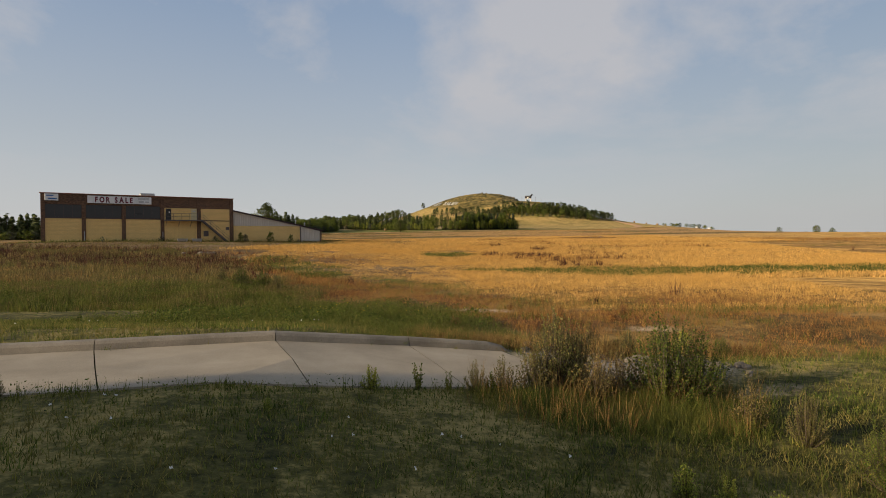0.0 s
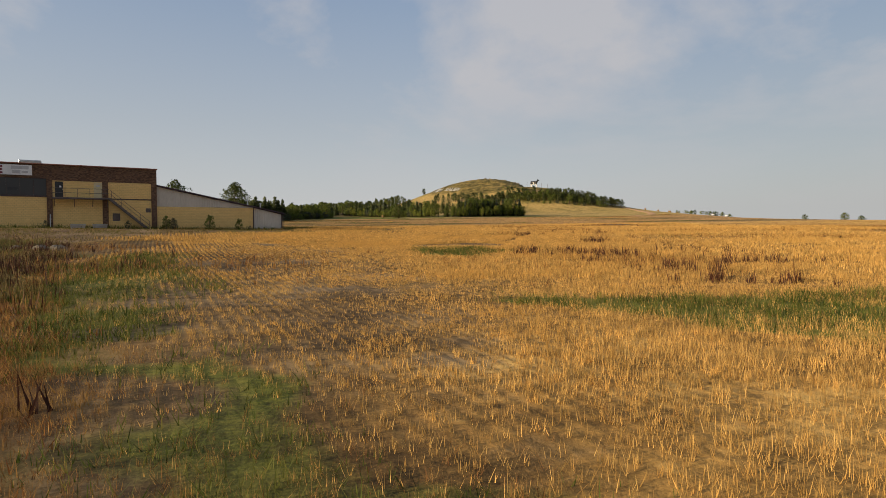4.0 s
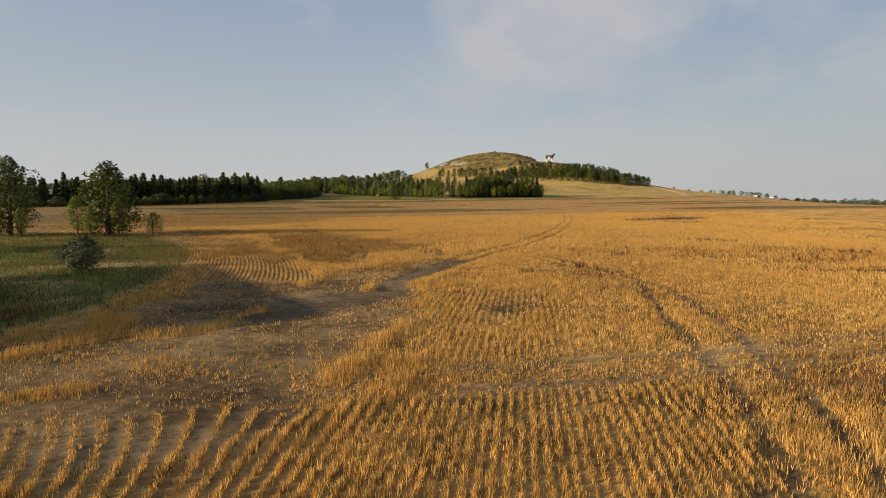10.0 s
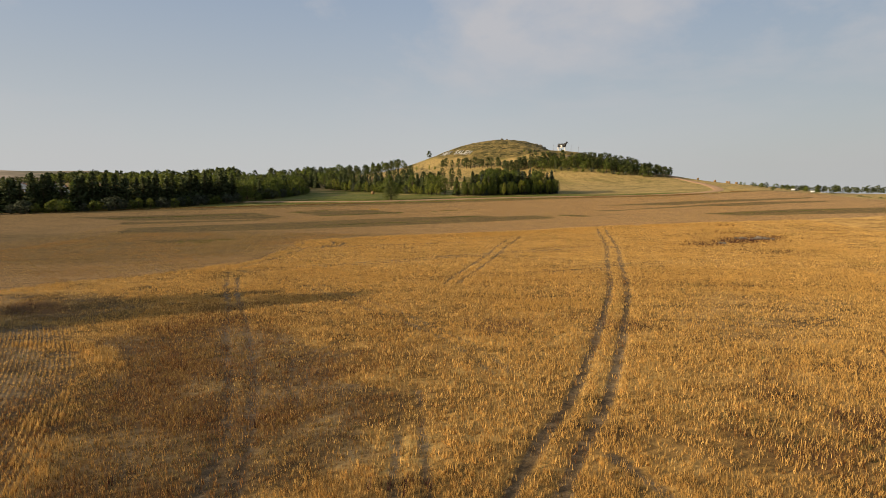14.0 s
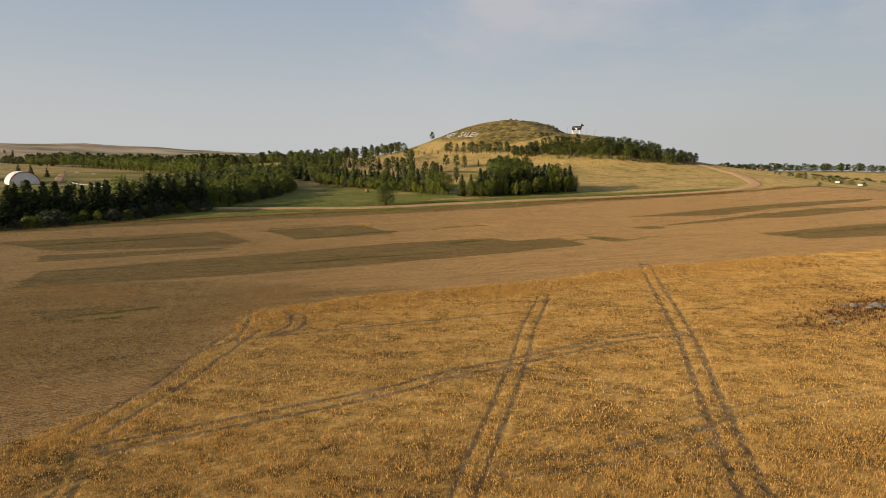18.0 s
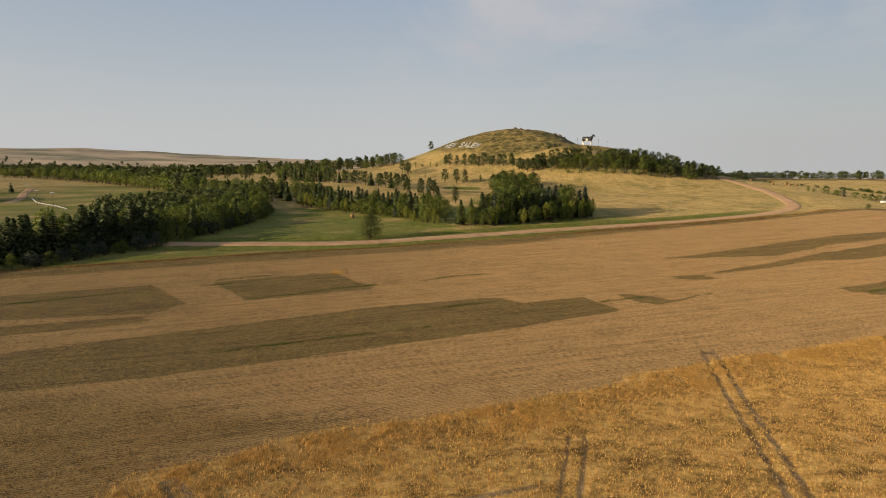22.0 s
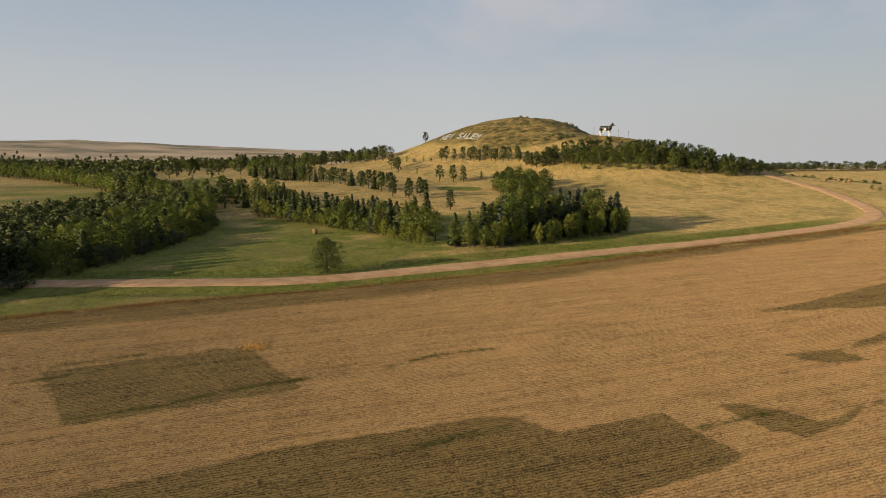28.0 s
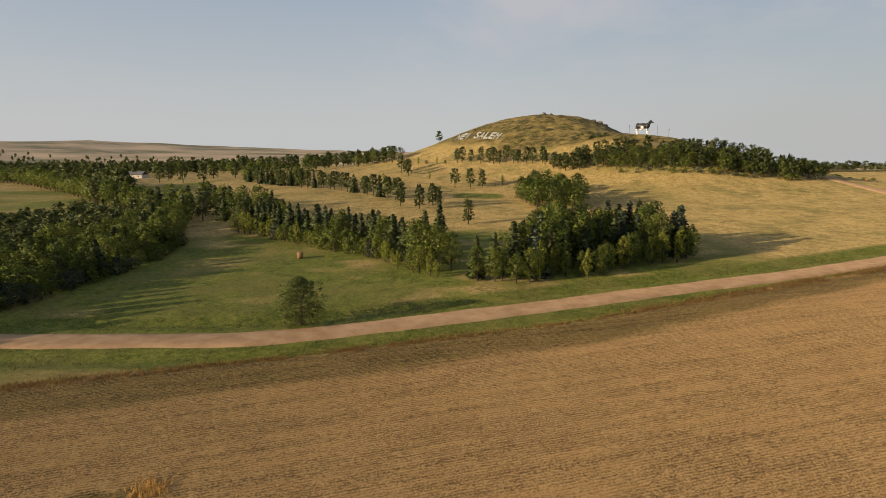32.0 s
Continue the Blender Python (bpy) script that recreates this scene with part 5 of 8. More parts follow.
# dense wood beside the meadow
scatter(["broadleaf_tree", "broadleaf_tree", "broadleaf_tree", "spruce"], [(-100, 391), (-93, 392), (-88, 400), (-86, 415), (-83, 437), (-86, 458), (-104, 500), (-128, 508), (-152, 506), (-162, 492), (-168, 474), (-140, 420), (-120, 394)], 190, 4.6, (7.0, 9.8), "in the dense wood by the meadow", "trees of the western wood", (1.0, 1.45), seed=25, count=70, front=lambda p: -p[0])
along(["shrub", "broadleaf_tree"], [(-100, 389), (-92, 391), (-87, 399), (-85, 412), (-81, 437), (-84, 459)], 3.0, (2.5, 5.0), "at the edge of the wood", "bushes at the wood's edge", 1.0, (1.0, 1.5), seed=26)
scatter(["broadleaf_tree", "pine", "spruce"], [(-104, 500), (-70, 478), (-62, 486), (-72, 508), (-110, 540), (-150, 548), (-128, 508)], 48, 4.2, (7.0, 10.0), "behind the meadow", "trees behind the meadow", (0.95, 1.3), seed=27)
# tree line behind the western lawn
along(["broadleaf_tree", "broadleaf_tree", "pine"], [(-150, 540), (-171, 554), (-221, 608), (-273, 652), (-322, 690), (-420, 730)], 4.4, (9, 12.5), "along the edge of the lawn", "trees behind the lawn", 1.8, (1.0, 1.4), seed=28)
along(["broadleaf_tree", "pine"], [(-160, 560), (-221, 624), (-273, 668), (-340, 712), (-440, 760)], 5.0, (11, 14.5), "", "", 2.5, (1.0, 1.4), seed=29, counted=False)
# row that closes the meadow: spruces behind young poplars
ROW = [(-74, 474), (-66, 470), (-57, 463), (-48, 457), (-39, 451), (-30, 445), (-21, 435), (-14, 426), (-8, 422)]
along(["poplar", "poplar", "broadleaf_tree", "shrub"], ROW, 2.3, (4.0, 7.0), "in the tree row behind the meadow", "poplars of the meadow row", 0.8, (0.9, 1.2), seed=30)
along(["spruce", "spruce", "broadleaf_tree"], shifted(ROW, 2.0, 6), 2.8, (8, 11), "in the tree row behind the meadow", "spruces of the meadow row", 0.8, (0.9, 1.15), seed=31)
along(["spruce", "blue_spruce", "broadleaf_tree"], shifted(ROW[:7], 3.0, 12), 3.2, (7, 10), "in the tree row behind the meadow", "spruces of the meadow row", 1.0, (0.9, 1.15), seed=32)
for sx, sy, sh in ((-20.7, 442, 11), (-13.1, 448.4, 11), (-9.8, 455.7, 11.5), (0.3, 420, 9.5), (4.3, 425, 9.5)):
    plant("spruce", sx, sy, sh, "in the tree row behind the meadow", "spruces of the meadow row")
# clump by the lane, running back into a grove
CLUMP = [(1, 419), (6, 418), (11, 417), (18, 424), (25, 422), (33, 430), (42, 435), (50, 440), (55, 449)]
along(["poplar", "poplar", "broadleaf_tree"], CLUMP, 2.4, (5.5, 8.5), "in the clump beside the lane", "poplars of the clump", 0.8, (0.75, 1.05), seed=33)
scatter(["spruce", "broadleaf_tree", "broadleaf_tree", "spruce", "blue_spruce"], [(4, 423), (12, 421), (20, 427), (33, 433), (51, 443), (54, 452), (40, 456), (24, 448), (8, 434)], 40, 3.4, (9.5, 13), "in the clump beside the lane", "trees of the clump", (0.85, 1.1), seed=34)
scatter(["broadleaf_tree", "cottonwood"], [(5, 426), (12, 430), (28, 446), (30, 462), (24, 474), (16, 452)], 9, 4, (10, 12.5), "in the clump beside the lane", "leafy trees of the clump", (1.0, 1.2), seed=35)
scatter(["broadleaf_tree", "cottonwood", "broadleaf_tree"], [(24, 508), (40, 508), (43, 545), (36, 562), (17, 552), (20, 530)], 24, 4.2, (8.5, 11.5), "in the grove on the pasture", "trees of the grove", (1.0, 1.3), seed=36)
# pines on the dry pasture
for sx, sy, sh in ((-10, 575, 9), (-2.7, 575, 9), (2.8, 575.5, 8.6), (-2.4, 487.4, 8.2), (-29.2, 522.6, 9.2), (-21.3, 517, 9), (-14.5, 520.6, 8), (-17, 525, 8.5), (-42, 627.5, 9.5), (-36.4, 614, 9.0), (-38, 620, 8.5)):
    plant("pine", sx, sy, sh, "alone on the dry pasture", "pines on the pasture")
plant("poplar", 12.6, 580, 5.0, "on the dry pasture", "young trees on the pasture")
along(["pine", "pine", "spruce"], [(-110, 601), (-93, 589), (-82, 577), (-74, 576), (-66, 567), (-57, 561), (-49, 554), (-41, 544), (-33, 534)], 4.0, (7, 9.5), "in a row across the pasture", "pines in the pasture row", 1.5, (0.95, 1.25), seed=37)
along(["pine", "spruce", "broadleaf_tree"], [(-135, 636), (-122, 615), (-100, 600), (-86, 586)], 4.5, (7.5, 10), "in a row across the pasture", "pines in the pasture row", 2.5, (0.95, 1.25), seed=38)
scatter(["pine", "broadleaf_tree"], [(-80, 690), (-52, 668), (-48, 676), (-70, 702)], 16, 4.0, (8, 11), "on the butte's western slope", "trees on the western slope", seed=39)
for i, (sx, sy) in enumerate(((-34, 643), (-29, 640), (-22.4, 635), (-17.6, 633), (-48, 600), (-60, 590), (-24, 600), (-4, 600))):
    plant(("poplar", "shrub")[i % 2], sx, sy, (4.2, 2.4)[i % 2], "on the dry pasture", "young trees on the pasture")
# pines and bushes along the foot of the butte and on its wooded spur
along(["pine"], [(-11, 631), (-3, 626), (6, 621), (13, 617), (23, 612), (33, 606), (42, 596)], 3.6, (7, 9.5), "along the foot of the butte", "trees at the foot of the butte", 1.2, (0.9, 1.15), seed=40)
scatter(["pine", "pine", "broadleaf_tree"], [(38, 596), (44, 592), (73, 584), (103, 580), (133, 580), (150, 582), (168, 588), (170, 600), (130, 604), (91, 596), (56, 602)], 110, 3.3, (6.5, 9.0), "along the foot of the butte", "trees at the foot of the butte", (1.0, 1.3), seed=41, count=60, front=lambda p: p[1])
along(["shrub"], [(70, 583), (103, 579), (133, 579), (150, 581)], 5.0, (2, 3.5), "along the foot of the butte", "bushes at the foot of the butte", 1.5, (1.1, 1.6), seed=42)
scatter(["shrub"], [(52, 628), (60, 636), (72, 630), (66, 622)], 16, 1.8, (1.2, 2.0), "in the scrub on the butte's flank", "scrub on the butte", (1.1, 1.6), seed=46)
scatter(["shrub"], [(70, 612), (76, 616), (84, 611), (80, 605)], 12, 1.8, (1.0, 1.7), "in the scrub on the butte's flank", "scrub on the butte", (1.1, 1.6), seed=47)
plant("pine", -26, 712, 8.0, "alone on the butte's western skyline", wide=1.2)
# wood and bushes on the eastern rise
scatter(["broadleaf_tree"], [(188, 650), (260, 652), (340, 650), (470, 660), (470, 690), (188, 690)], 85, 5.0, (6, 8.5), "on the eastern rise", "trees of the eastern wood", (1.1, 1.6), seed=43, count=25, front=lambda p: p[1])
along(["shrub", "broadleaf_tree"], [(208, 560), (213, 549), (216, 537), (224, 527), (224, 513), (228, 505)], 4.0, (2.5, 4.2), "on the eastern pasture", "bushes on the eastern pasture", 2.0, (1.1, 1.6), seed=44)
for sx, sy, sh in ((182.5, 469, 2.6), (244, 430, 4.2), (271, 430, 7), (283, 431, 5.6), (308, 430, 4.6)):
    plant("broadleaf_tree", sx, sy, sh, "on the eastern rise", wide=1.4)
along(["broadleaf_tree", "broadleaf_tree", "pine"], [(300, 960), (385, 1040), (470, 1085), (560, 1095), (660, 1100), (760, 1100)], 9.0, (9, 13), "on the far eastern skyline", "trees of the far eastern wood", 3.0, (1.2, 1.7), seed=51, counted=False)
along(["broadleaf_tree", "pine"], [(310, 985), (395, 1060), (480, 1105), (570, 1115), (760, 1118)], 9.0, (10, 14), "", "", 4.0, (1.2, 1.7), seed=52, counted=False)
# town trees to the north-west
scatter(["pine", "broadleaf_tree", "pine"], [(-110, 610), (-70, 690), (-110, 900), (-420, 1100), (-640, 900), (-450, 760), (-330, 715), (-200, 645)], 270, 7.0, (8, 12), "between the houses of the town", "trees of the town", (1.0, 1.4), seed=45, count=60, front=lambda p: p[1])
for sx, sy, sh in ((-308, 580, 9), (-324, 589, 9), (-302, 588, 7), (-335, 560, 9)):
    plant("spruce", sx, sy, sh, "beside the round-roofed hall", "spruces beside the hall")
# by the shed
plant("cottonwood", -66, 171, 11.6, "on rough grass behind the shed", which=0, wide=1.0)
plant("cottonwood", -52, 172, 11.0, "on rough grass behind the shed", which=1, wide=1.3)
for sx, sy, sh in ((-55, 169.5, 6.0), (-49.2, 170, 5.4), (-52.5, 168.5, 4.6), (-66.5, 168, 5.4), (-63, 169, 4.4), (-69, 170, 5.0)):
    plant("broadleaf_tree", sx, sy, sh, "at the foot of trees behind shed", "small trees behind the shed", 0.8)
plant("broadleaf_tree", -45.7, 173, 3.6, "on rough grass behind the shed")
# unseen tree hidden behind the shop, added to cast a shadow over the stubble
plant("cottonwood", -76, 134.5, 10.8, "unseen beside the shed, added for its shadow", which=0, wide=1.5)
plant("silver_shrub", -30.2, 131.5, 2.7, "on rough grass behind the shed", wide=1.15)
plant("silver_shrub", -36, 138, 1.6, "on rough grass behind the shed", wide=1.3)


# far woods, past counting
def far_woods():
    rng = np.random.default_rng(77)
    cs = []
    for x0, x1, y0, y1, n in ((-1300, -300, 1000, 1500, 450), (-900, -640, 500, 1000, 260), (-700, -330, 240, 420, 160), (-1500, -500, 1500, 1900, 200), (-900, -250, 850, 1400, 650), (-520, -180, 760, 1000, 120)):
        k = n
        px, py = rng.uniform(x0, x1, k), rng.uniform(y0, y1, k)
        keep = wob(px, py, 90, 3) + 0.5 * rng.random(k) > -0.1
        cs.append(np.column_stack([px[keep], py[keep]]))
    p = np.concatenate(cs)
    n = len(p)
    z = height(p[:, 0], p[:, 1])
    h = rng.uniform(7, 13, n)
    per = 30
    o = unit(rng, n * per)
    cen = np.repeat(np.column_stack([p, z + h * 0.5]), per, 0) + o * np.repeat(np.column_stack([h * 0.24, h * 0.24, h * 0.44]), per, 0) * (0.3 + 0.7 * rng.random((n * per, 1)))
    v, _ = sprays(rng, cen, o, 2.6, 0.6)
    vs, outs = [v], [o]
    for cm, m in crowd:
        co = np.empty(len(cm.vertices) * 3, np.float32)
        cm.vertices.foreach_get("co", co)
        mm = np.array(m)
        q = co.reshape(-1, 3) @ mm[:3, :3].T + mm[:3, 3]
        vs.append(q)
        z0, z1 = q[:, 2].min(), q[:, 2].max()
        outs.append(out_of(q - np.array((mm[0, 3], mm[1, 3], z0)), z1 - z0, 0.3 * (z1 - z0)))
    return crown_mesh(np.concatenate(vs), np.concatenate(outs), MAT_PINE, "far_woods")


tagged(new("far_woods", far_woods()), "distant dark green woods round the town", "woods", kind="stuff")


# ---- the empty shop with its lean-to ----
def blockwork(name, light, dark, joint, w, h, bump_by=0.4):
    """Laid blocks or bricks: courses with recessed joints, each piece a little different."""
    m, nt, b = material(name, 0.88, 0.2)
    co = nt.nodes.new("ShaderNodeTexCoord").outputs["Object"]
    sw = nt.nodes.new("ShaderNodeSeparateXYZ")
    nt.links.new(co, sw.inputs[0])
    cb = nt.nodes.new("ShaderNodeCombineXYZ")
    nt.links.new(calc(nt, "ADD", sw.outputs[0], sw.outputs[1]), cb.inputs[0])
    nt.links.new(sw.outputs[2], cb.inputs[1])
    br = nt.nodes.new("ShaderNodeTexBrick")
    nt.links.new(cb.outputs[0], br.inputs["Vector"])
    for k, v in (("Scale", 1.0), ("Mortar Size", 0.012), ("Brick Width", w), ("Row Height", h)):
        br.inputs[k].default_value = v
    br.inputs["Color1"].default_value, br.inputs["Color2"].default_value, br.inputs["Mortar"].default_value = (*light, 1), (*dark, 1), (*joint, 1)
    stain = noise_of(nt, 0.7, 5, 0.65, co)
    fine = noise_of(nt, 22, 3, 0.6, co)
    c = mix(nt, calc(nt, "MULTIPLY", stain, 0.55), br.outputs[0], tuple(v * 0.62 for v in light), "MIX")
    c = mix(nt, calc(nt, "MULTIPLY", fine, 0.25), c, dark)
    nt.links.new(c, b.inputs["Base Color"])
    bump(nt, b, calc(nt, "SUBTRACT", calc(nt, "MULTIPLY", fine, 0.3), br.outputs[1]), bump_by, 0.012)
    return m


MAT_YELLOW = blockwork("yellow_painted_block", (0.86, 0.61, 0.25), (0.78, 0.54, 0.21), (0.50, 0.35, 0.15), 0.4, 0.2, 0.6)
MAT_BRICK = blockwork("dark_brown_brick", (0.32, 0.175, 0.095), (0.030, 0.018, 0.016), (0.10, 0.08, 0.07), 0.22, 0.075, 0.8)
MAT_SIDING = grained("pale_metal_siding", (0.47, 0.425, 0.36), (0.59, 0.54, 0.47), 0.5, 8, 0.5, 0.4, 0.0, 0.04, (1, 1, 0.25))
MAT_TRIM = grained("dark_brown_trim", (0.05, 0.032, 0.03), (0.085, 0.055, 0.05), 1.0, 20, 0.55, 0.4, 0.0, 0.05)
MAT_COPING = grained("rusty_red_coping", (0.22, 0.09, 0.06), (0.32, 0.15, 0.10), 1.0, 12, 0.6, 0.3, 0.0, 0.05)
MAT_ROOF = grained("brown_metal_roof", (0.05, 0.035, 0.04), (0.09, 0.065, 0.07), 0.8, 12, 0.9, 0.1, 0.0, 0.05)
MAT_WHITE = grained("weathered_white_paint", (0.62, 0.62, 0.62), (0.78, 0.78, 0.77), 0.8, 25, 0.6, 0.3, 0.0, 0.05)
MAT_GREYPRINT = grained("faded_grey_print", (0.40, 0.40, 0.41), (0.52, 0.52, 0.53), 3.0, 25, 0.7, 0.2, 0.0, 0.0)
MAT_MAROON = grained("maroon_lettering", (0.10, 0.014, 0.025), (0.16, 0.025, 0.04), 2.0, 20, 0.6, 0.3, 0.0, 0.0)
MAT_BLUE_PRINT = grained("blue_lettering", (0.03, 0.10, 0.30), (0.06, 0.16, 0.42), 2.0, 20, 0.6, 0.3, 0.0, 0.0)
MAT_STEEL = grained("grey_painted_steel", (0.085, 0.068, 0.064), (0.15, 0.12, 0.11), 1.5, 20, 0.55, 0.4, 0.2, 0.05)
MAT_GALV = grained("galvanised_steel", (0.36, 0.38, 0.40), (0.52, 0.54, 0.56), 1.5, 20, 0.4, 0.5, 0.6, 0.05)
MAT_BLACK = grained("black_door_paint", (0.012, 0.012, 0.014), (0.03, 0.03, 0.032), 1.5, 20, 0.4, 0.4, 0.0, 0.03)
MAT_PALEDOOR = grained("pale_door_paint", (0.50, 0.42, 0.24), (0.60, 0.52, 0.32), 1.5, 20, 0.5, 0.3, 0.0, 0.03)


def glass(name, tint, rough=0.12):
    m, nt, b = material(name, rough, 0.6)
    n = noise_of(nt, 0.9, 4)
    nt.links.new(ramp(nt, n, [(0.3, tuple(v * 0.7 for v in tint)), (0.7, tint)]), b.inputs["Base Color"])
    return m


MAT_PANE = glass("dusty_dark_glass", (0.022, 0.020, 0.021), 0.3)
ux, uy = Vector((22.3, 14.4)).normalized()
SHOP_M = Matrix(((ux, -uy, 0, -58.2), (uy, ux, 0, 85.5), (0, 0, 1, 2.15), (0, 0, 0, 1)))


def text_mesh(body, size, depth=0.01, bold=0.0):
    """Letters of the built-in font as a mesh, from the lower left corner."""
    cu = bpy.data.curves.new("lettering", "FONT")
    cu.body, cu.size, cu.extrude, cu.offset = body, size, depth, bold
    ob = new("lettering", cu)
    bpy.context.view_layer.update()
    me = bpy.data.meshes.new_from_object(ob.evaluated_get(bpy.context.evaluated_depsgraph_get()))
    bpy.data.objects.remove(ob)
    bpy.data.curves.remove(cu)
    return me


def corrugated(x0, x1, z0, top0, top1, y, pitch=0.30, deep=0.035):
    """Ribbed sheet from x0 to x1 whose top slopes from top0 to top1."""
    bm = bmesh.new()
    n = max(1, round((x1 - x0) / pitch))
    cols = []
    for i in range(n):
        a = x0 + (x1 - x0) * i / n
        w = (x1 - x0) / n
        for f, d in ((0.0, 0), (0.62, 0), (0.70, deep), (0.92, deep)):
            cols.append((a + f * w, d))
    cols.append((x1, 0))
    vs = []
    for x, d in cols:
        t = top0 + (top1 - top0) * (x - x0) / (x1 - x0)
        vs.append((bm.verts.new((x, y - d, z0)), bm.verts.new((x, y - d, t)), bm.verts.new((x, y + 0.12, z0)), bm.verts.new((x, y + 0.12, t))))
    for a, b in zip(vs, vs[1:]):
        for i, j in ((0, 1), (1, 3), (3, 2), (2, 0)):
            bm.faces.new((a[i], a[j], b[j], b[i]))
    bmesh.ops.recalc_face_normals(bm, faces=bm.faces[:])
    return bm


def build_shop():
    shop = new("commercial_building")
    shop.matrix_basis = SHOP_M
    tagged(shop, "empty two-storey shop of dark brick and yellow block", "building")
    D = 24.0
    # piers, parapet and the walls behind them
    for a, b in ((-0.3, 0.25), (4.8, 5.35), (10.1, 10.65), (15.55, 16.1), (21.0, 21.6), (26.2, 26.8)):
        part("pier", boxed(a, b, -0.12, 0.5, -0.8, 7.25, 0.01), MAT_BRICK, shop)
    part("parapet", boxed(-0.3, 16.0, 0.0, 0.4, 5.72, 7.248), MAT_BRICK, shop, "dark brown brick parapet")
    part("parapet", boxed(16.0, 26.7, 0.0, 0.4, 5.52, 7.246), MAT_BRICK, shop, "dark brown brick parapet")
    part("coping", boxed(-0.42, 26.92, -0.22, 0.5, 7.255, 7.37, 0.02), MAT_COPING, shop, "rusty red metal coping")
    part("wall", boxed(26.45, 26.8, 0.5, D, -0.8, 7.25), MAT_BRICK, shop, "dark brown brick side wall")
    part("wall", boxed(-0.3, 0.05, 0.5, D, -0.8, 7.25), MAT_BRICK, shop, "dark brown brick side wall")
    part("wall", boxed(-0.3, 26.8, D - 0.3, D, -0.8, 7.2), MAT_BRICK, shop, "brick rear wall")
    part("roof", boxed(0.06, 26.44, 0.41, D - 0.31, 6.7, 6.85), MAT_ROOF, shop)
    part("coping", boxed(26.40, 26.92, 0.5, D + 0.05, 7.255, 7.37, 0.02), MAT_COPING, shop, "rusty red metal coping")
    bays = ((0.25, 4.8), (5.35, 10.1), (10.65, 15.55))
    for a, b in bays:
        part("block_panel", boxed(a, b, 0.02, 0.35, -0.8, 3.62), MAT_YELLOW, shop, "yellow painted block panel")
        part("sill", boxed(a, b, -0.04, 0.35, 3.622, 3.74), MAT_TRIM, shop)
        w = part("window_band", boxed(a, b, 0.10, 0.30, 3.742, 5.718), MAT_TRIM, shop, "band of dark dusty windows")
        n = 4
        for i in range(n):
            x0, x1 = a + (b - a) * i / n + 0.03, a + (b - a) * (i + 1) / n - 0.03
            part("pane", boxed(x0, x1, 0.085, 0.098, 3.80, 5.66), MAT_PANE, w)
    part("vent_opening", boxed(12.0, 12.95, 0.05, 0.084, 4.35, 4.66), MAT_BLACK, shop, "black vent opening")
    part("block_panel", boxed(16.1, 21.0, 0.02, 0.35, -0.8, 3.40), MAT_YELLOW, shop, "yellow painted block panel")
    part("block_panel", boxed(16.1, 21.0, 0.02, 0.35, 3.402, 5.518), MAT_YELLOW, shop, "yellow painted block panel")
    part("block_panel", boxed(21.6, 26.2, 0.02, 0.35, -0.8, 3.48), MAT_YELLOW, shop, "yellow painted block panel")
    part("trim_band", boxed(21.6, 26.2, -0.03, 0.35, 3.482, 3.62), MAT_TRIM, shop)
    part("block_panel", boxed(21.6, 26.2, 0.02, 0.35, 3.622, 5.518), MAT_YELLOW, shop, "yellow painted block panel")
    d = part("door", boxed(16.34, 17.12, -0.03, 0.015, 3.62, 5.42), MAT_BLACK, shop, "black upstairs door")
    part("notice", boxed(16.75, 16.95, -0.036, -0.031, 4.75, 4.95), MAT_WHITE, d)
    part("door_handle", boxed(17.02, 17.08, -0.09, -0.031, 4.5, 4.56), MAT_GALV, d)
    d = part("door", boxed(20.14, 20.98, -0.03, 0.015, 3.62, 5.45), MAT_PALEDOOR, shop, "pale yellow upstairs door")
    part("notice", boxed(20.4, 20.75, -0.036, -0.031, 4.95, 5.15), MAT_GREYPRINT, d)
    for x0, x1, z0, z1 in ((22.02, 22.80, 0.95, 1.86), (25.56, 26.10, 2.02, 2.52)):
        w = part("window", boxed(x0, x1, -0.03, 0.015, z0, z1, 0.01), MAT_STEEL, shop, "small grey louvred window")
        n = 6
        for i in range(n):
            z = z0 + 0.06 + (z1 - z0 - 0.12) * i / n
            bm = bmesh.new()
            box(bm, x0 + 0.05, x1 - 0.05, -0.07, -0.035, z, z + (z1 - z0) / n * 0.55)
            part("louvre", bm, MAT_STEEL, w)
    # landing and stair
    land = part("landing", boxed(16.02, 21.75, -1.25, -0.13, 3.42, 3.60, 0.01), MAT_STEEL, shop, "grey steel upstairs landing")
    for x in (16.3, 18.2, 20.0, 21.5):
        bm = bmesh.new()
        rod(bm, (x, -0.12, 2.6), (x, -1.15, 3.42), 0.04, n=5)
        part("bracket", bm, MAT_STEEL, land)
    for x in (16.08, 17.3, 18.5, 19.7, 20.9):
        bm = bmesh.new()
        rod(bm, (x, -1.2, 3.6), (x, -1.2, 4.62), 0.025, n=6)
        part("post", bm, MAT_STEEL, land)
    for z in (4.10, 4.62):
        bm = bmesh.new()
        rod(bm, (16.05, -1.2, z), (21.6, -1.2, z), 0.024, n=6)
        part("rail", bm, MAT_STEEL, land)
    stair = part("stair", boxed(21.70, 21.76, -1.2, -0.15, 3.4, 3.6), MAT_STEEL, shop, "grey steel outside stair")
    N = 20
    for i in range(N):
        t = (i + 0.5) / N
        x, z = 21.75 + 4.2 * t, 3.6 - 3.75 * t
        part("tread", boxed(x - 0.13, x + 0.13, -1.17, -0.18, z - 0.02, z + 0.02), MAT_STEEL, stair)
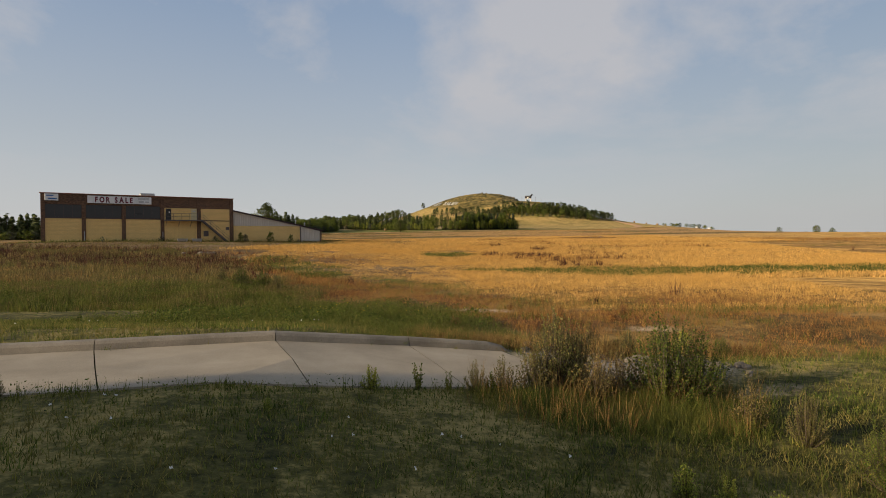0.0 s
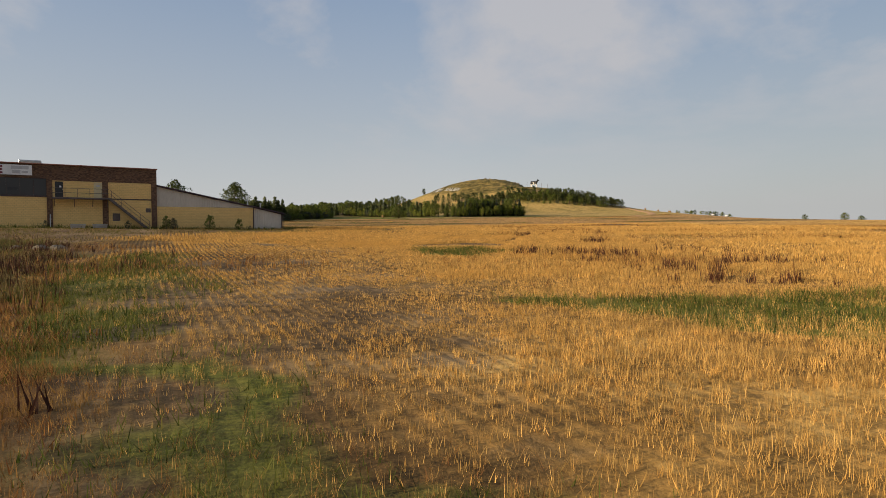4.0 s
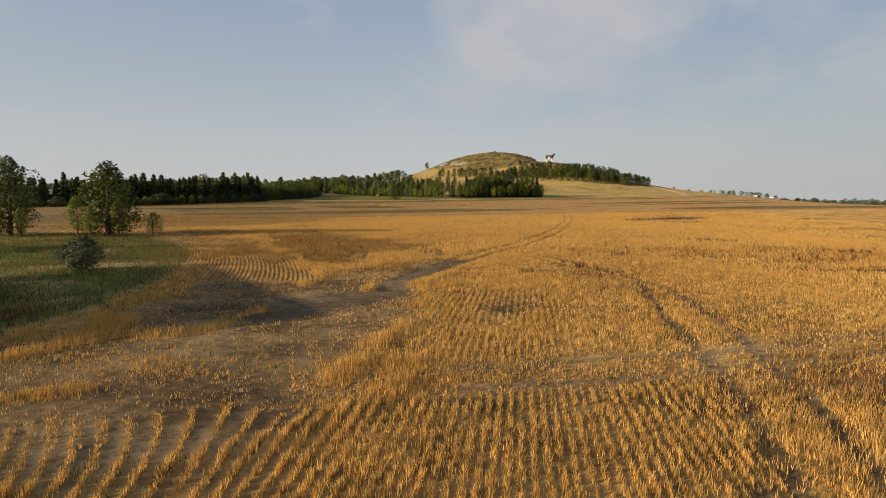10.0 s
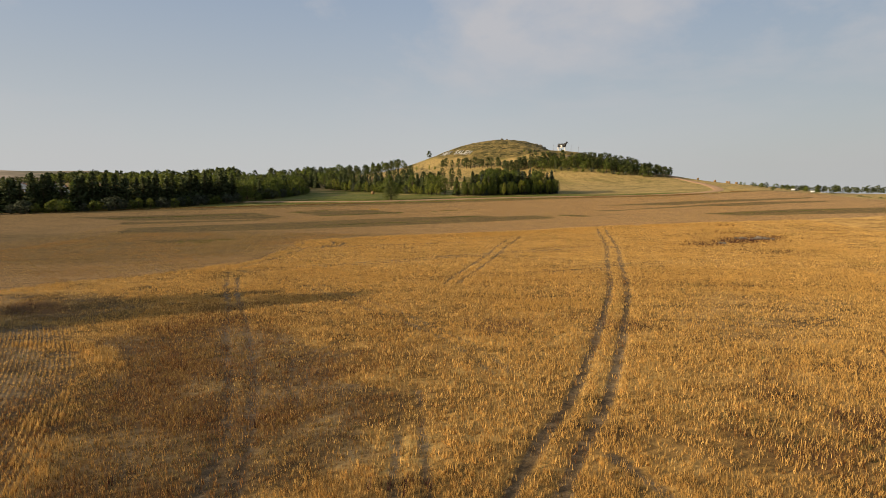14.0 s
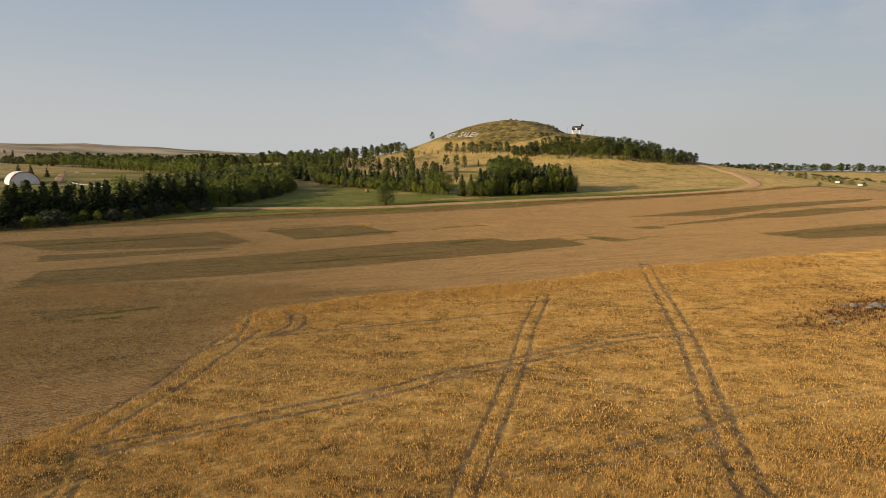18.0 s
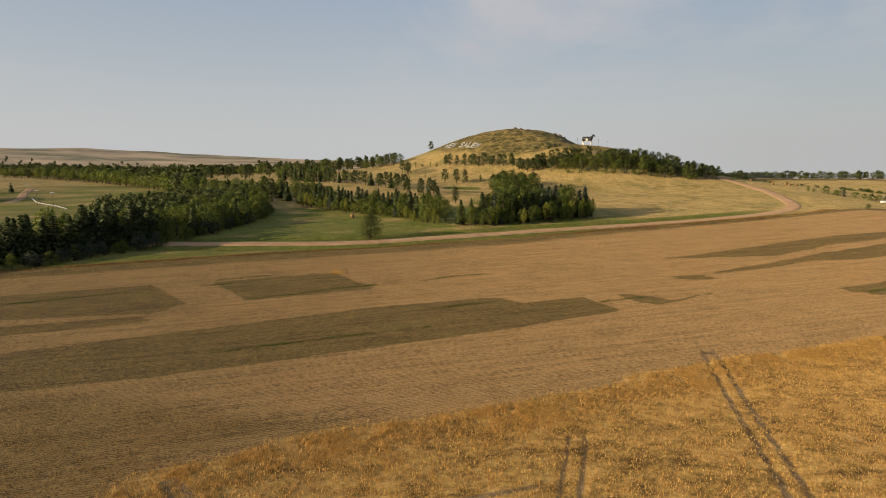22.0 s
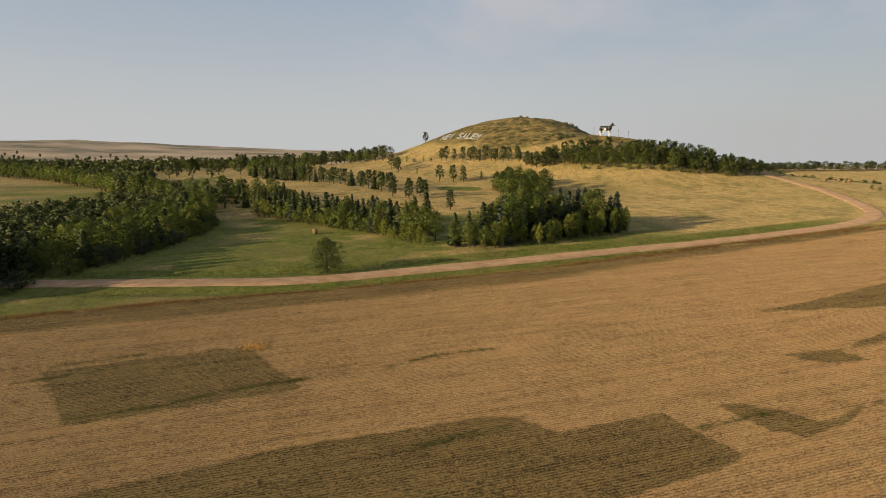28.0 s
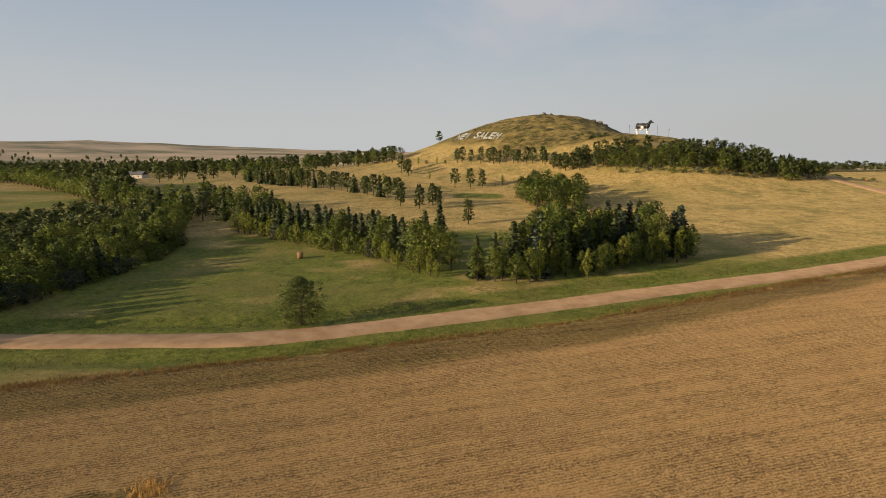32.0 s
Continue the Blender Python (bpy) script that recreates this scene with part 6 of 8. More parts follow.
    for y in (-1.22, -0.16):
        bm = bmesh.new()
        vs = [bm.verts.new(c) for c in ((21.7, y - 0.03, 3.36), (21.7, y - 0.03, 3.66), (26.05, y - 0.03, -0.20), (25.85, y - 0.03, -0.32))]
        f = bm.faces.new(vs)
        r = bmesh.ops.extrude_face_region(bm, geom=[f])
        bmesh.ops.translate(bm, vec=(0, 0.05, 0), verts=[v for v in r["geom"] if isinstance(v, bmesh.types.BMVert)])
        bmesh.ops.recalc_face_normals(bm, faces=bm.faces[:])
        part("stringer", bm, MAT_STEEL, stair)
    for i in range(5):
        t = 0.03 + 0.235 * i
        x, z = 21.75 + 4.2 * t, 3.6 - 3.75 * t
        bm = bmesh.new()
        rod(bm, (x, -1.24, z), (x, -1.24, z + 0.95), 0.024, n=6)
        part("post", bm, MAT_STEEL, stair)
    for dz in (0.5, 0.95):
        bm = bmesh.new()
        rod(bm, (21.75, -1.24, 3.55 + dz), (25.9, -1.24, -0.12 + dz), 0.024, n=6)
        part("rail", bm, MAT_STEEL, stair)
    # pipes on the piers, and the unit on the roof
    for x in (5.1, 15.85):
        bm = bmesh.new()
        rod(bm, (x, -0.18, -0.4), (x, -0.18, 1.7), 0.05, n=8)
        part("standpipe", bm, MAT_GALV, shop, "short pale pipe on a pier")
    u = part("roof_unit", boxed(12.9, 15.05, 2.5, 4.4, 6.86, 7.95, 0.04), MAT_GALV, shop, "grey metal air unit on the roof")
    for i in range(3):
        part("panel", boxed(13.0 + i * 0.7, 13.6 + i * 0.7, 2.47, 2.498, 7.0, 7.8), MAT_SIDING, u)
    # lean-to: block below, ribbed metal above, a low metal shed at its end
    part("block_wall", boxed(26.82, 38.48, 0.04, 0.35, -0.9, 2.76), MAT_YELLOW, shop, "yellow painted block wall")
    part("siding", corrugated(26.82, 38.48, 2.78, 5.20, 2.84, 0.10), MAT_SIDING, shop, "pale ribbed metal siding")
    part("siding", corrugated(38.55, 42.28, -0.9, 2.80, 1.98, 0.10), MAT_SIDING, shop, "pale ribbed metal siding")
    for x in (38.44, 42.24):
        part("corner_trim", boxed(x, x + 0.13, -0.06, 0.20, -0.9, 2.74 if x < 40 else 1.95), MAT_TRIM, shop)
    part("end_wall", boxed(42.26, 42.38, 0.2, 13.0, -0.9, 1.96), MAT_SIDING, shop, "pale ribbed metal siding")
    bm = bmesh.new()
    for y in (-0.28, 13.2):
        pass
    ring = [(26.82, 5.24), (38.5, 2.86), (42.62, 1.99)]
    lo, hi = [], []
    for y in (-0.25, 13.2):
        lo.append([bm.verts.new((x, y, z)) for x, z in ring])
        hi.append([bm.verts.new((x, y, z + 0.17)) for x, z in ring])
    for i in range(2):
        bm.faces.new((hi[0][i], hi[0][i + 1], hi[1][i + 1], hi[1][i]))
        bm.faces.new((lo[0][i], lo[1][i], lo[1][i + 1], lo[0][i + 1]))
        for k in range(2):
            bm.faces.new((lo[k][i], lo[k][i + 1], hi[k][i + 1], hi[k][i]))
    bm.faces.new((lo[0][2], lo[1][2], hi[1][2], hi[0][2]))
    bm.faces.new((lo[0][0], hi[0][0], hi[1][0], lo[1][0]))
    bmesh.ops.recalc_face_normals(bm, faces=bm.faces[:])
    part("roof", bm, MAT_ROOF, shop, "brown metal lean-to roof")
    bm = bmesh.new()
    rod(bm, (42.68, -0.25, 2.0), (42.68, 13.0, 2.0), 0.07, n=8)
    part("gutter", bm, MAT_TRIM, shop)
    bm = bmesh.new()
    rod(bm, (42.45, -0.12, 1.9), (42.45, -0.12, -0.5), 0.05, n=8)
    part("downpipe", bm, MAT_TRIM, shop)
    for x, z0, z1 in ((38.05, 2.9, 3.95), (39.75, 2.5, 3.5)):
        bm = bmesh.new()
        rod(bm, (x, 1.2, z0), (x, 1.2, z1 - 0.12), 0.09, n=10)
        rod(bm, (x, 1.2, z1 - 0.12), (x, 1.2, z1), 0.15, 0.13, n=10)
        part("flue", bm, MAT_GALV, shop, "galvanised flue with a cap")


build_shop()


# signs on the shop front
def build_signs():
    s = new("sale_sign")
    s.matrix_basis = SHOP_M
    tagged(s, "long white FOR SALE banner with maroon letters on brick", "sign")
    part("board", boxed(5.55, 14.25, -0.20, -0.13, 5.98, 7.10, 0.01), MAT_WHITE, s)
    x = 6.55
    for ch in "FOR SALE":
        if ch == " ":
            x += 0.42
            continue
        me = text_mesh(ch, 1.12, 0.006, 0.055)
        xs = [v.co.x for v in me.vertices]
        w = max(xs) - min(xs)
        me.transform(Matrix.Translation((x - min(xs) * 0.72, -0.208, 6.15)) @ Matrix.Rotation(radians(90), 4, "X") @ Matrix.Diagonal((0.72, 1.0, 1.0, 1)))
        me.materials.append(MAT_MAROON)
        o = new("letter", me)
        o.parent = s
        x += w * 0.72 + 0.20
    for x0, x1, z0, z1 in ((12.35, 13.95, 6.62, 6.98), (12.45, 13.2, 6.14, 6.5), (13.3, 13.9, 6.2, 6.45)):
        part("faded_print", boxed(x0, x1, -0.206, -0.201, z0, z1), MAT_GREYPRINT, s, "faded grey printed panel")
    s = new("shop_sign")
    s.matrix_basis = SHOP_M
    tagged(s, "small white sign with blue lettering on brick pier", "sign")
    part("board", boxed(0.20, 1.90, -0.24, -0.14, 6.20, 7.20, 0.02), MAT_WHITE, s)
    for x0, x1, z0, z1 in ((0.42, 1.30, 6.86, 7.02), (0.60, 1.72, 6.40, 6.58)):
        part("printed_line", boxed(x0, x1, -0.247, -0.241, z0, z1), MAT_BLUE_PRINT, s, "blue printed bar")


build_signs()


def feed_trough(x):
    t = new("metal_trough")
    t.matrix_basis = SHOP_M @ Matrix.Translation((x, -2.2, -0.05))
    tagged(t, "long grey metal trough standing by the yellow wall", "trough", "troughs by the wall")
    bm = bmesh.new()
    a = [(-0.75, -0.3), (0.75, -0.3), (0.75, 0.3), (-0.75, 0.3)]
    top = [bm.verts.new((x0, y0, 0.62)) for x0, y0 in a]
    bot = [bm.verts.new((x0 * 0.92, y0 * 0.6, 0.16)) for x0, y0 in a]
    inn = [bm.verts.new((x0 * 0.94, y0 * 0.86, 0.60)) for x0, y0 in a]
    inb = [bm.verts.new((x0 * 0.88, y0 * 0.5, 0.22)) for x0, y0 in a]
    for i in range(4):
        j = (i + 1) % 4
        bm.faces.new((bot[i], bot[j], top[j], top[i]))
        bm.faces.new((top[i], top[j], inn[j], inn[i]))
        bm.faces.new((inn[i], inn[j], inb[j], inb[i]))
    bm.faces.new(bot[::-1])
    bm.faces.new(inb)
    bmesh.ops.recalc_face_normals(bm, faces=bm.faces[:])
    part("tub", bm, MAT_GALV, t)
    for lx in (-0.6, 0.6):
        for ly in (-0.16, 0.16):
            part("leg", boxed(lx - 0.04, lx + 0.04, ly - 0.04, ly + 0.04, -0.25, 0.2), MAT_GALV, t)


feed_trough(18.45)
feed_trough(20.6)


# ---- statue of a cow on the shoulder of the butte: one plain shape ----
def cow_material():
    m, nt, b = material("painted_statue", 0.45, 0.4)
    co = nt.nodes.new("ShaderNodeTexCoord").outputs["Object"]
    n = noise_of(nt, 0.30, 1.5, 0.4, co)
    z = nt.nodes.new("ShaderNodeSeparateXYZ")
    nt.links.new(co, z.inputs[0])
    up_ = nt.nodes.new("ShaderNodeMapRange")
    for i, v in enumerate((3.0, 3.9, -0.5, 0.12)):
        up_.inputs[i + 1].default_value = v
    nt.links.new(z.outputs[2], up_.inputs[0])
    f = calc(nt, "ADD", n, up_.outputs[0])
    c = ramp(nt, f, [(0.44, (0.72, 0.71, 0.69)), (0.46, (0.02, 0.02, 0.022))])
    nt.links.new(c, b.inputs["Base Color"])
    return m


def build_cow():
    bm = bmesh.new()

    def blob(c, r, rot=0.0):
        m = Matrix.Translation(c) @ Matrix.Rotation(radians(rot), 4, "Y") @ Matrix.Diagonal((*r, 1))
        bmesh.ops.create_icosphere(bm, subdivisions=3, radius=1.0, matrix=m)

    blob((-0.3, 0, 5.2), (3.9, 1.45, 1.75))
    blob((-3.0, 0, 5.5), (1.35, 1.35, 1.55))
    blob((2.6, 0, 5.3), (1.5, 1.35, 1.75))
    blob((-1.0, 0, 3.6), (1.1, 0.75, 0.75))
    for a, b_, r0, r1 in (((2.9, 0, 5.8), (4.6, 0, 7.7), 1.15, 0.62), ((4.3, 0, 7.9), (6.0, 0.0, 7.0), 0.62, 0.36)):
        rod(bm, a, b_, r0, r1, 12)
    blob((4.6, 0, 7.9), (0.75, 0.6, 0.65))
    blob((5.85, 0, 7.05), (0.45, 0.42, 0.38))
    for sy in (-1, 1):
        rod(bm, (4.4, sy * 0.45, 8.3), (4.3, sy * 0.95, 8.95), 0.16, 0.05, 7)
        rod(bm, (4.2, sy * 0.5, 8.0), (3.9, sy * 1.25, 7.9), 0.22, 0.12, 6)
        rod(bm, (2.6, sy * 0.75, 4.6), (2.7, sy * 0.8, 2.2), 0.62, 0.34, 9)
        rod(bm, (2.7, sy * 0.8, 2.3), (2.65, sy * 0.8, -0.4), 0.34, 0.32, 9)
        rod(bm, (-3.2, sy * 0.75, 4.9), (-3.55, sy * 0.8, 2.3), 0.8, 0.36, 9)
        rod(bm, (-3.55, sy * 0.8, 2.4), (-3.2, sy * 0.8, -0.4), 0.36, 0.32, 9)
    rod(bm, (-4.2, 0, 6.2), (-4.5, 0, 2.6), 0.16, 0.10, 6)
    blob((-4.5, 0, 2.4), (0.22, 0.22, 0.5))
    for f in bm.faces:
        f.smooth = True
    o = part("cow_statue", bm, cow_material(), None)
    o.matrix_basis = Matrix.Translation((88.3, 621, up(88.3, 621))) @ Matrix.Rotation(radians(-32), 4, "Z") @ Matrix.Scale(0.88, 4)
    tagged(o, "giant black and white cow statue on a grassy knoll", "statue")


build_cow()


MAT_LIME = grained("limewashed_stone", (0.34, 0.33, 0.30), (0.52, 0.51, 0.47), 0.8, 6.0, 0.9, 0.1, 0, 0.3)


# white stone letters laid out on the western slope of the butte
def hillside_letters():
    root = new("hillside_lettering")
    tagged(root, "town name in white stones on the grassy butte slope", "lettering")
    bl, br, tr, tl = [Vector(c) for c in LETTER_CORNERS]
    body = "NEW SALEM"
    for i, ch in enumerate(body):
        if ch == " ":
            continue
        me = text_mesh(ch, 1.0, 0.0)
        xs, ys = [v.co.x for v in me.vertices], [v.co.y for v in me.vertices]
        x0, x1, y1 = min(xs), max(xs), max(ys)
        faces = [tuple(p.vertices) for p in me.polygons]
        verts = []
        for v in me.vertices:
            u = (i + 0.10 + 0.80 * (v.co.x - x0) / (x1 - x0)) / len(body)
            w = v.co.y / y1
            p = bl.lerp(br, u).lerp(tl.lerp(tr, u), w)
            verts.append(p)
        bm = bmesh.new()
        bv = [bm.verts.new((p.x, p.y, 0)) for p in verts]
        for f in faces:
            bm.faces.new([bv[k] for k in f])
        bmesh.ops.triangulate(bm, faces=bm.faces[:])
        bmesh.ops.subdivide_edges(bm, edges=[e for e in bm.edges if e.calc_length() > 1.2], cuts=2, use_grid_fill=True)
        bmesh.ops.triangulate(bm, faces=bm.faces[:])
        bmesh.ops.subdivide_edges(bm, edges=[e for e in bm.edges if e.calc_length() > 1.5], cuts=1)
        bmesh.ops.triangulate(bm, faces=bm.faces[:])
        for v in bm.verts:
            v.co.z = up(v.co.x, v.co.y) + 0.4
        r = bmesh.ops.extrude_face_region(bm, geom=bm.faces[:])
        bmesh.ops.translate(bm, vec=(0, 0, -1.0), verts=[g for g in r["geom"] if isinstance(g, bmesh.types.BMVert)])
        bmesh.ops.recalc_face_normals(bm, faces=bm.faces[:])
        bpy.data.meshes.remove(me)
        part("letter", bm, MAT_LIME, root)


LETTER_CORNERS = ((-14.2, 678, 0), (12.4, 653.6, 0), (15.9, 660.4, 0), (-11.2, 690, 0))
hillside_letters()


# ---- stubble, grass and weeds, past counting ----
GX, GY = len(gx), len(gy)


def cover(arr, x, y):
    """A cover weight between the ground's grid lines."""
    a = arr.reshape(GY, GX)
    i = np.clip(np.searchsorted(gx, x) - 1, 0, GX - 2)
    j = np.clip(np.searchsorted(gy, y) - 1, 0, GY - 2)
    u = np.clip((x - gx[i]) / (gx[i + 1] - gx[i]), 0, 1)
    v = np.clip((y - gy[j]) / (gy[j + 1] - gy[j]), 0, 1)
    return (a[j, i] * (1 - u) + a[j, i + 1] * u) * (1 - v) + (a[j + 1, i] * (1 - u) + a[j + 1, i + 1] * u) * v


def tufts(rng, x, y, h, blades, width, spread, curl=0.35):
    """Blades as bent triangles: a short stiff foot and a leaning tip."""
    n = len(x)
    z = cover(Z, x, y) - 0.01
    x, y, z, h = (np.repeat(v, blades) for v in (x, y, z, h))
    m = n * blades
    x, y = x + rng.normal(size=m) * spread * 0.5, y + rng.normal(size=m) * spread * 0.5
    h = h * (0.6 + 0.6 * rng.random(m))
    a = rng.random(m) * 6.283
    w = width * (0.6 + 0.8 * rng.random(m))
    le = h * curl * rng.random(m)
    b = rng.random(m) * 6.283
    c, s = np.cos(a) * w * 0.5, np.sin(a) * w * 0.5
    p0 = np.column_stack([x - c, y - s, z])
    p1 = np.column_stack([x + c, y + s, z])
    p2 = np.column_stack([x + np.cos(b) * le, y + np.sin(b) * le, z + h])
    v = np.stack([p0, p1, p2], 1).reshape(-1, 3)
    return v, np.arange(m * 3).reshape(-1, 3)


def stuff(name, pieces, mat, label, cat):
    vs, fs, o = [], [], 0
    for v, f in pieces:
        vs.append(v)
        fs.append(f + o)
        o += len(v)
    return tagged(new(name, mesh_from(name, np.concatenate(vs), np.concatenate(fs), mat)), label, cat, kind="stuff")


def blade_material(name, stops, through=0.3, patch=0.25, other=None):
    m, nt, b = material(name, 0.7, 0.2)
    isl = nt.nodes.new("ShaderNodeNewGeometry").outputs["Random Per Island"]
    col = ramp(nt, isl, stops)
    # tufts stand lighter and darker in small patches
    col = mix(nt, 1.0, col, ramp(nt, noise_of(nt, 5.0 * patch ** 0.5, 4, 0.7), [(0.36, (0.55, 0.55, 0.55)), (0.5, (1.0, 1.0, 1.0)), (0.64, (1.35, 1.3, 1.2))]), "MULTIPLY")
    if other:
        n = noise_of(nt, patch, 4, 0.65)
        f = nt.nodes.new("ShaderNodeMapRange")
        f.inputs[1].default_value, f.inputs[2].default_value = 0.45, 0.65
        nt.links.new(n, f.inputs[0])
        col = mix(nt, calc(nt, "MULTIPLY", f.outputs[0], 0.75), col, other)
    nt.links.new(col, b.inputs["Base Color"])
    t = node(nt, "BsdfTranslucent")
    nt.links.new(col, t.inputs[0])
    s = node(nt, "MixShader")
    s.inputs[0].default_value = through
    nt.links.new(b.outputs[0], s.inputs[1])
    nt.links.new(t.outputs[0], s.inputs[2])
    nt.links.new(s.outputs[0], nt.nodes["Material Output"].inputs[0])
    return m


MAT_STRAW = blade_material("stubble_straw", [(0.0, (0.25, 0.152, 0.046)), (0.35, (0.52, 0.317, 0.093)), (0.75, (0.75, 0.500, 0.170)), (1.0, (0.40, 0.215, 0.058))], 0.32, 0.09, (0.558, 0.33, 0.0884))
MAT_LAWN = blade_material("mown_grass", [(0.0, (0.0369, 0.0615, 0.00984)), (0.5, (0.0943, 0.135, 0.0213)), (0.82, (0.197, 0.193, 0.041)), (1.0, (0.344, 0.262, 0.0984))], 0.3, 0.9, (0.221, 0.176, 0.0574))
MAT_TALL = blade_material("tall_green_grass", [(0.0, (0.029, 0.048, 0.0095)), (0.6, (0.077, 0.104, 0.0175)), (0.9, (0.16, 0.168, 0.034)), (1.0, (0.328, 0.242, 0.0858))], 0.38, 0.5, (0.156, 0.156, 0.0328))
MAT_ROUGH = blade_material("rough_weeds", [(0.0, (0.055, 0.042, 0.017)), (0.5, (0.155, 0.112, 0.043)), (0.85, (0.32, 0.23, 0.098)), (1.0, (0.105, 0.112, 0.028))], 0.35, 0.2, (0.119, 0.128, 0.0306))
MAT_RUST = blade_material("rusty_weeds", [(0.0, (0.096, 0.036, 0.0144)), (0.5, (0.272, 0.124, 0.0368)), (1.0, (0.448, 0.264, 0.084))], 0.32, 0.5, (0.32, 0.204, 0.06))
MAT_BUSH = blade_material("bush_leaves", [(0.0, (0.0288, 0.049, 0.0101)), (0.6, (0.0828, 0.119, 0.0187)), (0.92, (0.158, 0.18, 0.0324)), (1.0, (0.216, 0.144, 0.0432))], 0.35, 1.2, (0.122, 0.13, 0.0252))
MAT_GREYBUSH = blade_material("grey_green_weed", [(0.0, (0.055, 0.068, 0.020)), (0.6, (0.16, 0.165, 0.046)), (0.9, (0.29, 0.26, 0.09)), (1.0, (0.27, 0.17, 0.06))], 0.3, 0.8, (0.14, 0.12, 0.04))
MAT_STALK = blade_material("mown_stalk", [(0.0, (0.13, 0.078, 0.028)), (0.5, (0.34, 0.215, 0.072)), (0.85, (0.56, 0.38, 0.14)), (1.0, (0.13, 0.12, 0.03))], 0.2, 0.05, (0.40, 0.215, 0.065))
MAT_FRINGE = blade_material("dry_fringe_grass", [(0.0, (0.0975, 0.0488, 0.018)), (0.5, (0.247, 0.15, 0.051)), (0.85, (0.465, 0.323, 0.112)), (1.0, (0.128, 0.116, 0.027))], 0.3, 0.2, (0.21, 0.101, 0.036))
MAT_DOCK = blade_material("dark_dock_seedheads", [(0.0, (0.035, 0.014, 0.010)), (1.0, (0.10, 0.04, 0.022))], 0.1)

prng = np.random.default_rng(9)
bare = np.clip(soil * 1.25, 0, 1)


def drill(x0, x1, y0, y1, per_m2, h0, h1, blades, width, spread):
    """Tufts gathered on drill rows in a rectangle, in uneven stands, short and sparse where the crop was thin."""
    n = int((x1 - x0) * (y1 - y0) * per_m2)
    x, y = prng.uniform(x0, x1, n), prng.uniform(y0, y1, n)
    u, on = drill_u(x, y), drill_lined(x, y)
    # slide each tuft across to its row
    ex, ey = drill_u(x + 0.02, y) - u, drill_u(x, y + 0.02) - u
    ex, ey = np.clip(ex, -0.1, 0.1) / 0.02, np.clip(ey, -0.1, 0.1) / 0.02
    q = (np.round(u) - u) * on * (0.8 + 0.2 * prng.random(n)) / np.maximum(ex * ex + ey * ey, 0.5)
    jit = 0.035 + 0.05 * (1 - on)
    # gaps and thick places along each row
    even = np.clip(2.6 * patch(np.round(u) * 1.7, y, 1.5, 55) - 0.45, 0.2, 1.15)
    x, y = x + q * ex + prng.normal(size=n) * jit, y + q * ey + prng.normal(size=n) * jit
    th, lo, st = cover(thin, x, y), cover(lodged, x, y), cover(strip, x, y)
    stand = np.clip(1.9 * patch(x, y, 5.5, 3) - 0.42, 0, 1) * 0.35 + np.clip(2.2 * patch(x, y, 1.3, 5) - 0.6, 0, 1) * 0.4 + 0.55 * lo
    stand = np.clip(1.35 * stand - 0.12, 0, 1.2)
    stand = stand + (0.62 - stand) * 0.4 * sstep(150, 210, y)
    stand = stand + 0.8 * np.exp(-(cover(stub_d, x, y) / 4.0) ** 2) * (wob(x, y, 3, 4) > -0.3)
    k = cover(stub, x, y) * (1 - cover(bare, x, y)) * (1 - 0.97 * cover(grass, x, y)) * (1 - 0.8 * cover(chalk, x, y)) * (1 - 0.75 * np.clip(cover(red, x, y) * 1.3 - 0.1, 0, 1)) * np.clip(0.36 + 0.75 * stand, 0.2, 1) * (1 - (0.88 - 0.45 * on) * th) * (1 + (even - 0.75) * on)
    ok = prng.random(n) < np.maximum(k, 0.9 * st * cover(stub, x, y))
    x, y, stand, th, on, st = x[ok], y[ok], stand[ok], th[ok], on[ok], st[ok]
    h = (h0 + (h1 - h0) * np.clip(stand * 0.75 + 0.3 * prng.random(len(x)), 0, 1)) * (1 - 0.4 * th) * (1 - 0.15 * on) * (1 + 0.6 * st)
    a = on > 0.5
    sets = [tufts(prng, x[m], y[m], h[m], blades, width, sp, cu) for m, sp, cu in ((a, 0.07, 0.45), (~a, spread, 0.55)) if m.any()]
    return np.concatenate([v for v, _ in sets]), np.arange(sum(len(v) for v, _ in sets)).reshape(-1, 3)


pieces = [
    drill(-12, 20, 20, 36, 60, 0.10, 0.25, 4, 0.009, 0.09),
    drill(-15, 18, 36, 52, 92, 0.10, 0.26, 4, 0.0095, 0.10),
    drill(-22, 18, 52, 77, 80, 0.11, 0.27, 4, 0.017, 0.12),
    drill(-16, 18, 77, 107, 92, 0.12, 0.31, 4, 0.026, 0.13),
    drill(-34, -16, 77, 104, 26, 0.14, 0.36, 3, 0.036, 0.13),
    drill(18, 50, 36, 107, 24, 0.12, 0.29, 3, 0.040, 0.17),
    drill(-36, -8, 104, 166, 46, 0.13, 0.32, 3, 0.032, 0.13),
    drill(-38, -8, 166, 215, 24, 0.14, 0.34, 3, 0.044, 0.16),
    drill(-66, -38, 160, 215, 16, 0.12, 0.28, 3, 0.044, 0.18),
    drill(-8, 26, 107, 150, 46, 0.13, 0.33, 4, 0.030, 0.14),
    drill(26, 66, 107, 150, 17, 0.16, 0.40, 3, 0.055, 0.18),
    drill(-8, 60, 150, 215, 23, 0.16, 0.36, 3, 0.046, 0.17),
    drill(-38, 80, 215, 300, 13, 0.14, 0.32, 2, 0.07, 0.2),
    drill(60, 84, 150, 215, 6, 0.18, 0.40, 2, 0.07, 0.2),
    drill(80, 110, 215, 312, 5, 0.16, 0.32, 2, 0.08, 0.2)]


